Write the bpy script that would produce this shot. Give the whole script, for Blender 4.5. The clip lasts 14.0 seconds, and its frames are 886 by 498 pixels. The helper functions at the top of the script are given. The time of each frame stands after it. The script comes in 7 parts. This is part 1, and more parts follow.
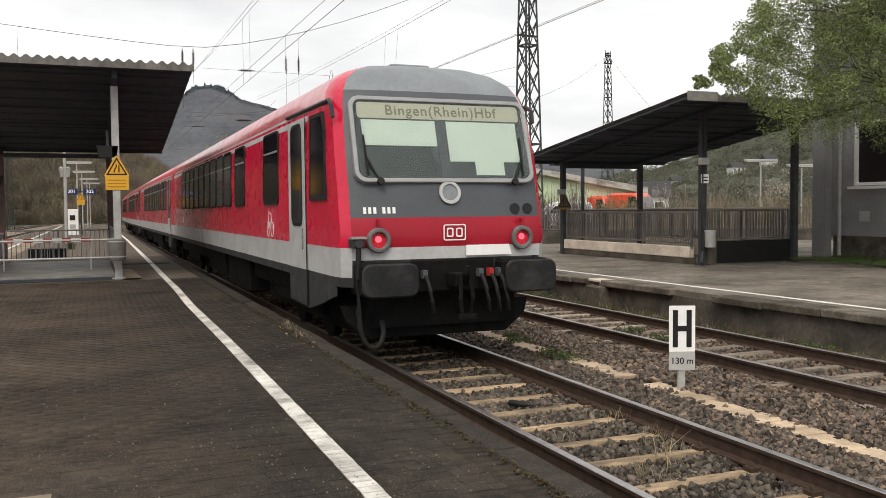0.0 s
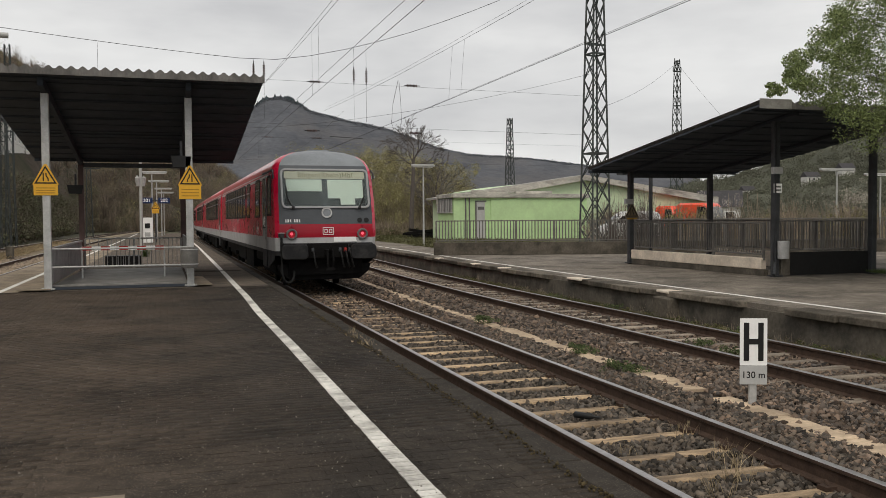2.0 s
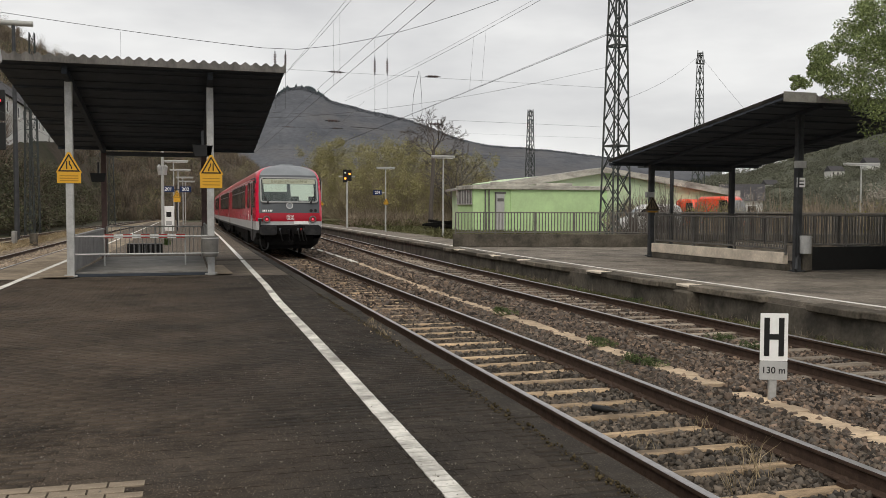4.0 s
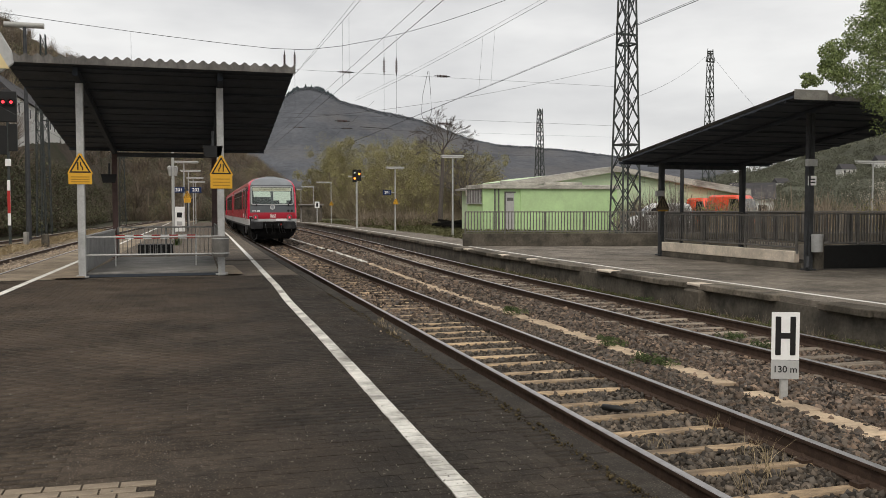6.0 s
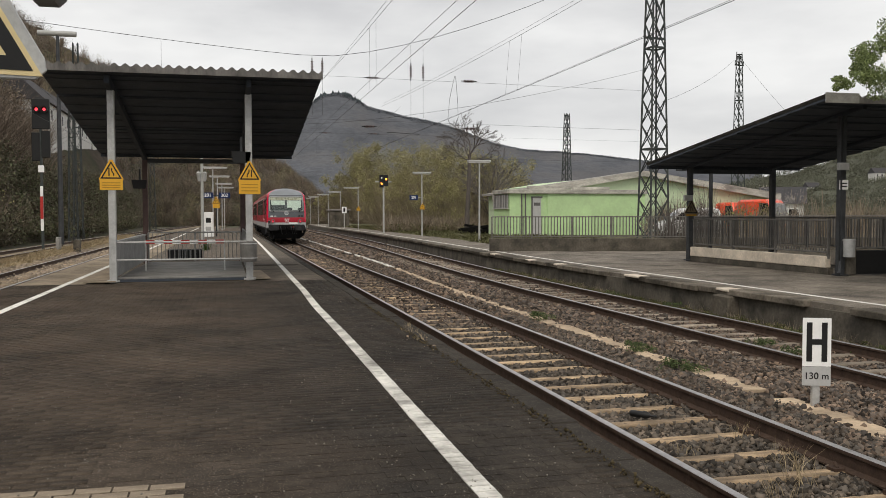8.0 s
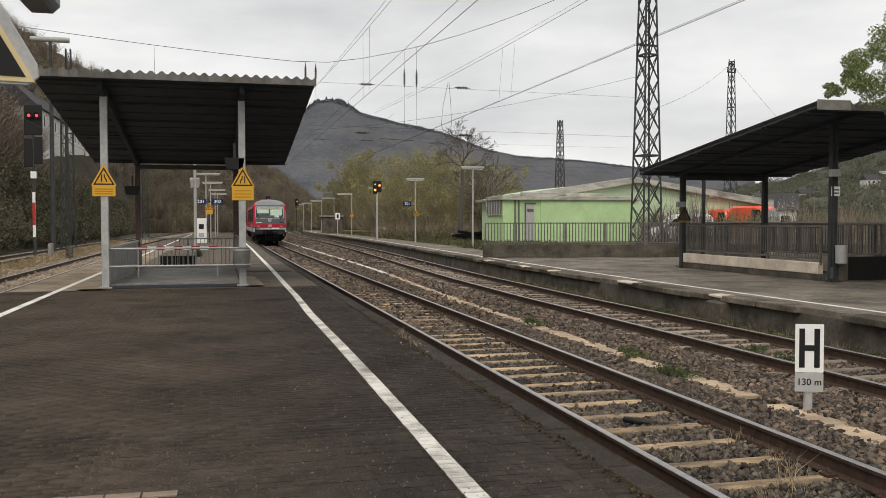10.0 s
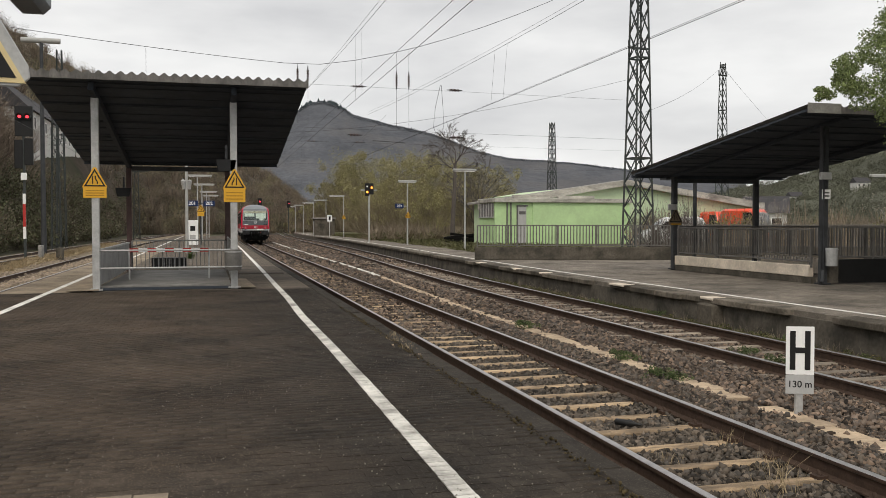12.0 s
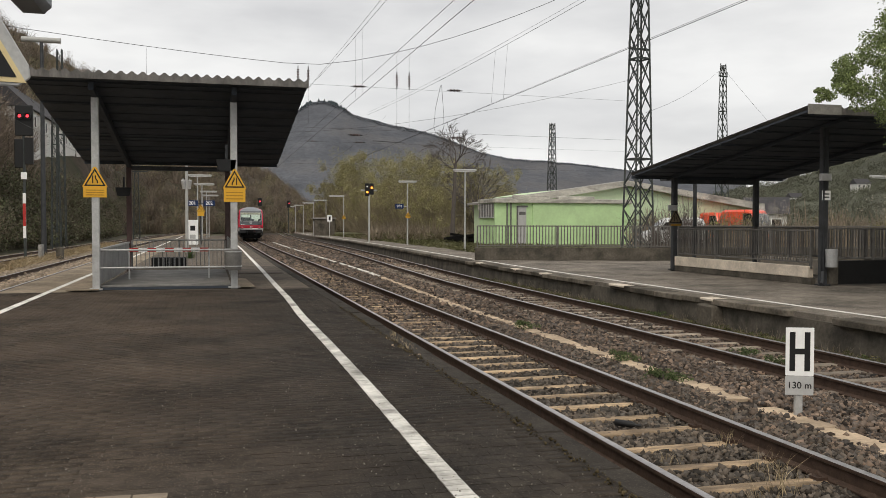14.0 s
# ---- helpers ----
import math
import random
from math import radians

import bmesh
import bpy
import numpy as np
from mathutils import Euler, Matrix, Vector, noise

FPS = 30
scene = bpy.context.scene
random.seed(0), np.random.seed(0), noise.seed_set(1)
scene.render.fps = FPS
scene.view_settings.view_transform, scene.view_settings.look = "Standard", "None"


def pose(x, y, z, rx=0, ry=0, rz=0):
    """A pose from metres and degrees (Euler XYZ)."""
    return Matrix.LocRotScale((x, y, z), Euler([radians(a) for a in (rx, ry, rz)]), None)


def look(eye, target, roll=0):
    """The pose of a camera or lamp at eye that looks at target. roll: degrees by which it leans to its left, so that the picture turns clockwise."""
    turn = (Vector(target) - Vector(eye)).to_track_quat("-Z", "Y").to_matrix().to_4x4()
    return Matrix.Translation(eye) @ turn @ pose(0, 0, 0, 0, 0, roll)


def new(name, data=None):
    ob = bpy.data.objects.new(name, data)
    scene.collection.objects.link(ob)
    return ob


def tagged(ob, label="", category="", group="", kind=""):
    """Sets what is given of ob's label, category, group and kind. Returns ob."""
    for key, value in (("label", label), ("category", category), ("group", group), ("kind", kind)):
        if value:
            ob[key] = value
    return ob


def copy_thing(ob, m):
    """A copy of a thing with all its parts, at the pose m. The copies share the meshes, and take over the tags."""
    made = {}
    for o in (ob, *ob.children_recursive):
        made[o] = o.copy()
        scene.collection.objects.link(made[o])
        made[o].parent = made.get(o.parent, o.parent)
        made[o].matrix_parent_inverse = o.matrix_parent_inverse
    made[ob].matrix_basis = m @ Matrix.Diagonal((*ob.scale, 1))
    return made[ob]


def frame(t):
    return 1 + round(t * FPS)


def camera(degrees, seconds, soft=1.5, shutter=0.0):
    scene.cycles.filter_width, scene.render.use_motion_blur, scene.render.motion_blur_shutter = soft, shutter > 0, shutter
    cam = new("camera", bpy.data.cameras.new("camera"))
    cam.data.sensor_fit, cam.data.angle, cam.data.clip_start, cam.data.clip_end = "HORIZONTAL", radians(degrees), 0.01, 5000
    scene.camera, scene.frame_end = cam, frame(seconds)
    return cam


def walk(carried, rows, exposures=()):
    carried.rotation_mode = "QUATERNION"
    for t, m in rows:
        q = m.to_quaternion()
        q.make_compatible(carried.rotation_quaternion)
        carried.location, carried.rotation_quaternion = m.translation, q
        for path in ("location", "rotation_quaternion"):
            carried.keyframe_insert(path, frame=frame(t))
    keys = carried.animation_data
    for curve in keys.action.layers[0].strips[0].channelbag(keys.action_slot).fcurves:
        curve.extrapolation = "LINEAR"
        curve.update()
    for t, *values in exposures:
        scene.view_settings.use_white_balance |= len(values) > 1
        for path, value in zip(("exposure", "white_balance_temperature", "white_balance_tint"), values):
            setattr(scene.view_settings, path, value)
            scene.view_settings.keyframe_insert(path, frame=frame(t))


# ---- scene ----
cam = camera(53.83, 14.0, soft=0.8)
# seconds, yaw, pitch, roll: held in the hand at one spot, panning after the train
PATH = [
    (0.0, -21.88, -2.71, 0.51), (0.5, -20.31, -2.11, 0.41), (1.0, -19.29, -1.89, 0.32), (1.5, -18.37, -1.80, 0.46),
    (2.0, -17.59, -2.06, 0.34), (2.5, -16.95, -2.39, 0.29), (3.0, -16.63, -2.49, 0.10), (5.5, -15.95, -2.82, -0.13),
    (6.0, -15.68, -2.66, 0.01), (6.5, -15.21, -2.20, -0.05), (7.0, -14.55, -2.19, 0.06), (7.5, -14.12, -2.42, 0.15),
    (8.0, -13.93, -2.33, 0.09), (10.5, -14.62, -1.84, -0.09), (11.0, -14.87, -1.79, -0.22), (11.5, -14.94, -1.78, -0.05),
    (12.0, -14.88, -1.77, -0.01), (12.5, -14.85, -1.73, -0.02), (13.0, -14.85, -1.72, -0.04), (13.5, -14.87, -1.69, -0.09),
    (14.0, -14.88, -1.75, -0.14),
]
walk(cam, [(t, pose(0, 0, 1.55, 90 + p, r, y)) for t, y, p, r in PATH],
     [(0.0, 0.44), (0.2, 0.25), (0.5, -0.06), (1.0, -0.22), (1.5, -0.16), (2.2, -0.04), (3.0, 0.02), (6.0, 0.08), (14.0, 0.12)])

# ---- sky and light: a bright, broken overcast ----
world = bpy.data.worlds.new("overcast_sky")
scene.world = world
world.use_nodes = True
wn, wl = world.node_tree.nodes, world.node_tree.links
wn.clear()
w_out, w_bg = wn.new("ShaderNodeOutputWorld"), wn.new("ShaderNodeBackground")
w_sky = wn.new("ShaderNodeTexSky")
w_sky.sky_type, w_sky.sun_disc = "NISHITA", False
w_sky.sun_elevation, w_sky.sun_rotation = radians(49), radians(211)
w_gain = wn.new("ShaderNodeMix")
w_gain.data_type, w_gain.blend_type = "RGBA", "MULTIPLY"
w_gain.inputs["Factor"].default_value = 1.0
w_gain.inputs["B"].default_value = (0.10, 0.10, 0.10, 1)
wl.new(w_sky.outputs["Color"], w_gain.inputs["A"])
w_co, w_map = wn.new("ShaderNodeTexCoord"), wn.new("ShaderNodeMapping")
w_map.inputs["Scale"].default_value = (1.6, 1.6, 5.5)
w_noise = wn.new("ShaderNodeTexNoise")
w_noise.inputs["Scale"].default_value, w_noise.inputs["Detail"].default_value = 2.0, 6.0
w_noise.inputs["Roughness"].default_value = 0.5
w_ramp = wn.new("ShaderNodeValToRGB")
w_ramp.color_ramp.elements[0].position, w_ramp.color_ramp.elements[0].color = 0.34, (0.52, 0.518, 0.522, 1)
w_ramp.color_ramp.elements[1].position, w_ramp.color_ramp.elements[1].color = 0.63, (0.735, 0.73, 0.718, 1)
wl.new(w_co.outputs["Generated"], w_map.inputs["Vector"])
wl.new(w_map.outputs["Vector"], w_noise.inputs["Vector"])
wl.new(w_noise.outputs["Fac"], w_ramp.inputs["Fac"])
w_mix = wn.new("ShaderNodeMix")
w_mix.data_type = "RGBA"
w_mix.inputs["Factor"].default_value = 0.96
wl.new(w_gain.outputs["Result"], w_mix.inputs["A"])
wl.new(w_ramp.outputs["Color"], w_mix.inputs["B"])
wl.new(w_mix.outputs["Result"], w_bg.inputs["Color"])
w_bg.inputs["Strength"].default_value = 1.16
wl.new(w_bg.outputs["Background"], w_out.inputs["Surface"])
sun = new("sun", bpy.data.lights.new("sun", "SUN"))
sun.data.energy, sun.data.angle, sun.data.color = 1.38, radians(30), (1.0, 0.92, 0.80)
sun.matrix_world = look((-26, -34, 60), (0, 10, 0))


# ---- mesh tools ----
class Shape:
    """Vertices and faces gathered for one mesh."""

    def __init__(self):
        self.v, self.f = [], []

    def add(self, verts, faces):
        n = len(self.v)
        self.v += [tuple(p) for p in verts]
        self.f += [tuple(i + n for i in face) for face in faces]
        return self

    def box(self, x0, x1, y0, y1, z0, z1, m=None):
        vs = [Vector((x, y, z)) for z in (z0, z1) for y in (y0, y1) for x in (x0, x1)]
        if m is not None:
            vs = [m @ p for p in vs]
        return self.add(vs, [(0, 2, 3, 1), (4, 5, 7, 6), (0, 1, 5, 4), (2, 6, 7, 3), (0, 4, 6, 2), (1, 3, 7, 5)])

    def beam(self, p0, p1, w, h, up=(0, 0, 1)):
        """A bar of width w and height h from p0 to p1."""
        p0, p1 = Vector(p0), Vector(p1)
        d = (p1 - p0).normalized()
        s = d.cross(Vector(up))
        s = s.normalized() if s.length > 1e-4 else Vector((1, 0, 0))
        u = s.cross(d)
        vs = [p + s * a * w / 2 + u * b * h / 2 for p in (p0, p1) for a, b in ((-1, -1), (1, -1), (1, 1), (-1, 1))]
        return self.add(vs, [(3, 2, 1, 0), (4, 5, 6, 7), (0, 1, 5, 4), (1, 2, 6, 5), (2, 3, 7, 6), (3, 0, 4, 7)])

    def tube(self, pts, radii, n=8):
        """A round bar through pts."""
        pts = [Vector(p) for p in pts]
        if not isinstance(radii, (list, tuple)):
            radii = [radii] * len(pts)
        vs = []
        for i, (p, r) in enumerate(zip(pts, radii)):
            d = (pts[min(i + 1, len(pts) - 1)] - pts[max(i - 1, 0)]).normalized()
            s = d.cross(Vector((0, 0, 1)))
            s = s.normalized() if s.length > 1e-3 else Vector((1, 0, 0))
            u = s.cross(d)
            vs += [p + (s * math.cos(a) + u * math.sin(a)) * r for a in (2 * math.pi * k / n for k in range(n))]
        fs = [(i * n + k, i * n + (k + 1) % n, (i + 1) * n + (k + 1) % n, (i + 1) * n + k) for i in range(len(pts) - 1) for k in range(n)]
        fs += [tuple(range(n - 1, -1, -1)), tuple(range((len(pts) - 1) * n, len(pts) * n))]
        return self.add(vs, fs)

    def prism(self, outline, p, axis_u, axis_v, depth):
        """A flat outline (u, v) set at p, thickened by the vector depth."""
        p, au, av, d = Vector(p), Vector(axis_u), Vector(axis_v), Vector(depth)
        n = len(outline)
        a = [p + au * u + av * v for u, v in outline]
        return self.add(a + [q + d for q in a], [tuple(range(n - 1, -1, -1)), tuple(range(n, 2 * n))]
                        + [(i, (i + 1) % n, (i + 1) % n + n, i + n) for i in range(n)])

    def ring(self, outer, inner, p, axis_u, axis_v, depth):
        """A flat frame between two outlines of the same length, thickened."""
        p, au, av, d = Vector(p), Vector(axis_u), Vector(axis_v), Vector(depth)
        n = len(outer)
        o, i_ = [p + au * u + av * v for u, v in outer], [p + au * u + av * v for u, v in inner]
        fs = []
        for i in range(n):
            j = (i + 1) % n
            fs += [(i, j, n + j, n + i), (2 * n + i, 3 * n + i, 3 * n + j, 2 * n + j), (i, 2 * n + i, 2 * n + j, j), (n + i, n + j, 3 * n + j, 3 * n + i)]
        return self.add(o + i_ + [q + d for q in o] + [q + d for q in i_], fs)


def rounded(w, h, r, k=4, cx=0.0, cy=0.0):
    """The outline of a rectangle with round corners."""
    out = []
    for sx, sy, a0 in ((1, 1, 0), (-1, 1, 90), (-1, -1, 180), (1, -1, 270)):
        for i in range(k + 1):
            a = radians(a0 + 90 * i / k)
            out.append((cx + sx * (w / 2 - r) + r * math.cos(a), cy + sy * (h / 2 - r) + r * math.sin(a)))
    return out


def disc(r, n=20):
    return [(r * math.cos(2 * math.pi * i / n), r * math.sin(2 * math.pi * i / n)) for i in range(n)]


def mesh_of(name, shape, material, bevel=0.0, smooth=False):
    me = bpy.data.meshes.new(name)
    me.from_pydata(shape.v, [], shape.f)
    bm = bmesh.new()
    bm.from_mesh(me)
    bmesh.ops.recalc_face_normals(bm, faces=bm.faces)
    if bevel:
        sharp = [e for e in bm.edges if len(e.link_faces) == 2 and e.calc_face_angle(0) > 0.6]
        bmesh.ops.bevel(bm, geom=sharp, offset=bevel, segments=1, affect="EDGES", clamp_overlap=True)
    bm.to_mesh(me)
    bm.free()
    me.materials.append(material)
    if smooth:
        me.shade_smooth()
        me.set_sharp_from_angle(angle=radians(38))
    return me


def part(name, shape, material, parent=None, label="", bevel=0.0, smooth=False):
    ob = new(name, mesh_of(name, shape, material, bevel, smooth))
    if parent:
        ob.parent = parent
    return tagged(ob, label) if label else ob


def thing(name, label, category, m=None, group="", kind=""):
    """An empty at the base of a thing, which parents its parts."""
    ob = new(name)
    ob.empty_display_size = 0.3
    if m is not None:
        ob.matrix_world = m
    return tagged(ob, label, category, group, kind)


def fast_mesh(name, verts, faces, material, smooth=False):
    """A mesh from arrays of vertices and equal-sided faces."""
    verts, faces = np.asarray(verts, np.float32), np.asarray(faces, np.int32)
    me = bpy.data.meshes.new(name)
    k = faces.shape[1]
    me.vertices.add(len(verts))
    me.vertices.foreach_set("co", verts.ravel())
    me.loops.add(faces.size)
    me.loops.foreach_set("vertex_index", faces.ravel())
    me.polygons.add(len(faces))
    me.polygons.foreach_set("loop_start", np.arange(0, faces.size, k, dtype=np.int32))
    me.polygons.foreach_set("loop_total", np.full(len(faces), k, np.int32))
    me.update(calc_edges=True)
    me.validate()
    me.materials.append(material)
    if smooth:
        me.shade_smooth()
    return me


def lettering(name, text, size, m, material, parent=None, label="", space=1.0):
    """Raised letters in the built-in font, centred, facing local +z of m."""
    cu = bpy.data.curves.new(name, "FONT")
    cu.offset = 0.012 * size
    cu.body, cu.size, cu.extrude, cu.align_x, cu.align_y, cu.space_character = text, size, 0.001, "CENTER", "CENTER", space
    tmp = bpy.data.objects.new(name, cu)
    scene.collection.objects.link(tmp)
    bpy.context.view_layer.update()
    me = bpy.data.meshes.new_from_object(tmp)
    bpy.data.objects.remove(tmp)
    me.transform(m)
    me.materials.clear()
    me.materials.append(material)
    ob = new(name, me)
    if parent:
        ob.parent = parent
    return tagged(ob, label) if label else ob


# ---- materials ----
def material(name, colour, rough=0.7, metal=0.0, vary=0.25, scale=6.0, bump=0.15, bump_scale=60.0, stain=0.0, stain_colour=(0.05, 0.045, 0.04),
             stain_scale=0.8, piece=0.0, island=0.0, spec=0.35, stretch=(1, 1, 1), coat=0.0, depth=0.01, fleck=0.0, second=None):
    mt = bpy.data.materials.new(name)
    mt.use_nodes = True
    nt = mt.node_tree
    nd, ln = nt.nodes, nt.links
    bs = nd["Principled BSDF"]
    bs.inputs["Roughness"].default_value, bs.inputs["Metallic"].default_value = rough, metal
    bs.inputs["Specular IOR Level"].default_value = spec
    bs.inputs["Coat Weight"].default_value = coat
    bs.inputs["Coat Roughness"].default_value = 0.12
    co, mp = nd.new("ShaderNodeTexCoord"), nd.new("ShaderNodeMapping")
    mp.inputs["Scale"].default_value = stretch
    if piece:
        # neighbouring pieces share one continuous pattern
        where, shift = nd.new("ShaderNodeObjectInfo"), nd.new("ShaderNodeVectorMath")
        ln.new(co.outputs["Object"], shift.inputs[0])
        ln.new(where.outputs["Location"], shift.inputs[1])
        ln.new(shift.outputs["Vector"], mp.inputs["Vector"])
    else:
        ln.new(co.outputs["Object"], mp.inputs["Vector"])

    def noise_at(sc, detail=4.0, ro=0.6):
        n = nd.new("ShaderNodeTexNoise")
        n.inputs["Scale"].default_value, n.inputs["Detail"].default_value, n.inputs["Roughness"].default_value = sc, detail, ro
        ln.new(mp.outputs["Vector"], n.inputs["Vector"])
        return n.outputs["Fac"]

    def ranged(value, lo, hi, a, b):
        r = nd.new("ShaderNodeMapRange")
        r.inputs["From Min"].default_value, r.inputs["From Max"].default_value = lo, hi
        r.inputs["To Min"].default_value, r.inputs["To Max"].default_value = a, b
        ln.new(value, r.inputs["Value"])
        return r.outputs["Result"]

    def times(colour_in, value):
        x = nd.new("ShaderNodeMix")
        x.data_type, x.blend_type = "RGBA", "MULTIPLY"
        x.inputs["Factor"].default_value = 1.0
        ln.new(colour_in, x.inputs["A"])
        ln.new(value, x.inputs["B"])
        return x.outputs["Result"]

    rgb = nd.new("ShaderNodeRGB")
    rgb.outputs[0].default_value = (*colour, 1)
    col = rgb.outputs[0]
    if vary:
        col = times(col, ranged(noise_at(scale), 0.3, 0.7, 1 - vary, 1 + vary))
        col = times(col, ranged(noise_at(scale * 9, 2.0), 0.3, 0.7, 1 - vary * 0.5, 1 + vary * 0.5))
    if piece:
        oi = nd.new("ShaderNodeObjectInfo")
        col = times(col, ranged(oi.outputs["Random"], 0, 1, 1 - piece, 1 + piece))
    if island:
        ge = nd.new("ShaderNodeNewGeometry")
        if second:
            hue, mx = nd.new("ShaderNodeMath"), nd.new("ShaderNodeMix")
            hue.operation = "FRACT"
            by = nd.new("ShaderNodeMath")
            by.operation = "MULTIPLY"
            by.inputs[1].default_value = 17.3
            ln.new(ge.outputs["Random Per Island"], by.inputs[0])
            ln.new(by.outputs[0], hue.inputs[0])
            mx.data_type = "RGBA"
            mx.inputs["B"].default_value = (*second, 1)
            ln.new(hue.outputs[0], mx.inputs["Factor"])
            ln.new(col, mx.inputs["A"])
            col = mx.outputs["Result"]
        col = times(col, ranged(ge.outputs["Random Per Island"], 0, 1, 1 - island, 1 + island))
    if stain:
        x = nd.new("ShaderNodeMix")
        x.data_type = "RGBA"
        x.inputs["B"].default_value = (*stain_colour, 1)
        ln.new(ranged(noise_at(stain_scale, 5.0, 0.65), 0.48, 0.68, 0, stain), x.inputs["Factor"])
        ln.new(col, x.inputs["A"])
        col = x.outputs["Result"]
    if fleck:
        x = nd.new("ShaderNodeMix")
        x.data_type = "RGBA"
        x.inputs["B"].default_value = (*[min(1.0, c * 4.5) for c in colour], 1)
        ln.new(ranged(noise_at(95.0, 2.0, 0.5), 0.59, 0.71, 0, fleck), x.inputs["Factor"])
        ln.new(col, x.inputs["A"])
        col = x.outputs["Result"]
    ln.new(col, bs.inputs["Base Color"])
    if vary:
        ln.new(ranged(noise_at(scale * 2.3), 0.3, 0.7, max(rough - 0.1, 0.02), min(rough + 0.1, 1)), bs.inputs["Roughness"])
    if bump:
        b = nd.new("ShaderNodeBump")
        b.inputs["Strength"].default_value, b.inputs["Distance"].default_value = bump, depth
        ln.new(noise_at(bump_scale, 3.0), b.inputs["Height"])
        ln.new(b.outputs["Normal"], bs.inputs["Normal"])
    return mt


def glow(name, colour, strength):
    mt = bpy.data.materials.new(name)
    mt.use_nodes = True
    bs = mt.node_tree.nodes["Principled BSDF"]
    bs.inputs["Base Color"].default_value = (*colour, 1)
    bs.inputs["Emission Color"].default_value, bs.inputs["Emission Strength"].default_value = (*colour, 1), strength
    return mt


def pane(name, tint=(0.9, 0.95, 0.93), clear=0.75):
    """Thin window glass: mostly clear, with a real gloss."""
    mt = bpy.data.materials.new(name)
    mt.use_nodes = True
    nd, ln = mt.node_tree.nodes, mt.node_tree.links
    nd.clear()
    out, mix, tr, gl, fr = (nd.new("ShaderNode" + k) for k in ("OutputMaterial", "MixShader", "BsdfTransparent", "BsdfGlossy", "Fresnel"))
    tr.inputs["Color"].default_value, gl.inputs["Roughness"].default_value = (*[c * clear for c in tint], 1), 0.03
    fr.inputs["IOR"].default_value = 1.5
    ln.new(fr.outputs["Fac"], mix.inputs["Fac"])
    ln.new(tr.outputs["BSDF"], mix.inputs[1])
    ln.new(gl.outputs["BSDF"], mix.inputs[2])
    ln.new(mix.outputs["Shader"], out.inputs["Surface"])
    return mt


def darken_across(mt, x0, x1, colour, amount, ragged=0.9):
    """Multiplies the base colour increasingly from x0 to x1, with a ragged edge."""
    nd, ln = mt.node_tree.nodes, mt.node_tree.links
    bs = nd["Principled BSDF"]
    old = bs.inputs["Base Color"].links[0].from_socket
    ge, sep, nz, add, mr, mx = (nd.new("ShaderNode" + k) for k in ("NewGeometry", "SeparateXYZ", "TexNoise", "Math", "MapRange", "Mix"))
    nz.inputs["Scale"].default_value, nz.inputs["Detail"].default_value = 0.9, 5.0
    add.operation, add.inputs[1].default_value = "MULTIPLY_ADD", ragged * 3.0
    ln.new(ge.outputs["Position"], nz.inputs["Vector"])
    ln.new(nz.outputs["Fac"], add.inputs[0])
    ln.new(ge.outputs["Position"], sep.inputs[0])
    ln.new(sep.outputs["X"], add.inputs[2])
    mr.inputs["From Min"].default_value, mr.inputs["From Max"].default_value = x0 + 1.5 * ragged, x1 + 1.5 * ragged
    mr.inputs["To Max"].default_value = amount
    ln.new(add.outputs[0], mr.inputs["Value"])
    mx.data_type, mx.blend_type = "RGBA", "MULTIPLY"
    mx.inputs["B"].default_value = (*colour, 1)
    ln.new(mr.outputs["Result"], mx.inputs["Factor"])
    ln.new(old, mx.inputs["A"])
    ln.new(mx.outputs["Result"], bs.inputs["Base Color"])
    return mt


M_PAVER = material("dark_paver", (0.064, 0.0495, 0.0365), 0.9, vary=0.55, scale=0.7, bump=1.0, bump_scale=110, stain=0.6, stain_colour=(0.100, 0.073, 0.052), stain_scale=0.5, piece=0.14, island=0.14, spec=0.2, fleck=1.0)
# Darker and cooler towards the platform edge.
darken_across(M_PAVER, -0.8, 1.2, (0.54, 0.58, 0.62), 0.95)
M_PAVE_JOINT = material("sandy_joint", (0.058, 0.046, 0.035), 0.95, spec=0.1, vary=0.4, scale=3)
M_PAVE_FAR = material("worn_paving", (0.118, 0.098, 0.078), 0.92, spec=0.12, fleck=0.5, vary=0.4, scale=0.9, bump=0.5, bump_scale=40, stain=0.5, stain_colour=(0.085, 0.075, 0.065), stretch=(0.5, 1.6, 1))
M_TANPAVE = material("tan_worn_paving", (0.26, 0.21, 0.155), 0.92, spec=0.15, fleck=0.2, vary=0.35, scale=0.9, bump=0.4, bump_scale=50, stain=0.4, stain_colour=(0.09, 0.075, 0.06))
M_ASPHALT = material("platform_asphalt", (0.190, 0.166, 0.138), 0.92, spec=0.15, fleck=0.3, vary=0.45, scale=0.6, bump=0.5, bump_scale=40, stain=0.65, stain_colour=(0.055, 0.05, 0.044))
M_KERB = material("concrete_edge", (0.064, 0.052, 0.041), 0.9, fleck=0.8, spec=0.15, vary=0.35, scale=2.5, bump=0.4, bump_scale=70, stain=0.6, stain_colour=(0.05, 0.045, 0.04), piece=0.2)
darken_across(M_KERB, -0.6, 1.3, (0.55, 0.58, 0.60), 0.95)
M_KERB_OLD = material("broken_edge_slab", (0.125, 0.108, 0.086), 0.9, spec=0.15, vary=0.45, scale=2.0, bump=0.6, bump_scale=40, stain=0.7, stain_colour=(0.045, 0.042, 0.034), stain_scale=1.2, piece=0.45)
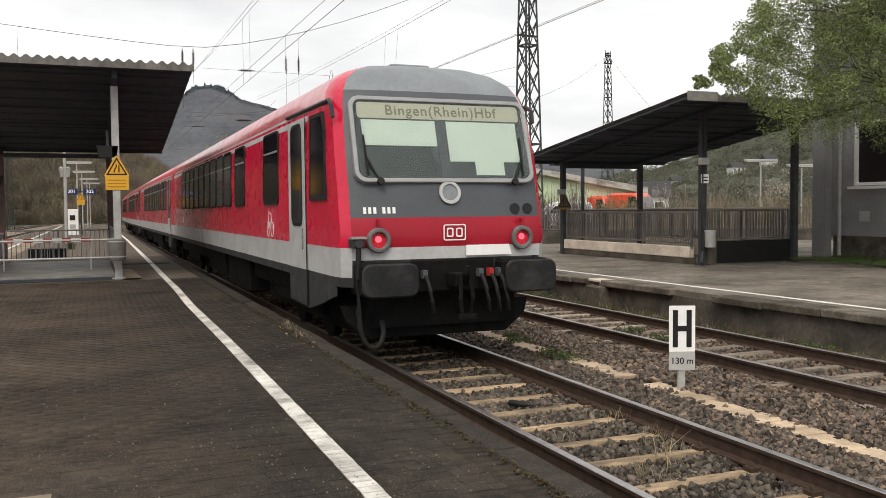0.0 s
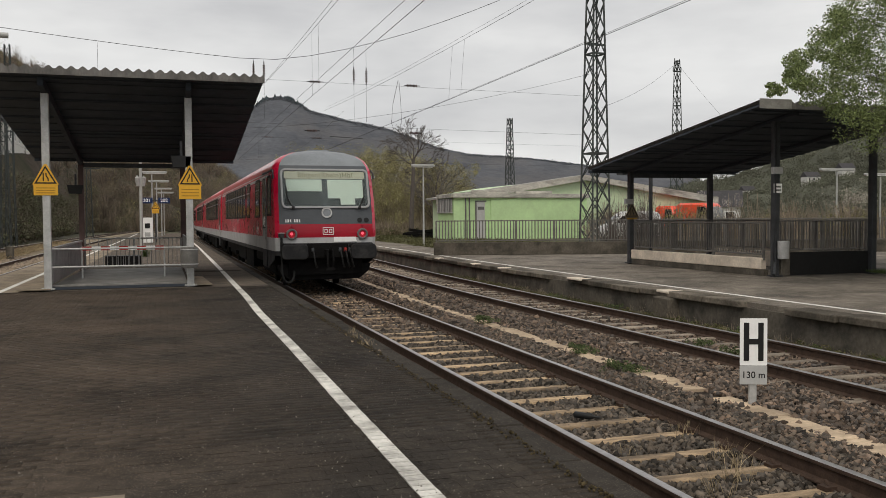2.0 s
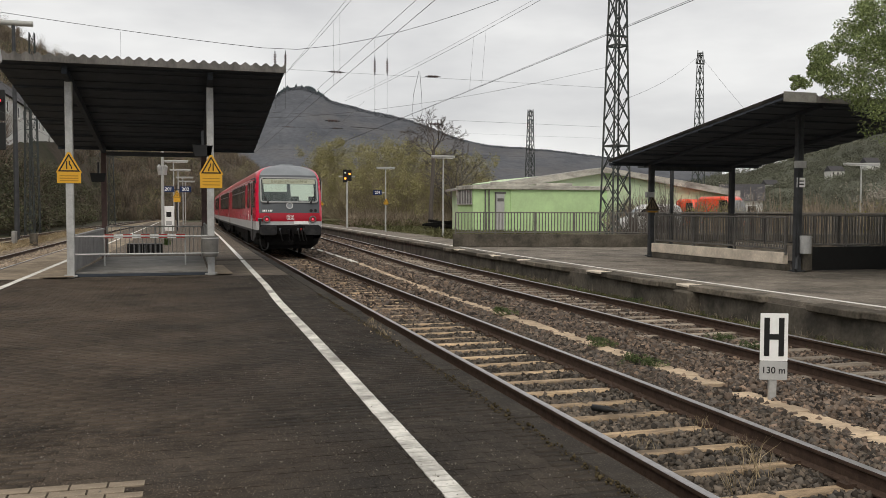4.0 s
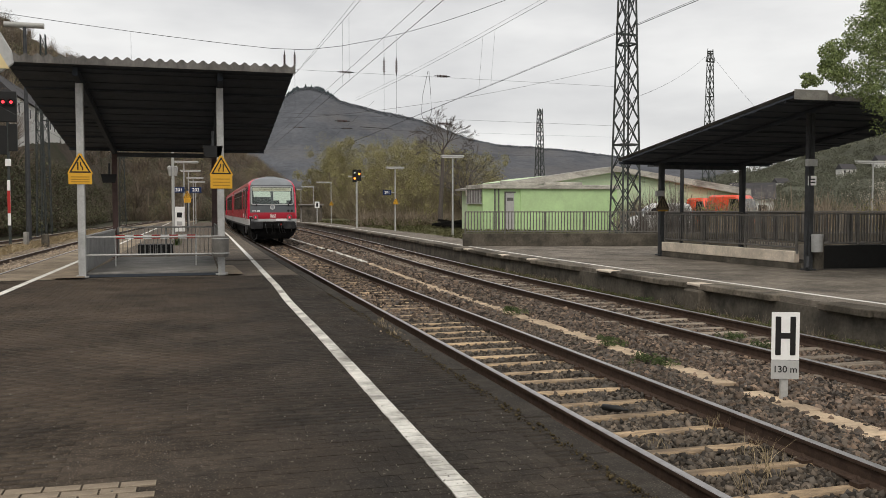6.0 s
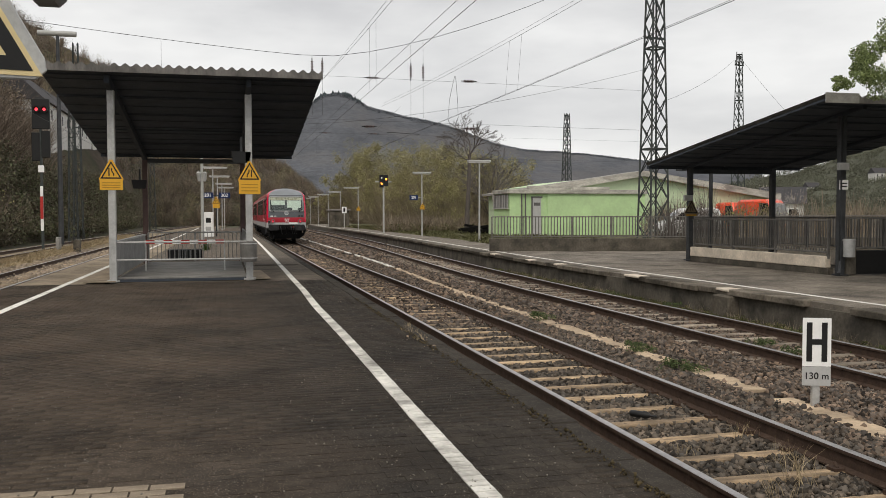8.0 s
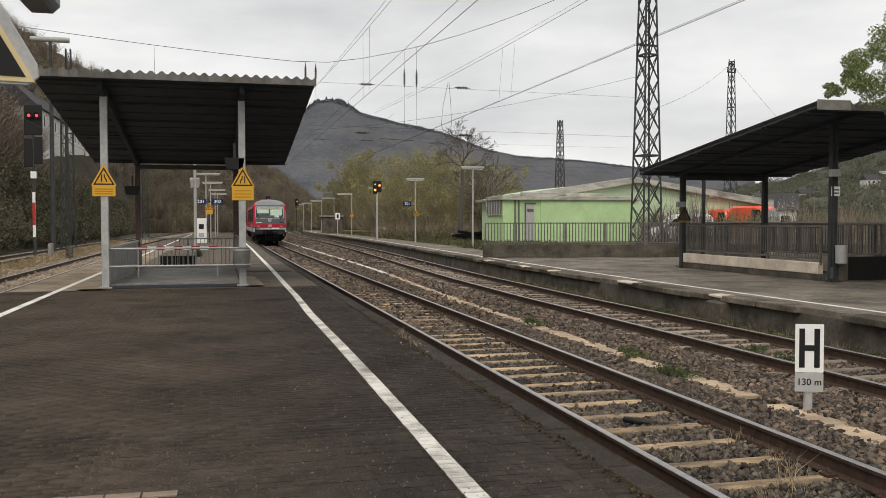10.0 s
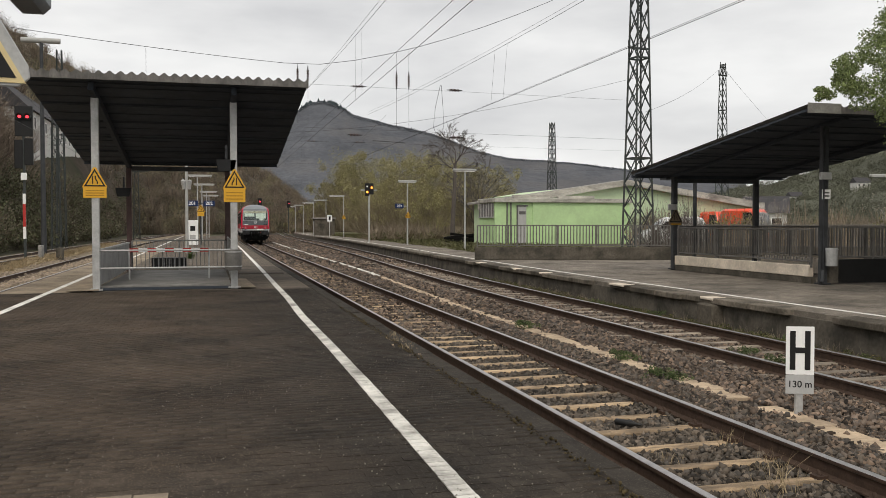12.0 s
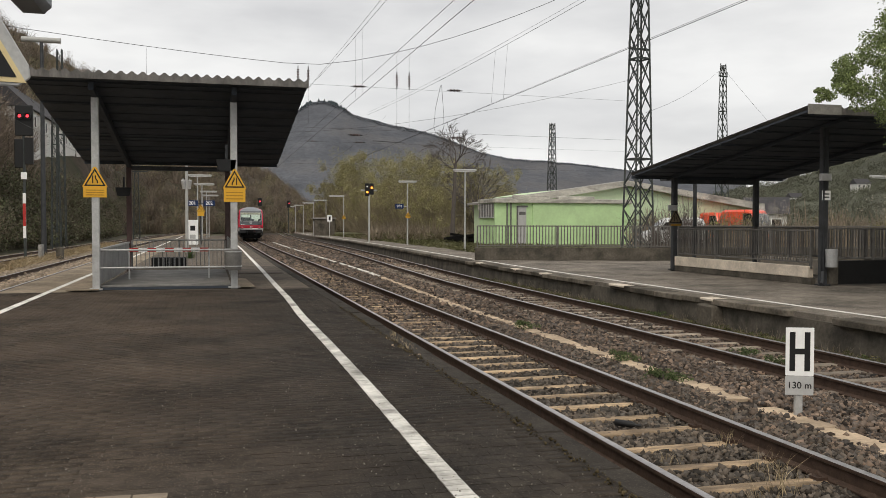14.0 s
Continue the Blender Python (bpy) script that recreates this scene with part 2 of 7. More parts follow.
M_WALL_OLD = material("mossy_concrete", (0.112, 0.098, 0.078), 0.9, vary=0.4, scale=1.6, bump=0.6, bump_scale=30, stain=0.8, stain_colour=(0.03, 0.028, 0.022), stain_scale=1.4, piece=0.15)
M_CONCRETE = material("pale_concrete", (0.70, 0.61, 0.50), 0.85, vary=0.2, scale=2.0, bump=0.3, bump_scale=50, stain=0.35, stain_colour=(0.3, 0.25, 0.2))
M_LINE = material("worn_white_paint", (0.70, 0.675, 0.62), 0.75, spec=0.2, vary=0.15, scale=5, bump=0.3, bump_scale=80, stain=0.85, stain_colour=(0.13, 0.118, 0.105), stain_scale=1.6, piece=0.12)
M_PALESTONE = material("pale_rear_stone", (0.29, 0.235, 0.18), 0.9, spec=0.2, vary=0.3, scale=2, bump=0.2, island=0.4)
M_REARBED = material("rear_gravel_bed", (0.27, 0.22, 0.155), 0.95, spec=0.1, vary=0.5, scale=3, bump=1.0, bump_scale=28, stain=0.5, stain_colour=(0.07, 0.06, 0.045))
M_PANEL = material("grimy_stair_panel", (0.21, 0.20, 0.185), 0.7, vary=0.25, scale=2, bump=0.1, stain=0.4, stain_colour=(0.08, 0.075, 0.065))
M_BALLAST = material("ballast_bed", (0.062, 0.050, 0.041), 0.95, spec=0.1, vary=0.5, scale=9, bump=1.0, bump_scale=28, stain=0.5, stain_colour=(0.04, 0.035, 0.03))
M_STONE = material("ballast_stone", (0.175, 0.125, 0.090), 0.9, spec=0.2, second=(0.085, 0.076, 0.068), vary=0.4, scale=1.0, bump=0.3, bump_scale=80, island=0.8)
M_STONE_GREY = material("grey_ballast_stone", (0.135, 0.108, 0.083), 0.9, spec=0.2, second=(0.070, 0.063, 0.055), vary=0.35, scale=1.0, bump=0.3, bump_scale=80, island=0.75)
M_MOSS = material("brown_moss", (0.072, 0.056, 0.030), 0.95, spec=0.1, vary=0.4, scale=8, bump=0, island=0.5)
M_SLEEPER_OLD = material("grey_sleeper_top", (0.30, 0.25, 0.195), 0.85, vary=0.4, scale=4, bump=0.4, bump_scale=40, stain=0.8, stain_colour=(0.11, 0.09, 0.07), piece=0.3, stretch=(1, 4, 1))
M_WEED = material("dark_weed_leaf", (0.078, 0.105, 0.04), 0.8, vary=0.4, scale=3, bump=0, island=0.5, spec=0.2)
M_SLEEPER = material("sleeper_top", (0.42, 0.305, 0.19), 0.85, vary=0.45, scale=4, bump=0.5, bump_scale=40, stain=0.95, stain_colour=(0.11, 0.085, 0.062), stain_scale=1.1, piece=0.3, stretch=(1, 4, 1))
M_RAIL = material("rusty_rail_side", (0.072, 0.046, 0.033), 0.75, metal=0.3, vary=0.3, scale=8, bump=0.3)
M_RAILTOP = material("polished_rail_head", (0.46, 0.44, 0.43), 0.4, metal=1.0, vary=0.15, scale=10, bump=0.05)
M_TROUGH = material("tan_trough_lid", (0.50, 0.385, 0.265), 0.9, vary=0.25, scale=3, bump=0.4, bump_scale=45, stain=0.5, stain_colour=(0.17, 0.13, 0.1), stain_scale=2, piece=0.15)
M_GROUND = material("rough_ground", (0.070, 0.062, 0.040), 0.95, vary=0.5, scale=0.25, bump=0.8, bump_scale=5, stain=0.7, stain_colour=(0.085, 0.10, 0.04), stain_scale=0.12)
M_VERGE = material("dull_verge_grass", (0.125, 0.122, 0.060), 0.85, vary=0.4, scale=0.5, bump=0, island=0.4, spec=0.1)
M_GRASS = material("grass_blade", (0.085, 0.125, 0.035), 0.8, vary=0.3, scale=3, bump=0, island=0.4)
M_FOOTWEED = material("brown_green_weed", (0.15, 0.125, 0.062), 0.9, vary=0.5, scale=0.7, bump=0, island=0.5, second=(0.075, 0.095, 0.035), spec=0.1)
M_LINE_FAR = material("white_line_paint", (0.80, 0.78, 0.73), 0.75, spec=0.2, vary=0.12, scale=3, bump=0.2, stain=0.45, stain_colour=(0.25, 0.23, 0.20), stain_scale=1.2)
M_DRY = material("dry_stalk", (0.36, 0.285, 0.175), 0.9, vary=0.3, scale=3, bump=0, island=0.3)
M_STEEL = material("galvanised_steel", (0.48, 0.48, 0.47), 0.6, metal=0.3, vary=0.18, scale=5, bump=0.1, stain=0.3, stain_colour=(0.16, 0.15, 0.14))
M_STEEL_DARK = material("dark_painted_steel", (0.058, 0.061, 0.065), 0.6, metal=0.2, vary=0.25, scale=4, bump=0.1)
M_BROWN = material("brown_painted_steel", (0.09, 0.055, 0.05), 0.6, vary=0.25, scale=4, bump=0.1)
M_MAST = material("green_grey_mast_paint", (0.055, 0.064, 0.062), 0.65, metal=0.2, vary=0.25, scale=2, bump=0.1, stain=0.3, stain_colour=(0.07, 0.045, 0.03))
M_SHEET = material("corrugated_fibre_cement", (0.17, 0.16, 0.15), 0.9, vary=0.3, scale=2.5, bump=0.3, bump_scale=50, stain=0.7, stain_colour=(0.06, 0.06, 0.055), stain_scale=3, stretch=(1, 1, 0.4))
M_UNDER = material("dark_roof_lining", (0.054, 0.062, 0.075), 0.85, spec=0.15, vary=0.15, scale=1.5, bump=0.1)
M_RAILING = material("brown_grey_railing_paint", (0.16, 0.152, 0.14), 0.65, metal=0.2, vary=0.25, scale=3, bump=0.1)
M_FENCE = material("fence_bar_paint", (0.33, 0.32, 0.30), 0.6, metal=0.3, vary=0.25, scale=3, bump=0.1)
M_MESH = material("grey_panel", (0.32, 0.315, 0.305), 0.6, metal=0.2, vary=0.2, scale=2, bump=0.1)
M_YELLOW = material("yellow_sign", (0.76, 0.41, 0.035), 0.5, vary=0.06, scale=4, bump=0.02)
M_BLACK = material("black_paint", (0.012, 0.012, 0.012), 0.5, vary=0.1, scale=4, bump=0.02)
M_WHITE = material("white_enamel", (0.92, 0.92, 0.90), 0.45, vary=0.04, scale=4, bump=0.02, stain=0.08, stain_colour=(0.5, 0.48, 0.44), stain_scale=6)
M_GREYPLATE = material("grey_plate", (0.45, 0.45, 0.44), 0.5, vary=0.08, scale=5, bump=0.02)
M_BLUE = material("blue_sign", (0.012, 0.03, 0.10), 0.5, vary=0.08, scale=4, bump=0.02)
M_REDPAINT = material("red_marking", (0.45, 0.035, 0.03), 0.55, vary=0.1, scale=5, bump=0.02)
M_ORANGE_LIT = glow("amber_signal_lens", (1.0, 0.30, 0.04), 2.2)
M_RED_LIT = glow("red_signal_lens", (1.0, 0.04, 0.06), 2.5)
# the train
M_TRAIN_RED = material("train_red_lacquer", (0.66, 0.010, 0.052), 0.3, vary=0.08, scale=1.2, bump=0.02, stain=0.3, stain_colour=(0.35, 0.015, 0.025), stain_scale=0.7, coat=0.5)
M_TRAIN_RED2 = material("train_dark_red_band", (0.36, 0.006, 0.022), 0.4, vary=0.08, scale=1.5, bump=0.02, coat=0.1)
# Pinker than the sides: the sky's sheen is put into the roof colour.
M_TRAIN_ROOF = material("train_roof_red_sky_sheen", (0.58, 0.085, 0.10), 0.35, vary=0.15, scale=1.5, bump=0.05, coat=0.6)
M_TRAIN_GREY = material("train_front_grey", (0.086, 0.094, 0.104), 0.45, vary=0.08, scale=2, bump=0.02)
M_TRAIN_CAP = material("train_roof_grey", (0.23, 0.248, 0.265), 0.5, vary=0.12, scale=2, bump=0.04)
M_TRAIN_WHITE = material("train_light_grey_stripe", (0.52, 0.52, 0.52), 0.45, vary=0.12, scale=2, bump=0.02, stain=0.3, stain_colour=(0.3, 0.28, 0.26), stain_scale=1.5)
M_TRAIN_SKIRT = material("train_dark_skirt", (0.044, 0.044, 0.047), 0.6, vary=0.2, scale=2, bump=0.05, stain=0.5, stain_colour=(0.035, 0.03, 0.027))
M_UNDERFRAME = material("grimy_underframe", (0.009, 0.0085, 0.0085), 0.75, spec=0.15, vary=0.4, scale=5, bump=0.2, metal=0.2)
M_GLASSDARK = material("dark_train_window", (0.012, 0.011, 0.014), 0.10, vary=0.0, bump=0.0, spec=0.28)
M_RUBBER = material("window_rubber", (0.012, 0.012, 0.012), 0.7, vary=0.1, bump=0.02)
M_WINFRAME = material("pale_window_frame", (0.36, 0.36, 0.36), 0.45, metal=0.3, vary=0.08, scale=4, bump=0.02)
M_BLIND = material("pale_roller_blind", (0.80, 0.84, 0.78), 0.8, vary=0.05, scale=4, bump=0.03)
M_CAB = material("cab_interior", (0.06, 0.067, 0.072), 0.8, vary=0.2, scale=4, bump=0.02)
M_DISPLAY = glow("destination_display", (0.56, 0.50, 0.40), 0.12)
M_DISPLAY_TEXT = material("display_dot_text", (0.26, 0.22, 0.14), 0.6, vary=0.05, bump=0)
M_TAIL = glow("red_tail_lamp", (1.0, 0.10, 0.16), 0.75)
M_TAILGLASS = material("red_lamp_glass", (0.62, 0.02, 0.04), 0.25, vary=0.1, scale=12, bump=0.1)
M_LAMPRIM = material("dull_lamp_rim", (0.17, 0.155, 0.15), 0.55, metal=0.3, vary=0.2, scale=6, bump=0.05)
M_BUFFER = material("worn_black_buffer", (0.012, 0.012, 0.013), 0.6, vary=0.4, scale=4, bump=0.1, stain=0.25, stain_colour=(0.10, 0.098, 0.095), stain_scale=3.5)
M_GLASS = pane("clear_glass", clear=0.97)
# ---- plan: x across the tracks, y along them, z = 0 on the platform ----
RAIL_Z = -0.38
TRACK_1, TRACK_2, TRACK_3, TRACK_4 = 4.14, 8.42, -6.60, -11.2


def smooth_table(y, table):
    for (a, va), (b, vb) in zip(table, table[1:]):
        if y <= b:
            k = max(0.0, min(1.0, (y - a) / (b - a)))
            return va + (vb - va) * k
    return table[-1][1]


def dip(y):
    """The line falls gently away from the camera."""
    return -0.0028 * min(max(y - 8.0, 0.0), 150.0)


def bend_1(y):
    return smooth_table(y, [(0, 0), (55, 0), (80, 0.08), (105, 0.35), (150, 1.6), (200, 5.0), (260, 12.0)])


def bend_2(y):
    return smooth_table(y, [(0, 0), (22, 0), (30, 0.2), (39, 0.6), (54, 1.35), (75, 2.2), (95, 2.7), (130, 3.2), (200, 6.5), (260, 13.0)])


def bend_3(y):
    return smooth_table(y, [(0, 0), (60, 0), (100, 0.8), (150, 2.4), (200, 5.5), (260, 12)])


def strip(name, xs_zs, bend, y0, y1, step, mat, parent=None, label="", smooth=False, close=False):
    """A profile of (x, z) swept along the line from y0 to y1."""
    n = max(1, round((y1 - y0) / step))
    sh = Shape()
    k = len(xs_zs)
    for i in range(n + 1):
        y = y0 + (y1 - y0) * i / n
        sh.v += [(x + bend(y), y, z + dip(y)) for x, z in xs_zs]
    last = k if close else k - 1
    for i in range(n):
        sh.f += [(i * k + j, i * k + (j + 1) % k, (i + 1) * k + (j + 1) % k, (i + 1) * k + j) for j in range(last)]
    if close:
        sh.f += [tuple(range(k)), tuple(range(n * k, n * k + k))]
    return part(name, sh, mat, parent, label, smooth=smooth)


def no_bend(y):
    return 0.0


# ground: one sheet to the horizon
gx = np.concatenate([[-4000, -1500, -600, -250, -120, -60], np.arange(-40, 61, 4), [80, 140, 260, 600, 1500, 4000]])
gy = np.concatenate([[-2500, -600, -150, -50], np.arange(-20, 161, 6), [190, 240, 320, 600, 1500, 4500]])
gv = [(x, y, -0.66 + dip(y) + (0.0 if -14 < x < 14 else 0.12 * noise.noise((x * 0.07, y * 0.07, 0)))) for y in gy for x in gx]
gf = [(j * len(gx) + i, j * len(gx) + i + 1, (j + 1) * len(gx) + i + 1, (j + 1) * len(gx) + i) for j in range(len(gy) - 1) for i in range(len(gx) - 1)]
ground = new("ground", fast_mesh("ground", gv, gf, M_GROUND, True))
tagged(ground, "rough grassy earth around the railway station", "ground", kind="structure")

# the island platform on which the camera stands
platform = thing("platform_1", "island platform paved with dark blocks between concrete edges", "platform", kind="structure")
strip("core", [(-4.62, -0.7), (-4.62, -0.004), (2.31, -0.004), (2.31, -0.7)], no_bend, 21.0, 120, 6, M_PAVE_FAR, platform, "worn dark block paving")
core_near = Shape().box(-4.62, 2.31, -6, 8, -0.7, -0.0045)
part("bed", core_near, M_PAVE_JOINT, platform, "sandy bed under the blocks")
strip("bed", [(-4.62, -0.7), (-4.62, -0.0045), (2.31, -0.0045), (2.31, -0.7)], no_bend, 8, 21.0, 6, M_PAVE_JOINT, platform, "sandy bed under the blocks")
strip("tan_paving", [(-4.58, 0.0), (-2.72, 0.0)], no_bend, 21.0, 60, 6, M_TANPAVE, platform, "tan worn paving beside the stairwell")
# the second platform, across the tracks
platform_2 = thing("platform_2", "far platform with weathered asphalt and a white line", "platform", kind="structure")
strip("core", [(10.05, -0.75), (10.05, 0.0), (30, 0.0), (30, -0.75)], bend_2, -8, 165, 4, M_ASPHALT, platform_2, "weathered grey asphalt")
strip("edge_wall", [(9.97, -0.75), (10.00, -0.10), (10.05, -0.10), (10.05, -0.75)], bend_2, -8, 165, 3, M_WALL_OLD, platform_2, "stained concrete edge wall")
strip("white_line", [(10.69, 0.004), (10.83, 0.004)], bend_2, -8, 150, 3, M_LINE_FAR, platform_2, "painted white line")
strip("white_line", [(-3.60, 0.004), (-3.46, 0.004)], no_bend, -4, 120, 4, M_LINE_FAR, platform, "painted white line")


def track(name, cx, bend, y0, y1, label, rail_z=RAIL_Z):
    tr = thing(name, label, "railway track", kind="structure")
    for side in (-1, 1):
        x = cx + side * 0.7535
        prof = [(x - 0.07, rail_z - 0.17), (x - 0.07, rail_z - 0.155), (x - 0.012, rail_z - 0.135), (x - 0.010, rail_z - 0.045), (x - 0.036, rail_z - 0.032), (x - 0.036, rail_z - 0.006),
                (x + 0.036, rail_z - 0.006), (x + 0.036, rail_z - 0.032), (x + 0.010, rail_z - 0.045), (x + 0.012, rail_z - 0.135), (x + 0.07, rail_z - 0.155), (x + 0.07, rail_z - 0.17)]
        rail = strip("rail", prof, bend, y0, y1, 2.5, M_RAIL, tr, "rust-brown steel rail")
        strip("running_surface", [(x - 0.033, rail_z - 0.006), (x - 0.028, rail_z), (x + 0.028, rail_z), (x + 0.033, rail_z - 0.006)], bend, y0, y1, 2.5, M_RAILTOP, rail, "polished rail head")
    return tr


track_1 = track("track_1", TRACK_1, bend_1, -6, 260, "railway track on ballast with pale sleepers")
track_2 = track("track_2", TRACK_2, bend_2, -6, 260, "railway track beside the far platform", RAIL_Z - 0.04)
track_3 = track("track_3", TRACK_3, bend_3, -6, 260, "railway track behind the island platform")
track_4 = track("track_4", TRACK_4, bend_3, -6, 260, "outer railway track below the wooded slope")
ballast = tagged(strip("ballast", [(2.30, -0.58), (2.9, -0.575), (3.3, -0.58), (4.14, -0.585), (5.2, -0.575), (5.7, -0.545), (6.6, -0.545), (7.4, -0.60), (8.4, -0.62), (9.5, -0.61), (10.05, -0.60)],
                       no_bend, -8, 30, 1.5, M_BALLAST), "bed of brown-grey crushed stone ballast", "ballast", kind="structure")
tagged(strip("ballast", [(2.30, -0.58), (4.14, -0.585), (5.8, -0.53), (7.4, -0.60), (9.0, -0.62), (13.3, -0.60)], no_bend, 30, 260, 6, M_BALLAST),
       "bed of brown-grey crushed stone ballast", "ballast", kind="structure")
tagged(strip("ballast", [(-14, -0.62), (-12.6, -0.55), (-6.6, -0.55), (-4.62, -0.57)], bend_3, -8, 260, 6, M_REARBED),
       "bed of brown-grey crushed stone ballast", "ballast", kind="structure")
# ---- the train: four coupled railcars, each with its cab or gangway end towards -y at local y = 0, rail top at z = 0 ----
# level: z, half width, set-back of the front
CAB_LEVELS = [(0.98, 1.39, 0.06), (1.10, 1.395, 0.03), (1.31, 1.40, 0.0), (1.46, 1.41, 0.0), (1.62, 1.41, -0.02), (1.82, 1.41, 0.03), (2.20, 1.41, 0.10), (2.55, 1.41, 0.20), (3.00, 1.39, 0.34),
              (3.25, 1.37, 0.43), (3.42, 1.33, 0.52), (3.58, 1.24, 0.64), (3.72, 1.05, 0.82), (3.82, 0.78, 1.05), (3.88, 0.42, 1.35)]
CAR = 23.0


def set_back(z):
    for (a, _, ya), (b, _, yb) in zip(CAB_LEVELS, CAB_LEVELS[1:]):
        if z <= b:
            return ya + (yb - ya) * max(0.0, (z - a) / (b - a))
    return CAB_LEVELS[-1][2]


def half_width(z):
    for (a, wa, _), (b, wb, _) in zip(CAB_LEVELS, CAB_LEVELS[1:]):
        if z <= b:
            return wa + (wb - wa) * max(0.0, (z - a) / (b - a))
    return 0.4


def railcar(label, cab, door_y, window_ys):
    car = thing("railcar", label, "train", group="coupled railcars")
    levels = []
    for z, w, yf in CAB_LEVELS:
        if cab:
            half = [(0.0, yf), (0.5 * w, yf + 0.015), (0.80 * w, yf + 0.055), (0.90 * w, yf + 0.10), (0.975 * w, yf + 0.22), (w, yf + 0.48)]
        else:
            half = [(0.0, 0.0), (0.5 * w, 0.0), (0.80 * w, 0.0), (0.9 * w, 0.0), (0.99 * w, 0.0), (w, 0.02)]
        half += [(w, CAR - 0.02), (0.98 * w, CAR), (0.0, CAR)]
        levels.append((z, half))
    regions = {}

    def region(seg, zm):
        if seg <= 2 and cab:
            return "front_buffer_fairing" if zm < 1.31 else "front_stripe" if zm < 1.46 else "front_band" if zm < 1.82 else "front_panel" if zm < 3.42 else "roof_cap"
        if seg in (3, 4) and cab and zm > 1.31:
            return "front_stripe" if zm < 1.46 else "body"
        if zm < 1.10:
            return "skirt"
        if zm < 1.46:
            return "side_stripe"
        if zm < 3.25:
            return "body"
        return "roof" if zm < 3.72 else "roof_cap"

    for (z0, h0), (z1, h1) in zip(levels, levels[1:]):
        for s in range(len(h0) - 1):
            for side in (-1, 1):
                quad = [(side * h0[s][0], h0[s][1], z0), (side * h0[s + 1][0], h0[s + 1][1], z0), (side * h1[s + 1][0], h1[s + 1][1], z1), (side * h1[s][0], h1[s][1], z1)]
                if side < 0:
                    quad.reverse()
                regions.setdefault(region(s, (z0 + z1) / 2), Shape()).add(quad, [(0, 1, 2, 3)])
    z1, h1 = levels[-1]
    lid = [(x, y, z1) for x, y in h1] + [(-x, y, z1) for x, y in reversed(h1[1:-1])]
    regions["roof_cap"].add(lid, [tuple(range(len(lid)))])
    looks = {"front_buffer_fairing": (M_TRAIN_SKIRT, "dark front fairing"), "front_stripe": (M_TRAIN_WHITE, "light grey front stripe"), "front_band": (M_TRAIN_RED2, "deep red band across the front"),
             "front_panel": (M_TRAIN_GREY, "grey front panel round the windscreen"), "roof_cap": (M_TRAIN_CAP, "light grey roof"), "skirt": (M_TRAIN_SKIRT, "dark grey lower side"),
             "side_stripe": (M_TRAIN_WHITE, "light grey stripe along the side"), "body": (M_TRAIN_RED, "red lacquered side"), "roof": (M_TRAIN_ROOF, "red roof shoulder")}
    for key, sh in regions.items():
        me = bpy.data.meshes.new(key)
        me.from_pydata(sh.v, [], sh.f)
        bm = bmesh.new()
        bm.from_mesh(me)
        bmesh.ops.remove_doubles(bm, verts=bm.verts, dist=0.0005)
        bmesh.ops.recalc_face_normals(bm, faces=bm.faces)
        bm.to_mesh(me)
        bm.free()
        me.materials.append(looks[key][0])
        me.shade_smooth()
        me.set_sharp_from_angle(angle=radians(30))
        ob = new(key, me)
        ob.parent = car
        tagged(ob, looks[key][1])
    # light band above the windows
    for side in (-1, 1):
        part("upper_stripe", Shape().add([(side * (half_width(z) + 0.004), y, z) for z in (3.13, 3.30) for y in (1.80 if cab else 0.3, CAR - 0.3)], [(0, 1, 3, 2)]), M_TRAIN_WHITE, car, "light grey band under the roof edge")
        # windows
        for y0, y1 in window_ys:
            w = part("side_window", Shape().prism(rounded(y1 - y0, 1.10, 0.09), (side * 1.402, (y0 + y1) / 2, 2.60), (0, 1, 0), (-side * 0.02, 0, 1), (side * 0.016, 0, 0)), M_GLASSDARK, car, "dark side window")
            part("window_frame", Shape().ring(rounded(y1 - y0 + 0.07, 1.17, 0.12), rounded(y1 - y0, 1.10, 0.09), (side * 1.40, (y0 + y1) / 2, 2.60), (0, 1, 0), (-side * 0.02, 0, 1), (side * 0.024, 0, 0)), M_RUBBER, w, "black rubber frame")
            part("window_bar", Shape().beam((side * 1.416, y0 + 0.05, 2.86), (side * 1.416, y1 - 0.05, 2.86), 0.012, 0.03), M_WINFRAME, w, "pale tilt window rail")
        # door
        for dy in door_y:
            d = part("door", Shape().prism(rounded(1.10, 2.08, 0.05), (side * 1.405, dy, 2.14), (0, 1, 0), (0, 0, 1), (side * 0.014, 0, 0)), M_TRAIN_WHITE, car, "light grey door leaf", bevel=0.004)
            part("door_window", Shape().prism(rounded(0.62, 1.36, 0.12), (side * 1.42, dy, 2.42), (0, 1, 0), (0, 0, 1), (side * 0.006, 0, 0)), M_GLASSDARK, d, "dark door window")
            part("door_rubber", Shape().ring(rounded(0.70, 1.44, 0.15), rounded(0.62, 1.36, 0.12), (side * 1.42, dy, 2.42), (0, 1, 0), (0, 0, 1), (side * 0.008, 0, 0)), M_RUBBER, d, "black window rubber")
            part("door_seam", Shape().box(side * 1.419 - 0.003, side * 1.419 + 0.003, dy - 0.57, dy - 0.54, 0.62, 3.18), M_RUBBER, d)
            part("door_button", Shape().ring(rounded(0.07, 0.30, 0.03), rounded(0.045, 0.27, 0.02), (side * 1.419, dy - 0.33, 1.52), (0, 1, 0), (0, 0, 1), (side * 0.004, 0, 0)), M_RUBBER, d)
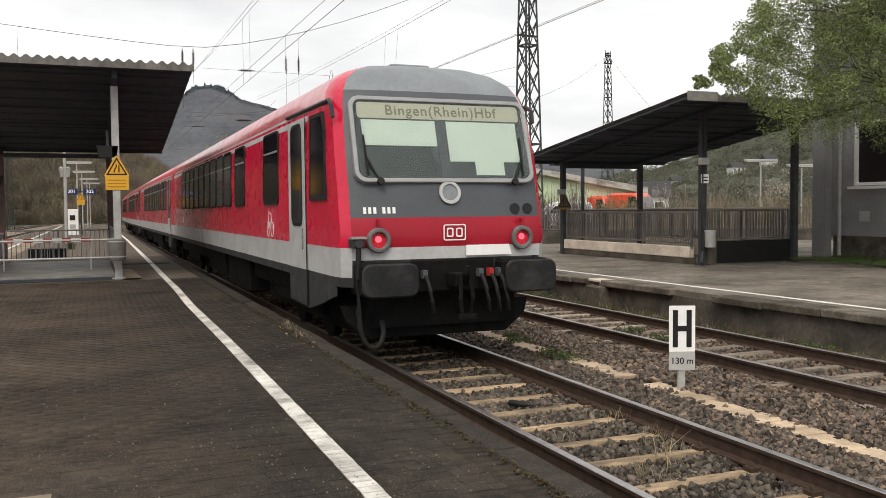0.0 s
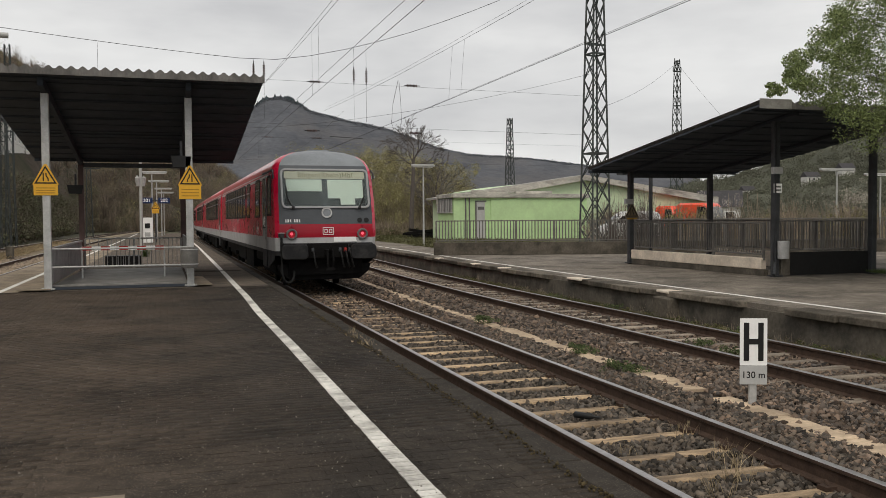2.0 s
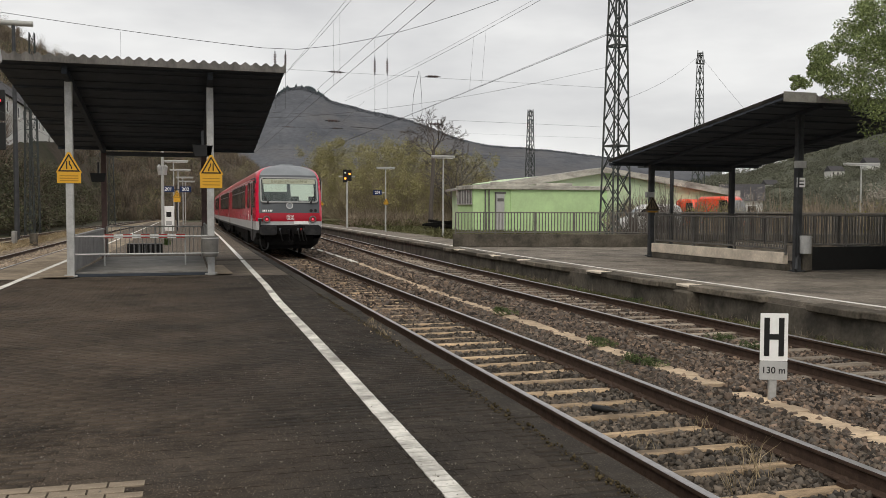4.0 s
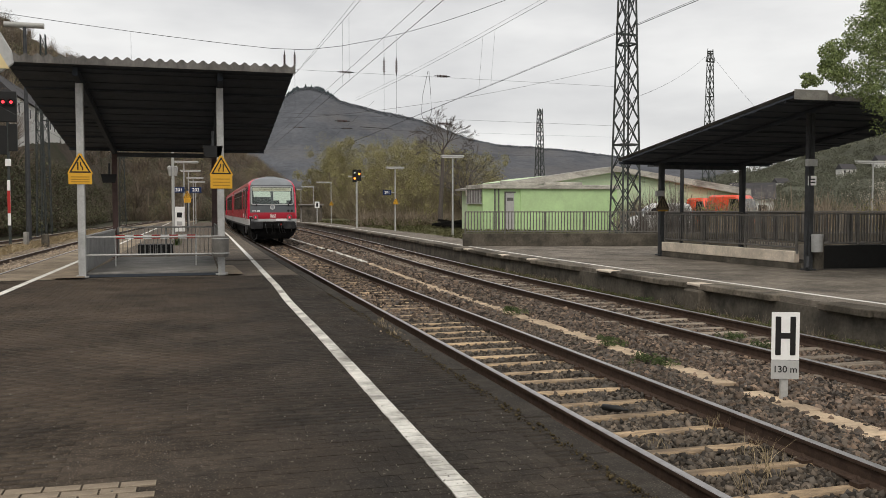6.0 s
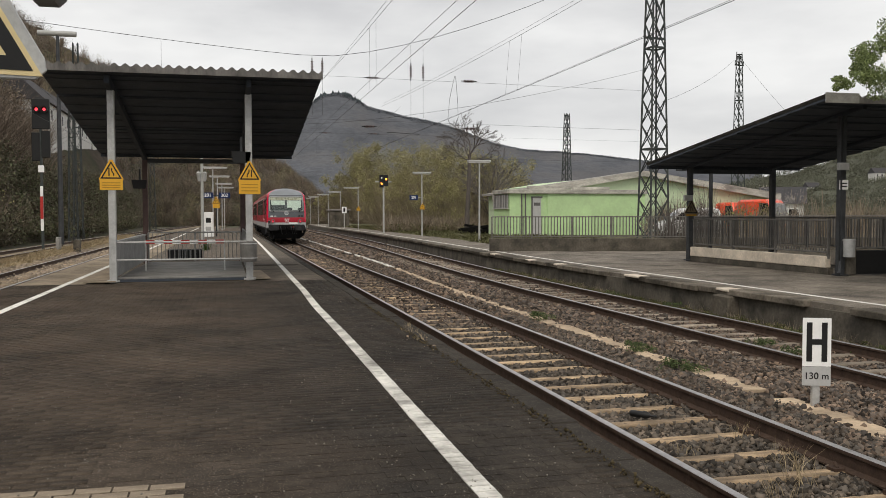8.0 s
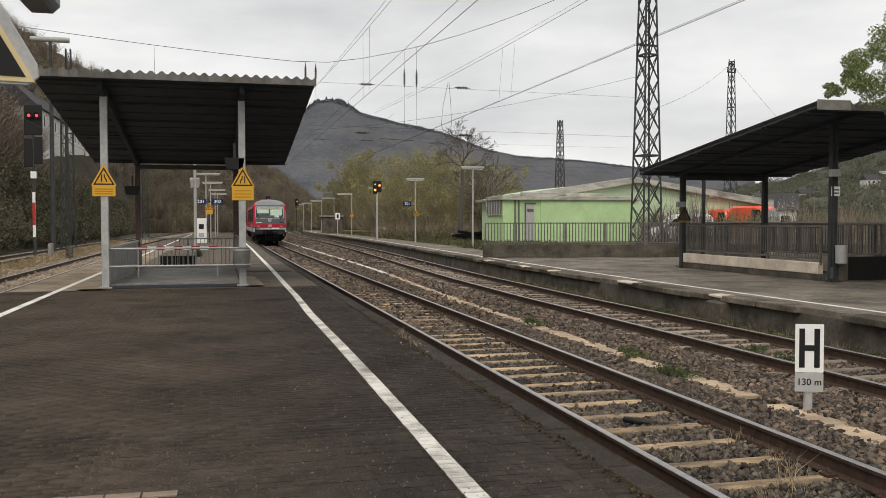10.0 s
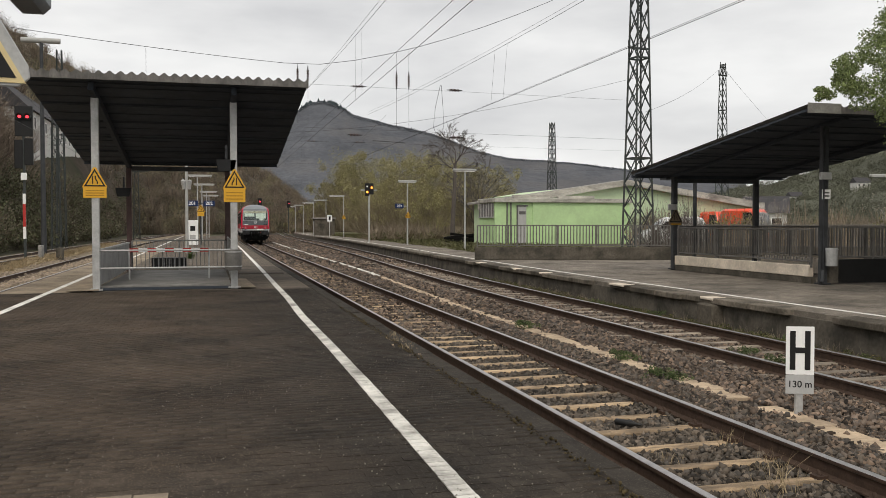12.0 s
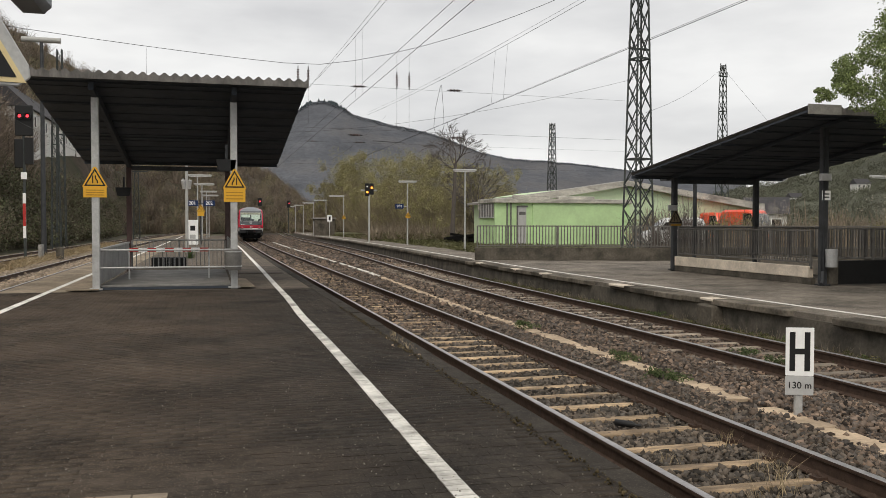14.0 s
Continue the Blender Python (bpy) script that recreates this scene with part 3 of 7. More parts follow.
            part("door_foot", Shape().box(side * 1.409 - 0.008, side * 1.409 + 0.008, dy - 0.55, dy + 0.55, 0.62, 1.095), M_TRAIN_SKIRT, d, "dark lower door panel")
            part("step_skirt", Shape().prism([(-1.95, 0.98), (0.62, 0.98), (0.56, 0.60), (-0.62, 0.58), (-1.25, 0.70), (-1.95, 0.86)] if cab else [(-0.95, 0.98), (0.62, 0.98), (0.56, 0.60), (-0.62, 0.60), (-0.80, 0.72)], (side * 1.362, dy, 0.0), (0, 1, 0), (0, 0, 1), (side * 0.03, 0, 0)), M_TRAIN_SKIRT, car, "dark step skirt below the door")
    # underframe, bogies, wheels
    # The low front box is added to block light under the cab.
    part("underframe", Shape().box(-1.15, 1.15, 0.9, CAR - 0.4, 0.62, 1.0).box(-1.0, 1.0, 0.7, 6.8, 0.30, 0.70).box(-1.25, 1.25, 7.6, 10.5, 0.32, 0.95).box(-1.22, 1.22, 11.2, 14.4, 0.42, 0.95), M_UNDERFRAME, car, "grimy underframe with equipment boxes and an added low shading box", bevel=0.02)
    for by in (3.9, CAR - 3.9):
        bg = part("bogie", Shape().box(-1.12, -0.98, by - 1.7, by + 1.7, 0.42, 0.68).box(0.98, 1.12, by - 1.7, by + 1.7, 0.42, 0.68).box(-1.0, 1.0, by - 0.25, by + 0.25, 0.4, 0.7), M_UNDERFRAME, car, "black bogie frame", bevel=0.02)
        for wy in (by - 0.95, by + 0.95):
            for side in (-1, 1):
                part("wheel", Shape().prism(disc(0.385, 24), (side * 0.70, wy, 0.385), (0, 1, 0), (0, 0, 1), (side * 0.12, 0, 0)), M_UNDERFRAME, bg, "steel wheel")
    # roof gear
    part("roof_vent", Shape().box(-0.5, 0.5, 6.0, 7.6, 3.86, 4.02), M_TRAIN_CAP, car, "grey roof ventilator box", bevel=0.05)
    part("roof_vent", Shape().box(-0.35, 0.35, 12.0, 13.4, 3.86, 4.0), M_TRAIN_CAP, car, "grey roof ventilator box", bevel=0.05)
    if not cab:
        part("gangway", Shape().ring(rounded(1.5, 2.5, 0.2), rounded(1.1, 2.1, 0.15), (0, -0.35, 2.2), (1, 0, 0), (0, 0, 1), (0, 0.36, 0)), M_RUBBER, car, "black gangway bellows")
    return car


def cab_front(car):
    def on_front(x, z, out=0.0):
        a = abs(x) / half_width(z)
        bow = 0.03 * a if a < 0.5 else 0.015 + (a - 0.5) / 0.3 * 0.04 if a < 0.8 else 0.055 + (a - 0.8) * 0.45
        return Vector((x, set_back(z) + bow - out, z))

    lean_v = (Vector((0, set_back(3.22), 3.22)) - Vector((0, set_back(2.34), 2.34))).normalized()
    centre = Vector((0, (set_back(3.24) + set_back(2.32)) / 2, 2.78))
    u, n = Vector((1, 0, 0)), Vector((0, -lean_v.z, lean_v.y))

    def panel(name, outline, off, thick, mat, label="", parent=car, bevel=0.0):
        return part(name, Shape().prism(outline, centre + n * off, u, lean_v, n * thick), mat, parent, label, bevel=bevel)

    ws = panel("windscreen", rounded(2.30, 1.02, 0.10), -0.030, 0.034, M_CAB, "dark cab behind the windscreen")
    part("windscreen_frame", Shape().ring(rounded(2.41, 1.13, 0.14, 5), rounded(2.30, 1.02, 0.10, 5), centre - n * 0.05, u, lean_v, n * 0.088), M_WINFRAME, ws, "pale grey windscreen frame", bevel=0.008)
    panel("roller_blind", [(-1.06, 0.26), (-1.06, -0.08), (-0.09, -0.08), (-0.09, 0.26)], 0.006, 0.006, M_BLIND, "pale roller blind half lowered", ws)
    panel("roller_blind", [(0.06, 0.26), (0.06, -0.28), (0.40, -0.28), (0.40, -0.46), (0.80, -0.46), (0.80, -0.28), (1.04, -0.28), (1.04, 0.26)], 0.006, 0.006, M_BLIND, "pale roller blind lowered", ws)
    panel("cab_pillar", [(-0.08, 0.27), (-0.08, -0.49), (0.05, -0.49), (0.05, 0.27)], 0.006, 0.010, M_TRAIN_GREY, "grey centre pillar", ws)
    panel("destination_box", rounded(2.20, 0.21, 0.03, 2, 0, 0.385), 0.006, 0.008, M_DISPLAY, "yellowish destination display", ws)
    rot = Matrix((u, lean_v, n)).transposed().to_4x4()
    lettering("destination_text", "Bingen(Rhein)Hbf", 0.19, Matrix.Translation(centre + n * 0.0155 + lean_v * 0.385 + u * 0.02) @ rot, M_DISPLAY_TEXT, ws, "dark dot-matrix destination text", 1.12)
    glass = panel("windscreen_glass", rounded(2.29, 1.01, 0.10), 0.022, 0.004, M_GLASS, "clear windscreen glass", ws)
    glass.visible_shadow = False
    for s, x in ((1, -0.98), (-1, 0.98)):
        a = centre + n * 0.045 + u * x * 0.92 - lean_v * 0.56
        b = a + lean_v * 0.30 - u * s * 0.14
        wiper = part("wiper", Shape().beam(a, b, 0.03, 0.02).beam(b + lean_v * 0.30 - u * s * 0.02, b - lean_v * 0.22, 0.018, 0.02), M_RUBBER, car, "black windscreen wiper")
        part("wiper_hub", Shape().prism(disc(0.045, 10), a - n * 0.01, u, lean_v, n * 0.04), M_RUBBER, wiper)
    # round emblem plate
    p = on_front(0, 2.13, 0.004)
    part("emblem_ring", Shape().ring(disc(0.145, 28), disc(0.105, 28), p, (1, 0, 0), (0, 0.2, 0.98), (0, -0.03, -0.006)), M_TRAIN_WHITE, car, "pale round rim", bevel=0.004)
    part("emblem_lens", Shape().prism(disc(0.104, 28), p, (1, 0, 0), (0, 0.2, 0.98), (0, -0.012, 0)), M_TRAIN_CAP, car, "grey round lamp")
    for x in (0.90, 1.09):
        part("front_socket", Shape().prism(disc(0.068, 18), on_front(x, 1.92, 0.004), (1, 0, 0), (0, 0.15, 0.99), (0, -0.014, 0)), M_BLACK, car, "black round socket")
    # bars in place of the running number
    for i in range(6):
        x = -1.10 + 0.062 * i + (0.05 if i > 2 else 0)
        part("number_bar", Shape().prism([(-0.019, -0.040), (0.019, -0.040), (0.019, 0.040), (-0.019, 0.040)], on_front(x, 1.91, 0.003), (1, 0, 0), (0, 0.16, 0.98), (0, -0.003, 0)), M_WHITE, car)
    # operator badge: a plain white frame with two bars on red
    p = on_front(0.02, 1.63, 0.012)
    part("badge_frame", Shape().ring(rounded(0.30, 0.20, 0.025), rounded(0.272, 0.172, 0.018), p, (1, 0, 0), (0, 0, 1), (0, -0.004, 0)), M_WHITE, car, "white badge outline")
    for x in (-0.062, 0.062):
        part("badge_bar", Shape().ring(rounded(0.088, 0.115, 0.02), rounded(0.054, 0.078, 0.012), p + Vector((x, 0, 0)), (1, 0, 0), (0, 0, 1), (0, -0.004, 0)), M_WHITE, car)
    # lamps
    for x in (-0.96, 0.96):
        p = on_front(x, 1.55, 0.0)
        rim = part("tail_lamp", Shape().ring(disc(0.15, 26), disc(0.095, 26), p + Vector((0, 0.06, 0)), (1, 0, 0), (0, 0, 1), (0, -0.13, 0)), M_LAMPRIM, car, "round tail lamp with a grey rim", bevel=0.012, smooth=True)
        part("lamp_lens", Shape().prism(disc(0.096, 22), p + Vector((0, 0.0, 0)), (1, 0, 0), (0, 0, 1), (0, -0.02, 0)), M_TAILGLASS, rim, "red lens")
        part("lamp_glow", Shape().prism(disc(0.040, 16), p + Vector((0, -0.02, 0.012)), (1, 0, 0), (0, 0, 1), (0, -0.008, 0)), M_TAIL, rim, "glowing red lamp")
        part("lamp_hook", Shape().box(x - 0.02, x + 0.02, p.y - 0.06, p.y, 1.74, 1.80), M_TRAIN_RED2, car)
    part("white_plate", Shape().prism([(0.17, 1.34), (0.80, 1.34), (0.76, 1.47), (0.17, 1.47)], (0, -0.02, 0), (1, 0, 0), (0, 0, 1), (0, -0.02, 0)), M_WHITE, car, "white enamel plate")
    # buffers, beam, coupling, plough
    part("buffer_beam", Shape().box(-1.20, 1.20, 0.06, 0.42, 0.88, 1.32).box(-0.55, 0.55, -0.02, 0.1, 0.9, 1.3), M_UNDERFRAME, car, "black buffer beam", bevel=0.02)
    for x in (-0.92, 0.92):
        b = part("buffer", Shape().tube([(x, 0.1, 1.06), (x, -0.30, 1.06)], [0.16, 0.13], 16), M_UNDERFRAME, car, "black side buffer", smooth=True)
        part("buffer_head", Shape().prism(rounded(0.70, 0.40, 0.11), (x, -0.30, 1.085), (1, 0, 0), (0, 0, 1), (0, -0.06, 0)), M_BUFFER, b, "worn black buffer head", bevel=0.02, smooth=True)
        part("buffer_shroud", Shape().box(x - 0.33, x + 0.33, -0.20, 0.12, 0.88, 1.29), M_UNDERFRAME, b, bevel=0.04)
    part("draw_hook", Shape().box(-0.10, 0.10, -0.34, 0.1, 0.98, 1.14).tube([(0, -0.34, 1.06), (0.0, -0.44, 1.16), (0, -0.46, 1.24)], [0.05, 0.045, 0.03], 8), M_UNDERFRAME, car, "black draw hook", bevel=0.01)
    part("screw_coupling", Shape().tube([(-0.06, -0.40, 1.10), (-0.08, -0.44, 0.85), (-0.05, -0.42, 0.62)], 0.028, 6).tube([(0.06, -0.40, 1.10), (0.08, -0.44, 0.85), (0.05, -0.42, 0.62)], 0.028, 6).box(-0.12, 0.12, -0.46, -0.40, 0.60, 0.66), M_UNDERFRAME, car)
    for x, c in ((-0.42, M_UNDERFRAME), (0.32, M_UNDERFRAME), (0.46, M_REDPAINT), (0.58, M_UNDERFRAME)):
        hose = part("brake_hose", Shape().tube([(x, 0.0, 1.12), (x, -0.14, 1.11), (x + 0.005, -0.22, 1.05), (x + 0.02, -0.27, 0.93), (x + 0.04, -0.28, 0.80), (x + 0.07, -0.24, 0.70), (x + 0.11, -0.16, 0.66)], 0.025, 8), M_RUBBER, car, "black brake hose", smooth=True)
        part("hose_cock", Shape().box(x - 0.03, x + 0.03, -0.16, -0.06, 1.08, 1.18), c if c is M_REDPAINT else M_TRAIN_GREY, hose)
    part("snow_plough", Shape().prism([(-1.30, 0.72), (1.30, 0.72), (1.24, 0.52), (0.95, 0.30), (-0.95, 0.30), (-1.24, 0.52)], (0, 0.42, 0), (1, 0, 0), (0, 0.12, 1), (0, 0.08, 0)), M_UNDERFRAME, car, "black rail guard plate", bevel=0.01)
    part("plough_web", Shape().box(-1.0, 1.0, 0.30, 1.0, 0.45, 0.90), M_UNDERFRAME, car)
    # jumper socket with its hanging cable
    sk = part("jumper_socket", Shape().box(-1.31, -1.17, -0.13, 0.1, 1.47, 1.57).prism(disc(0.06, 12), (-1.24, -0.10, 1.52), (1, 0, 0), (0, 0, 1), (0, -0.05, 0)), M_TRAIN_SKIRT, car, "grey jumper socket", bevel=0.01)
    part("socket_lid", Shape().box(-1.33, -1.15, -0.16, 0.0, 1.575, 1.60), M_WINFRAME, sk, "pale lid")
    part("jumper_cable", Shape().tube([(-1.24, -0.10, 1.48), (-1.25, -0.11, 1.1), (-1.25, -0.11, 0.7), (-1.235, -0.11, 0.50), (-1.19, -0.10, 0.36), (-1.12, -0.09, 0.28), (-1.03, -0.07, 0.27), (-0.95, -0.04, 0.33), (-0.91, 0.0, 0.44), (-0.90, 0.1, 0.56)], 0.032, 10), M_RUBBER, car, "thick black hanging cable", smooth=True)
    # cab side windows, gutter, horn
    for side in (-1, 1):
        cw = part("cab_window", Shape().prism([(0.72, 2.10), (1.50, 2.10), (1.50, 3.12), (0.92, 3.12), (0.82, 2.9)], (side * 1.455, 0, 0), (0, 1, 0), (-side * 0.018, 0, 1), (side * 0.014, 0, 0)), M_GLASSDARK, car, "dark cab side window")
        part("cab_window_frame", Shape().ring([(0.66, 2.05), (1.55, 2.05), (1.55, 3.17), (0.88, 3.17), (0.77, 2.93)], [(0.72, 2.10), (1.50, 2.10), (1.50, 3.12), (0.92, 3.12), (0.82, 2.9)], (side * 1.44, 0, 0), (0, 1, 0), (-side * 0.018, 0, 1), (side * 0.034, 0, 0)), M_RUBBER, cw, "black rubber frame")
        part("gutter", Shape().tube([(side * 1.375, 0.48, 3.06), (side * 1.385, 0.52, 3.22), (side * 1.37, 0.66, 3.29), (side * 1.372, 3.2, 3.31)], 0.028, 6), M_TRAIN_SKIRT, car, "dark rain gutter", smooth=True)
    part("bicycle_mark", Shape().ring(disc(0.13, 16), disc(0.11, 16), (-1.412, 4.30, 1.62), (0, 1, 0), (0, 0, 1), (-0.003, 0, 0)).ring(disc(0.13, 16), disc(0.11, 16), (-1.412, 4.62, 1.62), (0, 1, 0), (0, 0, 1), (-0.003, 0, 0))
         .beam((-1.4135, 4.30, 1.62), (-1.4135, 4.38, 1.88), 0.003, 0.02).beam((-1.4135, 4.38, 1.86), (-1.4135, 4.56, 1.90), 0.003, 0.02).beam((-1.4135, 4.56, 1.96), (-1.4135, 4.62, 1.62), 0.003, 0.02).beam((-1.4135, 4.36, 1.82), (-1.4135, 4.50, 1.62), 0.003, 0.02), M_WHITE, car, "white bicycle pictogram")
    part("roof_horn", Shape().box(-0.28, 0.30, 1.5, 1.9, 3.86, 3.93), M_TRAIN_CAP, car, "low roof hatch", bevel=0.02)


MANY = [(3.75, 4.95), (7.0, 8.15)] + [(8.75 + 1.22 * i, 9.75 + 1.22 * i) for i in range(9)]
END = [(2.9, 4.0), (4.4, 5.5)] + [(6.1 + 1.25 * i, 7.1 + 1.25 * i) for i in range(10)]
car_a = railcar("red diesel railcar with a grey front, tail lamps lit", True, [2.38], MANY)
cab_front(car_a)
car_b = railcar("red diesel railcar coupled behind the end car", False, [1.5], END)
car_c = copy_thing(car_a, Matrix())
car_d = copy_thing(car_b, Matrix())
tagged(car_c, "red diesel railcar of the second set, coupled ahead")
tagged(car_d, "red diesel railcar at the far end of the train")
# ---- along the line: sleepers, stones, trough lids, weeds, stop board ----
rng = np.random.default_rng(7)
SLEEPER_STEP = 0.63


def sleepers(tr, cx, bend, y0, y1, top, width, mat, label):
    me = mesh_of("sleeper", Shape().box(-1.28, 1.28, -width / 2, width / 2, -0.16, 0.0), mat, bevel=0.015)
    y = y0
    i = 0
    while y < y1:
        ob = new("sleeper", me)
        ob.parent = tr
        ob.matrix_world = pose(cx + bend(y), y, top + dip(y) + 0.006 * math.sin(i * 2.3), 0, 0, 0.5 * math.sin(i * 1.7))
        if i == 0:
            tagged(ob, label)
        y += SLEEPER_STEP
        i += 1


sleepers(track_1, TRACK_1, bend_1, 0.37 - 8 * SLEEPER_STEP, 46, RAIL_Z - 0.165, 0.145, M_SLEEPER, "pale weathered sleeper half buried in ballast")
sleepers(track_2, TRACK_2, bend_2, 0.5 - 8 * SLEEPER_STEP, 50, RAIL_Z - 0.192, 0.17, M_SLEEPER_OLD, "pale weathered sleeper half buried in ballast")
sleepers(track_3, TRACK_3, bend_3, 18, 60, RAIL_Z - 0.165, 0.18, M_SLEEPER, "pale weathered sleeper half buried in ballast")


def rail_clips(tr, cx, bend, y0, y1, rail_z):
    me = mesh_of("rail_clip", Shape().box(-0.05, 0.05, -0.05, 0.05, 0.0, 0.035).tube([(0, -0.02, 0.03), (0, 0.02, 0.07)], 0.015, 6), M_RAIL)
    y = y0
    while y < y1:
        for side in (-1, 1):
            for s in (-0.11, 0.11):
                ob = new("rail_clip", me)
                ob.parent = tr
                ob.matrix_world = pose(cx + side * 0.7535 + s + bend(y), y, rail_z - 0.168 + dip(y))
        y += SLEEPER_STEP


rail_clips(track_1, TRACK_1, bend_1, 0.37 + 5 * SLEEPER_STEP, 26, RAIL_Z)

CHIP_V = np.array([(x, y, z) for z in (-1, 1) for y in (-1, 1) for x in (-1, 1)], float) * 0.72
CHIP_F = np.array([(0, 2, 3, 1), (4, 5, 7, 6), (0, 1, 5, 4), (2, 6, 7, 3), (0, 4, 6, 2), (1, 3, 7, 5)])


def stones(name, count, area, size, height, label, keep=None, mat=M_STONE):
    """Loose crushed stone: rough chips scattered over an area (x0, x1, y0, y1), denser towards y0."""
    x0, x1, y0, y1 = area
    x = rng.uniform(x0, x1, count)
    y = y0 + (y1 - y0) * rng.uniform(0, 1, count) ** 1.35
    if keep is not None:
        ok = keep(x, y)
        x, y = x[ok], y[ok]
    n = len(x)
    s = (size[0] + (size[1] - size[0]) * rng.uniform(0, 1, (n, 1, 1)) ** 1.8) * rng.uniform(0.55, 1.35, (n, 1, 3))
    v = (CHIP_V[None] + rng.uniform(-0.42, 0.42, (n, 8, 3))) * s
    tip, tc = rng.uniform(-0.8, 0.8, (2, n, 1))
    v = np.stack([v[:, :, 0], v[:, :, 1] * np.cos(tip) - v[:, :, 2] * np.sin(tip), v[:, :, 1] * np.sin(tip) + v[:, :, 2] * np.cos(tip)], 2)
    v = np.stack([v[:, :, 0] * np.cos(tc) - v[:, :, 2] * np.sin(tc), v[:, :, 1], v[:, :, 0] * np.sin(tc) + v[:, :, 2] * np.cos(tc)], 2)
    ang = rng.uniform(0, 6.283, n)
    c, d = np.cos(ang)[:, None], np.sin(ang)[:, None]
    v = np.stack([v[:, :, 0] * c - v[:, :, 1] * d, v[:, :, 0] * d + v[:, :, 1] * c, v[:, :, 2]], 2)
    fall = -0.0028 * np.maximum(y - 8, 0)
    v += np.stack([x, y, height(x, y) + fall + rng.uniform(-0.012, 0.016, n)], 1)[:, None]
    f = CHIP_F[None] + (np.arange(n) * 8)[:, None, None]
    ob = new(name, fast_mesh(name, v.reshape(-1, 3), f.reshape(-1, 4), mat))
    return tagged(ob, label, "ballast", kind="stuff")


def bed_height(x, y):
    return np.interp(x, [2.3, 3.3, 4.1, 5.2, 5.8, 6.6, 7.4, 8.4, 9.5, 10.05], [-0.575, -0.575, -0.58, -0.555, -0.525, -0.53, -0.60, -0.62, -0.61, -0.59])


def off_rails(x, y):
    ok = np.ones(len(x), bool)
    for cx, ph, top in ((TRACK_1, 0.37, 0.7), (TRACK_2, 0.5, 0.55)):
        for s in (-0.7535, 0.7535):
            ok &= np.abs(x - cx - s) > 0.085
        k = np.abs((y - ph + SLEEPER_STEP / 2) % SLEEPER_STEP - SLEEPER_STEP / 2)
        ok &= ~((k < 0.085) & (np.abs(x - cx) < 0.64)) | (rng.uniform(0, 1, len(x)) < 0.06)
    lid_x = np.interp(y, [3, 10, 21, 26, 32, 40], [5.93, 5.97, 5.97, 6.12, 6.34, 6.50])
    ok &= (np.abs(x - lid_x) > 0.115 + 0.05 * np.sin(y * 7.3) * np.sin(y * 2.9)) | (rng.uniform(0, 1, len(x)) < 0.035)
    return ok


stones("ballast_stones", 52000, (2.6, 5.80, 3.2, 17), (0.011, 0.034), bed_height, "loose dark grey crushed stones round the sleepers", off_rails, M_STONE_GREY)
stones("ballast_stones", 62000, (5.3, 9.9, 3.2, 17), (0.011, 0.038), bed_height, "loose brown-grey crushed stones between the tracks", off_rails)
stones("ballast_stones", 42000, (2.6, 9.9, 16, 42), (0.02, 0.055), bed_height, "loose brown-grey crushed stones between the tracks", off_rails)
stones("ballast_stones", 36000, (2.7, 13.2, 42, 175), (0.035, 0.10), lambda x, y: bed_height(x, y) - 0.015, "loose brown-grey crushed stones between the tracks", lambda x, y: (np.abs(np.abs(x - TRACK_1) - 0.7535) > 0.12) & (np.abs(x - 6.53 - np.interp(y, [55, 80, 105], [0, 0.06, 0.28])) > 0.16) & (x - np.interp(y, [42, 54, 75, 95, 130], [0.75, 1.35, 2.2, 2.7, 3.2]) < 9.7))
stones("ballast_stones", 5000, (-9.5, -4.7, 18, 60), (0.03, 0.07), lambda x, y: -0.555 + 0 * x, "loose pale stones beside the rear track", None, M_PALESTONE)

# cable trough beside the track: a row of lids, near ones tan, far ones whitened
trough = thing("cable_trough", "row of tan concrete cable trough lids sunk in the ballast", "cable trough")


def trough_x(y):
    return smooth_table(y, [(3, 5.93), (10, 5.97), (21, 5.97), (26, 6.12), (32, 6.34), (40, 6.50), (60, 6.55)])


y = 2.4
while y < 33:
    ln_ = rng.uniform(0.48, 0.52)
    if not (8.0 < y < 8.45 or 10.15 < y < 10.9):
        half = 0.165 if y < 24 else 0.14
        a, b, c, d = rng.uniform(0.0, 0.035, 4)
        side = [(-half + a, -ln_ / 2), (half - b, -ln_ / 2), (half, 0.05), (half - c, ln_ / 2), (-half + d, ln_ / 2), (-half, -0.04)]
        lid = part("trough_lid", Shape().prism(side, (0, 0, -0.05), (1, 0, 0), (0, 1, 0), (0, 0, 0.05)), M_TROUGH, trough, bevel=0.006)
        lid.matrix_world = pose(trough_x(y) + rng.uniform(-0.02, 0.02), y + ln_ / 2, -0.505 + dip(y) + rng.uniform(-0.006, 0.006), rng.uniform(-0.6, 0.6), rng.uniform(-1.5, 1.5), rng.uniform(-1.5, 1.5) - 2.2 * (y > 21))
    y += ln_ + rng.uniform(0.002, 0.012)
white_me = mesh_of("painted_lid", Shape().box(-0.09, 0.09, -0.95, 0.95, -0.05, 0.0), M_LINE, bevel=0.01)
for i in range(33):
    y = 35.0 + i * 2.0
    lid = new("painted_lid", white_me)
    lid.parent = trough
    lid.matrix_world = pose(trough_x(y) + 0.03 * math.sin(i * 1.7) + 0.8 * bend_1(y), y, -0.485 + dip(y), 0, 0, 1.5 * math.sin(i * 2.1))

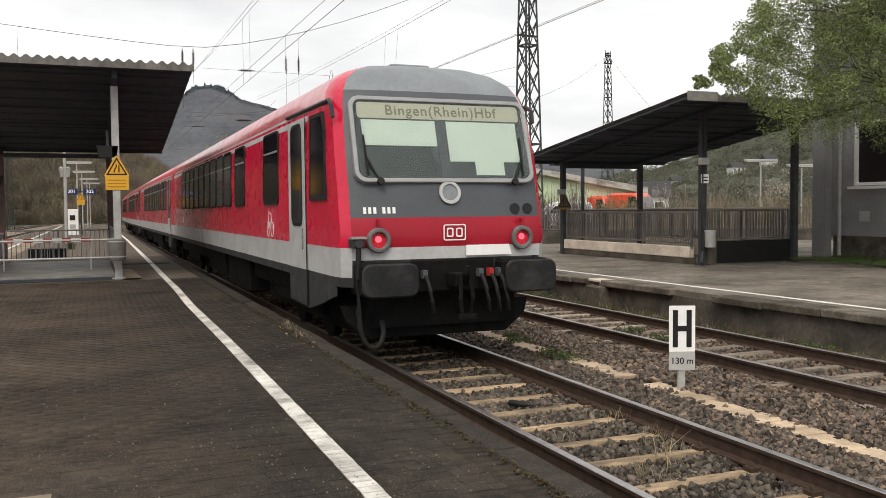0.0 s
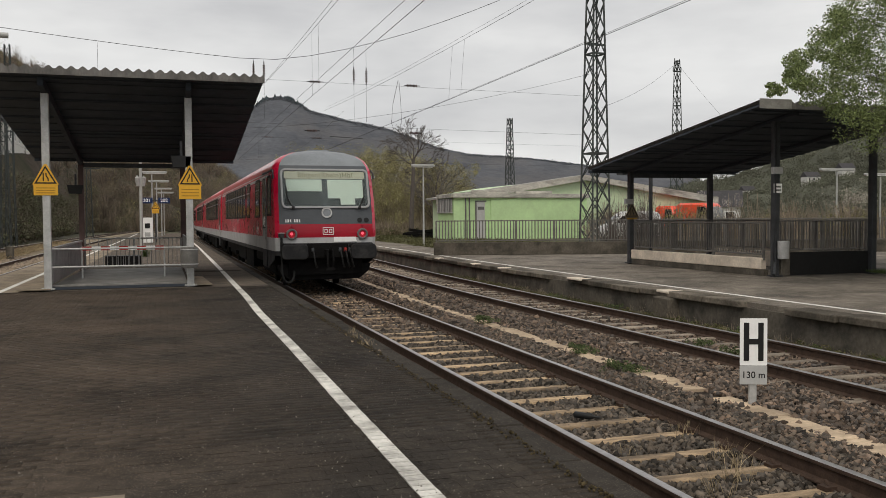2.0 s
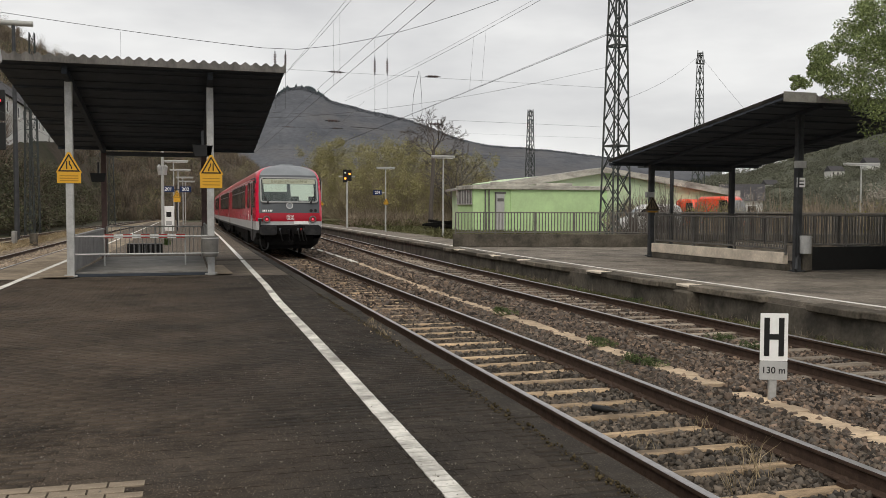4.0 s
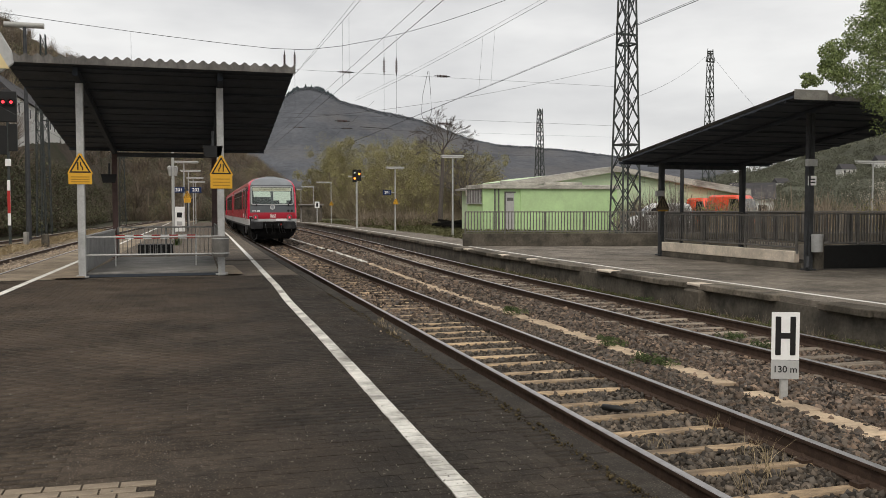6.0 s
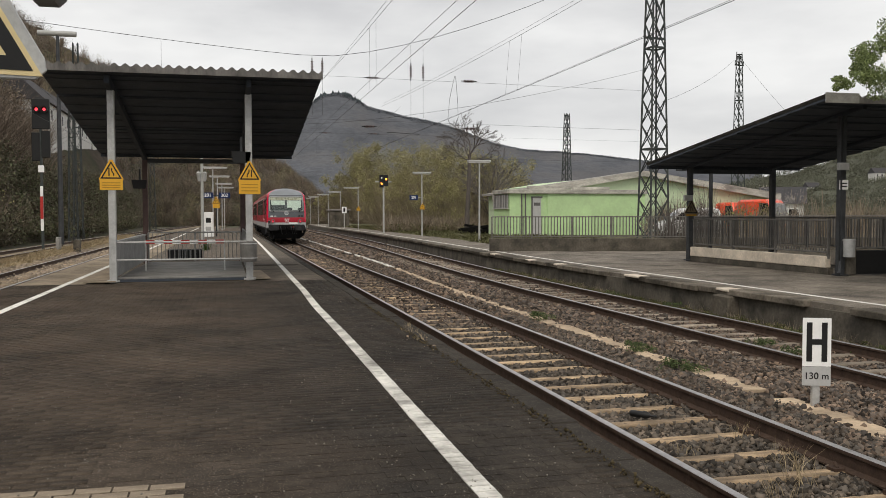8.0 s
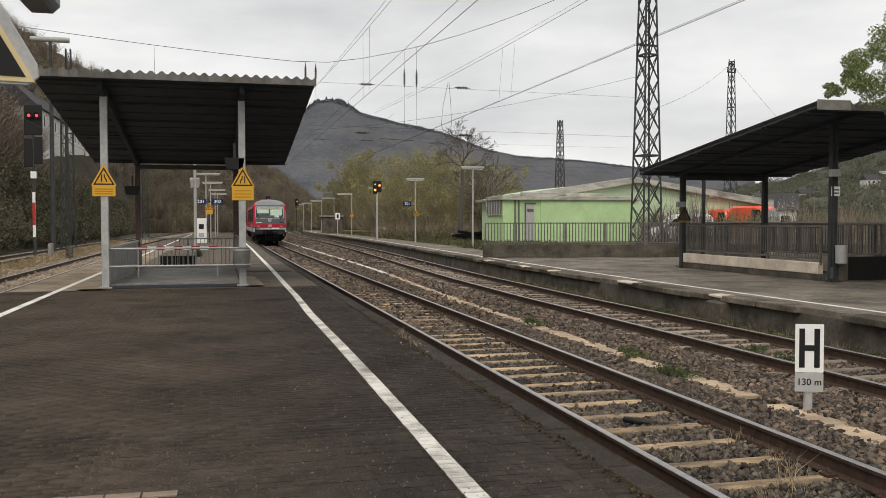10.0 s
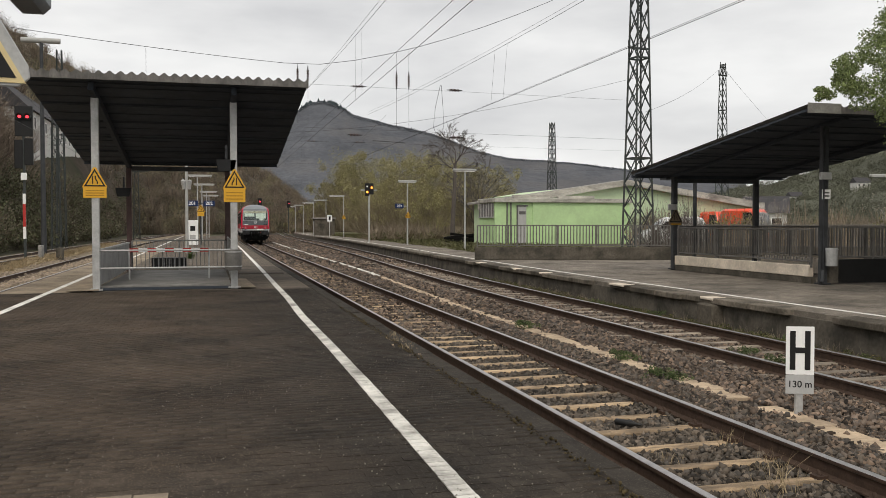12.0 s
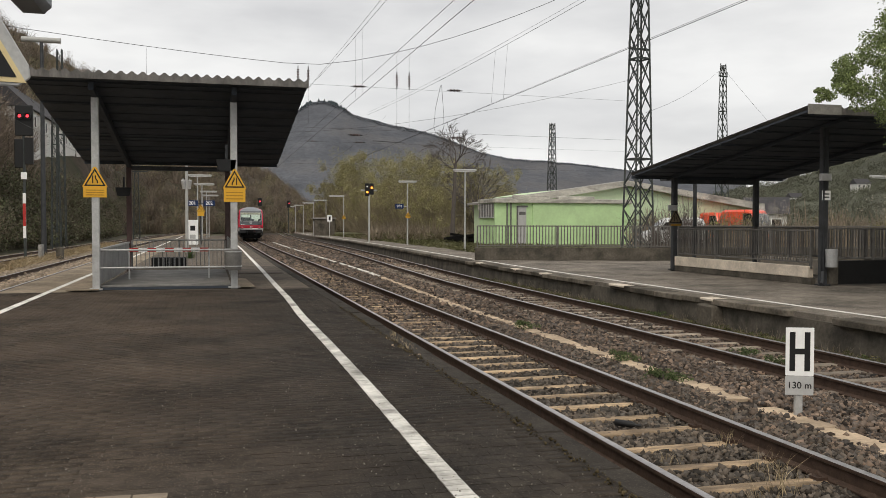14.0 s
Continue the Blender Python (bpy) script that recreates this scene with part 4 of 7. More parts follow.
# stop board
board = thing("stop_board", "white stop board with a black letter and a distance plate", "railway sign", pose(6.062, 7.98, -0.055, 0, 0, -22))
part("post", Shape().box(-0.04, 0.04, 0.01, 0.07, -0.60, 0.40), M_STEEL, board, "grey steel post", bevel=0.006)
plate = part("upper_plate", Shape().prism(rounded(0.290, 0.515, 0.008), (0, 0.008, 0.235), (1, 0, 0), (0, 0, 1), (0, -0.008, 0)), M_WHITE, board, "white enamel plate")
part("letter", Shape().box(-0.105, -0.048, -0.004, 0.0, 0.028, 0.445).box(0.048, 0.105, -0.004, 0.0, 0.028, 0.445).box(-0.048, 0.048, -0.004, 0.0, 0.208, 0.268), M_BLACK, plate, "black letter H")
low = part("lower_plate", Shape().prism(rounded(0.290, 0.203, 0.008), (0, 0.008, -0.128), (1, 0, 0), (0, 0, 1), (0, -0.008, 0)), M_GREYPLATE, board, "grey distance plate")
lettering("distance_text", "130 m", 0.100, pose(0, -0.002, -0.128, 90, 0, 0), M_BLACK, low, "black distance figures")


def tuft(name, place, count, reach, height, mat, label, category, spread=0.6, thick=0.006):
    """A tuft of thin blades or stalks."""
    n = count
    a, r = rng.uniform(0, 6.283, n), reach * np.sqrt(rng.uniform(0, 1, n))
    base = np.stack([r * np.cos(a), r * np.sin(a), np.zeros(n)], 1)
    h = height * rng.uniform(0.45, 1.0, n)
    lean = rng.normal(0, spread, (n, 2)) * h[:, None] * 0.5
    side = np.stack([-np.sin(a), np.cos(a), np.zeros(n)], 1) * (thick + 2 * thick * height)
    tip = base + np.concatenate([lean, h[:, None]], 1)
    mid = base + np.concatenate([lean * 0.35, h[:, None] * 0.55], 1)
    v = np.stack([base - side, base + side, mid + side * 0.8, mid - side * 0.8, tip + side * 0.1, tip - side * 0.1], 1).reshape(-1, 3)
    f = np.array([[0, 1, 2, 3], [3, 2, 4, 5]])[None] + (np.arange(n) * 6)[:, None, None]
    ob = new(name, fast_mesh(name, v, f.reshape(-1, 4), mat))
    ob.location = place
    return tagged(ob, label, category)


for x, y, h in ((4.35, 5.9, 0.34), (4.0, 5.6, 0.25), (4.55, 6.4, 0.26), (4.75, 7.3, 0.2), (3.9, 6.9, 0.12)):
    tuft("dry_weed", (x, y, -0.58), 26, 0.16, h, M_DRY, "dry brown weed stalks between the rails", "weeds", 0.7, 0.0018)["kind"] = "stuff"
# dropped dark bottle on a sleeper
litter = tagged(part("bottle", Shape().tube([(-0.13, 0, 0.035), (0.05, 0, 0.035), (0.09, 0, 0.035), (0.15, 0, 0.035)], [0.035, 0.035, 0.014, 0.014], 10), M_BLACK, bevel=0.004, smooth=True), "dark bottle lying between the rails", "litter")
litter.matrix_world = pose(4.09, 8.06, -0.535, 0, 0, -50)
# ---- stair shelters ----
M_SIGNTEXT = material("faded_sign_text", (0.42, 0.22, 0.02), 0.6, vary=0.1, bump=0)


def warning_sign(place, triangle=0.50, plate=0.50, plate_h=0.26, turn=0.0, face=M_YELLOW, narrow=1):
    """A yellow warning triangle over a yellow text plate, facing -y."""
    sg = thing("warning_sign", "yellow triangular warning sign above a yellow text plate", "warning sign", pose(*place, 0, 0, turn), group="platform warning signs")
    h = triangle * 0.87
    back = part("back_plate", Shape().prism([(-plate / 2, 0), (plate / 2, 0), (plate / 2, plate_h), (triangle / 2 + 0.02, plate_h + 0.03), (0.03, plate_h + h + 0.04), (-0.03, plate_h + h + 0.04), (-triangle / 2 - 0.02, plate_h + 0.03), (-plate / 2, plate_h)],
                                            (0, 0.012, 0), (1, 0, 0), (0, 0, 1), (0, -0.01, 0)), face, sg, "yellow plate", bevel=0.003)
    tri = [(-triangle / 2, plate_h + 0.03), (triangle / 2, plate_h + 0.03), (0, plate_h + 0.03 + h)]
    c = (0, plate_h + 0.03 + h / 3)

    def inner(k):
        return [(c[0] + (x - c[0]) * k, c[1] + (z - c[1]) * k) for x, z in tri]

    part("black_border", Shape().ring(inner(0.93), inner(0.72), (0, 0.0, 0), (1, 0, 0), (0, 0, 1), (0, -0.003, 0)), M_BLACK, back, "black triangle border")
    z = plate_h + 0.03
    k = triangle / 0.5 * narrow
    for pts in ([(-0.045, 0.07), (-0.045, 0.25)], [(0.055, 0.07), (0.055, 0.12), (0.012, 0.19), (0.012, 0.25)]):
        bar = Shape()
        for (xa, za), (xb, zb) in zip(pts, pts[1:]):
            bar.beam((xa * k, -0.0015, z + za * abs(k)), (xb * k, -0.0015, z + zb * abs(k)), 0.003, 0.026 * abs(k), (1, 0, 0) if abs(xa - xb) < 1e-6 else (0, 0, 1))
        part("pictogram", bar, M_BLACK, back, "black pictogram bar")
    for i in range(3):
        part("text_bar", Shape().prism(rounded(plate * 0.78, 0.02, 0.003, 1, 0, plate_h * (0.25 + 0.25 * i)), (0, 0.001, 0), (1, 0, 0), (0, 0, 1), (0, -0.003, 0)), M_SIGNTEXT, back, "dark line of small text")
    return sg


def bar_railing(name, p0, p1, z0, z1, step, label, mat=M_FENCE, posts=1.9, category="railing", bar=0.02):
    """Upright bars between two rails from p0 to p1 (x, y)."""
    rl = thing(name, label, category)
    a, b = Vector((p0[0], p0[1], 0)), Vector((p1[0], p1[1], 0))
    ln = (b - a).length
    turn = math.degrees(math.atan2(b.y - a.y, b.x - a.x))
    for z in (z0 + 0.04, z1):
        part("rail", Shape().beam(a + Vector((0, 0, z)), b + Vector((0, 0, z)), 0.045, 0.045), mat, rl, bevel=0.006)
    bar_me = mesh_of("bar", Shape().box(-bar / 2, bar / 2, -bar / 2, bar / 2, 0.03, z1 - z0), mat)
    post_me = mesh_of("post", Shape().box(-0.028, 0.028, -0.028, 0.028, -0.12, z1 - z0), mat)
    n = round(ln / step)
    for i in range(1, n):
        ob = new("bar", bar_me)
        ob.parent = rl
        ob.matrix_world = Matrix.Translation(a.lerp(b, i / n) + Vector((0, 0, z0 + 0.03))) @ pose(0, 0, 0, 0, 0, turn)
    m = max(1, round(ln / posts))
    for i in range(m + 1):
        ob = new("post", post_me)
        ob.parent = rl
        ob.matrix_world = Matrix.Translation(a.lerp(b, i / m) + Vector((0, 0, z0))) @ pose(0, 0, 0, 0, 0, turn)
    return rl


def sloped_shelter(label, xl, xr, yf, yb, rx0, rx1, ry0, ry1, zf, zb, front_mat, back_mat, pitch=0.228, girder=0.20):
    """A corrugated roof that falls away from the camera, on four posts."""
    sh = thing("stair_shelter", label, "shelter", group="stair shelters")
    slope = (zb - zf) / (ry1 - ry0)

    def at(x, y, dz=0.0):
        return Vector((x, y, zf + slope * (y - ry0) + dz))

    n = round((rx1 - rx0) / pitch) * 8
    wave = [(rx0 + (rx1 - rx0) * i / n, 0.035 * math.cos(2 * math.pi * i / 8)) for i in range(n + 1)]
    s = Shape()
    for y in (ry0, ry0 + 0.5 * (ry1 - ry0), ry1):
        s.v += [tuple(at(x, y, w - 0.04)) for x, w in wave]
        s.v += [tuple(at(x, y, w - 0.052)) for x, w in wave]
    k = 2 * (n + 1)
    for j in (0, 1):
        for i in range(n):
            s.f += [(j * k + i, j * k + i + 1, (j + 1) * k + i + 1, (j + 1) * k + i), (j * k + n + 1 + i, (j + 1) * k + n + 1 + i, (j + 1) * k + n + 2 + i, j * k + n + 2 + i)]
    roof = part("roof", s, M_SHEET, sh, "weathered grey corrugated roof sheets", smooth=True)
    for y, nm in ((ry0, -1),):
        rim = [(x, w - 0.035) for x, w in wave] + [(rx1, -0.20), (rx0, -0.20)]
        part("roof_edge", Shape().prism(rim, (0, y, zf + slope * (y - ry0)), (1, 0, 0), (0, 0, 1), (0, nm * 0.03, 0)), M_SHEET, roof, "wavy grey roof edge")
    span = ry1 - ry0 - 0.30
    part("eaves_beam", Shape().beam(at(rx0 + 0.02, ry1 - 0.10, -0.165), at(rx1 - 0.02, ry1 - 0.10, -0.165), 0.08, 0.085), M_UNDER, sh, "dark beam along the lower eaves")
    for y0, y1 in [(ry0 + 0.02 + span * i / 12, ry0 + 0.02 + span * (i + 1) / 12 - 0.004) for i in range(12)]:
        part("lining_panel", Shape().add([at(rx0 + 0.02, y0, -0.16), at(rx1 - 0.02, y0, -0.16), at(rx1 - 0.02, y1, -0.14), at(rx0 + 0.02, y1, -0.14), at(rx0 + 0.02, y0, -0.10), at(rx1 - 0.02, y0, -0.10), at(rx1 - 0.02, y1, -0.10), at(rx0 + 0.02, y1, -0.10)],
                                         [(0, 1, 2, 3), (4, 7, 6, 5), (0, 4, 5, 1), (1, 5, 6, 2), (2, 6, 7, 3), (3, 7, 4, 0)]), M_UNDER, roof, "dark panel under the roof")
    for x in (xl, xr):
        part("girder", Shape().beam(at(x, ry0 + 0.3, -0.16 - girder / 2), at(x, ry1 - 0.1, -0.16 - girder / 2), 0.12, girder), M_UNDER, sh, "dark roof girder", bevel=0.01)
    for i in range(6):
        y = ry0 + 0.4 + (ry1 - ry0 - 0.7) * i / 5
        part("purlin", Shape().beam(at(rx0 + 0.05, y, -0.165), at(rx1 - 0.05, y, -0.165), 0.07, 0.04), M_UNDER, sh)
    for x in (xl, xr):
        for y, mt in ((yf, front_mat), (yb, back_mat)):
            top = at(x, y, -0.14 - girder).z
            post = part("post", Shape().box(x - 0.08, x + 0.08, y - 0.08, y + 0.08, -0.05, top), mt, sh, "square steel roof post", bevel=0.008)
            part("foot_plate", Shape().box(x - 0.14, x + 0.14, y - 0.14, y + 0.14, -0.02, 0.015), mt, post)
    part("cross_beam", Shape().beam((xl, yb, at(0, yb, -0.36).z), (xr, yb, at(0, yb, -0.36).z), 0.10, 0.14), M_STEEL_DARK, sh, "dark cross beam")
    return sh


shelter_1 = sloped_shelter("stair shelter with a sloping corrugated roof and grey posts", -2.55, 0.53, 21.4, 29.9, -3.93, 2.20, 20.4, 30.2, 4.85, 3.60, M_STEEL, M_BROWN)
warning_sign((-2.555, 21.30, 2.10), plate_h=0.22)
warning_sign((0.545, 21.30, 2.02), plate_h=0.30, narrow=-1)
# enclosure of the stairwell
enclosure = thing("stairwell_wall", "low grey panelled wall round the stairwell", "wall")
part("cover_deck", Shape().prism([(21.42, 0.03), (29.5, -0.03), (29.5, 0.0), (21.42, 0.075)], (-2.47, 0, 0), (0, 1, 0), (0, 0, 1), (2.92, 0, 0)), M_PANEL, enclosure, "smooth grey deck closing the stair opening", bevel=0.006)
# Solid dark strip paints in the shade of the gap.
part("deck_lip", Shape().box(-2.47, 0.45, 21.38, 21.42, -0.03, 0.03), M_UNDER, enclosure, "dark strip standing in for the shaded gap under the deck edge")
for i in range(12):
    y0 = 21.52 + i * 0.672
    part("side_panel", Shape().box(-2.575, -2.535, y0, y0 + 0.655, 0.05, 0.86), M_MESH, enclosure, "grey upright side panel", bevel=0.008)
part("side_panel", Shape().box(0.50, 0.55, 21.55, 29.6, 0.05, 0.60), M_MESH, enclosure, "grey side panel", bevel=0.008)
part("coping", Shape().box(-2.60, -2.51, 21.5, 29.6, 0.86, 0.905), M_STEEL, enclosure, "pale top rail")
for z in (0.48, 0.89):
    tagged(part("guard_rail", Shape().tube([(-2.48, 21.40, z), (0.45, 21.40, z)], 0.022, 8), M_STEEL, smooth=True), "galvanised rail across the stairwell front", "railing")
bar_railing("railing", (-2.45, 29.6), (0.45, 29.6), 0.02, 0.95, 0.13, "grey barred railing at the end of the stairwell")
bar_railing("railing", (0.52, 21.8), (0.52, 29.5), 0.60, 1.05, 0.15, "grey barred railing along the stairwell")
barrier = thing("barrier_bar", "red and white striped barrier bar", "barrier")
for i in range(9):
    part("stripe", Shape().box(-2.05 + i * 0.22, -2.05 + (i + 1) * 0.22, 23.97, 24.0, 0.765, 0.865), M_REDPAINT if i % 2 == 0 else M_WHITE, barrier, "red stripe" if i % 2 == 0 else "white stripe")
for x in (-2.06, -0.06):
    part("stand", Shape().box(x - 0.02, x + 0.02, 24.0, 24.04, 0.0, 0.87), M_STEEL, barrier)
crate = thing("planter_crate", "black ribbed crate with pale bars on the platform", "crate", pose(-1.42, 31.9, dip(32)))
part("body", Shape().box(-0.58, 0.58, -0.2, 0.2, 0.0, 0.38), M_BLACK, crate, "black plastic body", bevel=0.02)
for i in range(7):
    part("rib", Shape().box(-0.52 + i * 0.17, -0.49 + i * 0.17, -0.215, -0.2, 0.03, 0.35), M_WINFRAME, crate, "pale upright rib")
tuft("green_plant", (-0.72, 32.2, 0.25), 60, 0.15, 0.35, M_GRASS, "small green plant beside the crate", "plant")
waste_bin = thing("waste_bin", "galvanised round waste bin strapped to a post", "waste bin", pose(0.50, 21.06, 0.42))
part("drum", Shape().tube([(0, 0, 0), (0, 0, 0.03), (0, 0, 0.46), (0, 0, 0.48)], [0.17, 0.185, 0.195, 0.185], 20), M_RAILING, waste_bin, "galvanised drum", smooth=True)
for z in (0.08, 0.42):
    part("hoop", Shape().tube([(0, 0, z), (0, 0, z + 0.025)], [0.201, 0.201], 20), M_STEEL, waste_bin, smooth=True)
for x, y, z in ((0.36, 21.42, 2.88), (-2.72, 29.9, 2.5)):
    speaker = thing("loudspeaker", "small black loudspeaker under the roof", "loudspeaker", pose(x, y, z), group="loudspeakers")
    part("case", Shape().prism([(-0.19, -0.13), (0.19, -0.13), (0.24, 0.15), (-0.24, 0.15)], (0, -0.1, 0), (1, 0, 0), (0, 0, 1), (0, 0.2, 0)), M_BLACK, speaker, bevel=0.01)
    part("bracket", Shape().box(-0.03, 0.03, 0.05, 0.14, 0.1, 0.5), M_STEEL_DARK, speaker)
pads = [(-3.15, -2.45, 20.95, 21.75), (0.62, 1.02, 21.2, 24.4)]
for x0, x1, y0, y1 in pads:
    tagged(part("concrete_pad", Shape().prism([(x0, y0), (x1, y0), (x1 - 0.12, y1), (x0 + 0.02, y1)], (0, 0, 0.0), (1, 0, 0), (0, 1, 0), (0, 0, 0.012)), M_TANPAVE), "tan concrete pad at the post foot", "slab")
tagged(part("cover_plate", Shape().box(0.6, 2.18, 27.6, 28.0, -0.1, -0.050), M_PAVE_JOINT), "dark drain strip across the platform", "drain")

shelter_2 = sloped_shelter("dark stair shelter with a sloping roof on the far platform", 14.95, 18.06, 18.85, 26.2, 13.60, 19.45, 17.75, 26.75, 4.33, 3.22, M_STEEL_DARK, M_STEEL_DARK, girder=0.09)
part("edge_trim", Shape().box(13.58, 14.5, 17.70, 17.72, 4.12, 4.36), M_FENCE, shelter_2, "pale weathered trim at the roof corner", bevel=0.004)
stair_wall = thing("stairwell_wall", "pale low concrete wall under the railing", "wall")
part("coping_wall", Shape().box(14.86, 15.04, 19.3, 26.0, 0.14, 0.44), M_CONCRETE, stair_wall, "pale concrete upstand", bevel=0.015)
# Darker strip along the foot of the pale wall.
part("footing", Shape().box(14.88, 15.02, 19.2, 26.0, -0.03, 0.14), M_WALL_OLD, stair_wall, "dark footing below the upstand")
part("far_wall", Shape().box(18.0, 18.15, 19.1, 26.0, -0.03, 0.44), M_CONCRETE, stair_wall, "pale concrete upstand", bevel=0.015)
# Added black sheet stands in for the shade of the stair pit.
part("stair_opening", Shape().box(15.12, 17.96, 18.88, 18.94, 0.0, 0.60), M_BLACK, stair_wall, "black panel standing in for the dark stair opening")
part("pillar", Shape().box(15.05, 15.32, 18.72, 18.98, 0.0, 0.85), M_WALL_OLD, stair_wall, "dark concrete pillar", bevel=0.01)
bar_railing("railing", (14.95, 19.3), (14.95, 25.9), 0.50, 1.36, 0.115, "brown-grey barred railing on the low wall", M_RAILING)
bar_railing("railing", (18.07, 19.3), (18.07, 26.0), 0.50, 1.40, 0.115, "brown-grey barred railing on the low wall", M_RAILING)
bar_railing("railing", (15.1, 18.95), (17.95, 18.95), 0.62, 1.42, 0.115, "brown-grey barred railing above the stair opening", M_RAILING)
bar_railing("railing", (15.05, 26.05), (18.0, 26.05), 0.45, 1.40, 0.115, "brown-grey barred railing at the stair end", M_RAILING)
bin_2 = thing("waste_bin", "galvanised waste bin hung on the shelter post", "waste bin", pose(15.04, 18.64, 0.45))
part("drum", Shape().tube([(0, 0, 0), (0, 0, 0.45)], [0.14, 0.15], 16), M_STEEL, bin_2, "galvanised drum", smooth=True)
part("hoop", Shape().tube([(0, 0, 0.40), (0, 0, 0.43)], 0.158, 16), M_STEEL, bin_2)
down = tagged(part("downpipe", Shape().tube([(14.86, 18.74, 3.9), (14.86, 18.74, 0.35), (14.80, 18.66, 0.12), (14.72, 18.6, 0.04)], 0.04, 8), M_STEEL_DARK, smooth=True), "grey downpipe on the shelter post", "downpipe")
for x, y, z in ((14.86, 18.70, 2.70), (14.80, 26.08, 2.05)):
    box_ob = tagged(part("junction_box", Shape().box(x - 0.15, x + 0.15, y - 0.07, y + 0.03, z - 0.09, z + 0.09), M_STEEL, bevel=0.01), "small grey box on a shelter post", "box")
note = tagged(part("notice_plate", Shape().box(14.83, 15.07, 18.745, 18.765, 2.13, 2.37), M_WHITE), "small white notice plate on a post", "sign")
for i in range(2):
    part("text_bar", Shape().box(14.87, 15.03, 18.741, 18.745, 2.19 + 0.08 * i, 2.22 + 0.08 * i), M_BLACK, note)
warning_sign((14.95, 26.10, 1.45), 0.50, 0.46, 0.06, face=material("faded_sign", (0.16, 0.12, 0.07), 0.6, vary=0.15))
frame_post = thing("steel_frame", "dark steel frame behind the shelter", "frame")
part("post", Shape().box(16.60, 16.70, 27.7, 27.8, -0.05, 3.02), M_STEEL_DARK, frame_post)
part("beam", Shape().box(15.3, 16.70, 27.7, 27.8, 3.02, 3.10), M_STEEL_DARK, frame_post)

# far enclosure across the platform, with its fence
ramp = thing("ramp_wall", "dark stained low wall carrying a barred fence", "wall")
for (a, b), lab in ((((11.0, 36.04), (19.4, 33.8)), "dark stained wall"), (((19.4, 33.8), (31.0, 30.7)), "dark stained wall")):
    part("wall", Shape().beam((a[0], a[1], 0.20), (b[0], b[1], 0.20), 0.25, 0.54), M_WALL_OLD, ramp, lab, bevel=0.01)
bar_railing("fence", (11.1, 36.0), (19.4, 33.8), 0.50, 1.40, 0.135, "grey barred fence in front of the green building", M_RAILING, category="fence", bar=0.04)
bar_railing("fence", (19.5, 33.77), (31.0, 30.7), 0.46, 1.42, 0.14, "grey barred fence behind the shelter", M_RAILING, category="fence")
# ---- lamps, signals, masts, wires ----
M_LAMP = material("lamp_housing", (0.42, 0.42, 0.40), 0.5, vary=0.1, bump=0.03)


def platform_lamp(x, y, height, arm, label, sign=""):
    lamp = thing("platform_lamp", label, "street lamp", pose(x, y, dip(y)), group="platform lamps")
    part("pole", Shape().tube([(0, 0, -0.05), (0, 0, 1.2), (0, 0, height)], [0.065, 0.055, 0.045], 10), M_STEEL, lamp, "grey tapered pole", smooth=True)
    x0, x1 = arm
    head = part("lamp_head", Shape().box(x0, x1, -0.12, 0.12, height - 0.05, height + 0.09), M_LAMP, lamp, "long pale lamp head", bevel=0.03)
    part("diffuser", Shape().box(x0 + 0.08, x1 - 0.08, -0.09, 0.09, height - 0.075, height - 0.05), M_WHITE, head, "white diffuser")
    if sign:
        bd = part("platform_sign", Shape().box(-0.95, -0.30, -0.05, -0.01, 2.72, 3.08), M_BLUE, lamp, "dark blue platform number sign", bevel=0.006)
        lettering("sign_text", sign, 0.27, pose(-0.62, -0.053, 2.90, 90, 0, 0), M_WHITE, bd, "white figures")
        part("bracket", Shape().box(-0.32, 0.0, -0.03, 0.0, 2.86, 2.92), M_STEEL, lamp)
    return lamp


platform_lamp(14.43, 49.3, 4.70, (-0.72, 0.68), "slender platform lamp with a long pale head")
lamp_b = platform_lamp(14.2, 63.8, 4.72, (-0.70, 0.68), "slender platform lamp carrying a blue number sign", "201")
tri_b = warning_sign((14.2, 63.6, 1.85), 0.4, 0.3, 0.05)
for k, y in ((0.1474, 105.3), (0.1272, 124), (0.113, 140), (0.1015, 157), (0.0926, 172)):
    platform_lamp(k * y, y, 4.95, (-1.75, 0.1), "platform lamp with a head on one long arm")
warning_sign((0.1474 * 105.3, 105.1, 1.9), 0.5, 0.4, 0.05)
for x, y, h in ((-1.0, 70.5, 5.3), (-0.78, 82.3, 5.15), (-0.45, 98.9, 5.1), (-0.22, 107.5, 4.95)):
    platform_lamp(x, y, h, (-0.72, 1.1), "slender platform lamp with a long pale head")
for x, y, h in ((40.3, 45.0, 4.5), (44.7, 46.0, 4.3)):
    platform_lamp(x, y, h, (-1.3, 1.3), "street lamp with a long pale head behind the fence")
sign_post = thing("platform_sign", "dark blue platform number signs on a pole", "platform sign", pose(-0.75, 69.5, dip(69)))
part("pole", Shape().tube([(0, 0, -0.05), (0, 0, 3.4)], 0.05, 8), M_STEEL_DARK, sign_post)
for x, txt in ((-0.62, "201"), (0.62, "202")):
    bd = part("number_board", Shape().box(x - 0.42, x + 0.42, -0.06, -0.01, 2.92, 3.36), M_BLUE, sign_post, "dark blue number board", bevel=0.006)
    lettering("sign_text", txt, 0.36, pose(x, -0.063, 3.14, 90, 0, 0), M_WHITE, bd, "white figures")
part("cross_bar", Shape().box(-1.0, 1.0, -0.01, 0.03, 3.1, 3.16), M_STEEL_DARK, sign_post)
warning_sign((-0.75, 69.3, 2.0), 0.6, 0.5, 0.3)
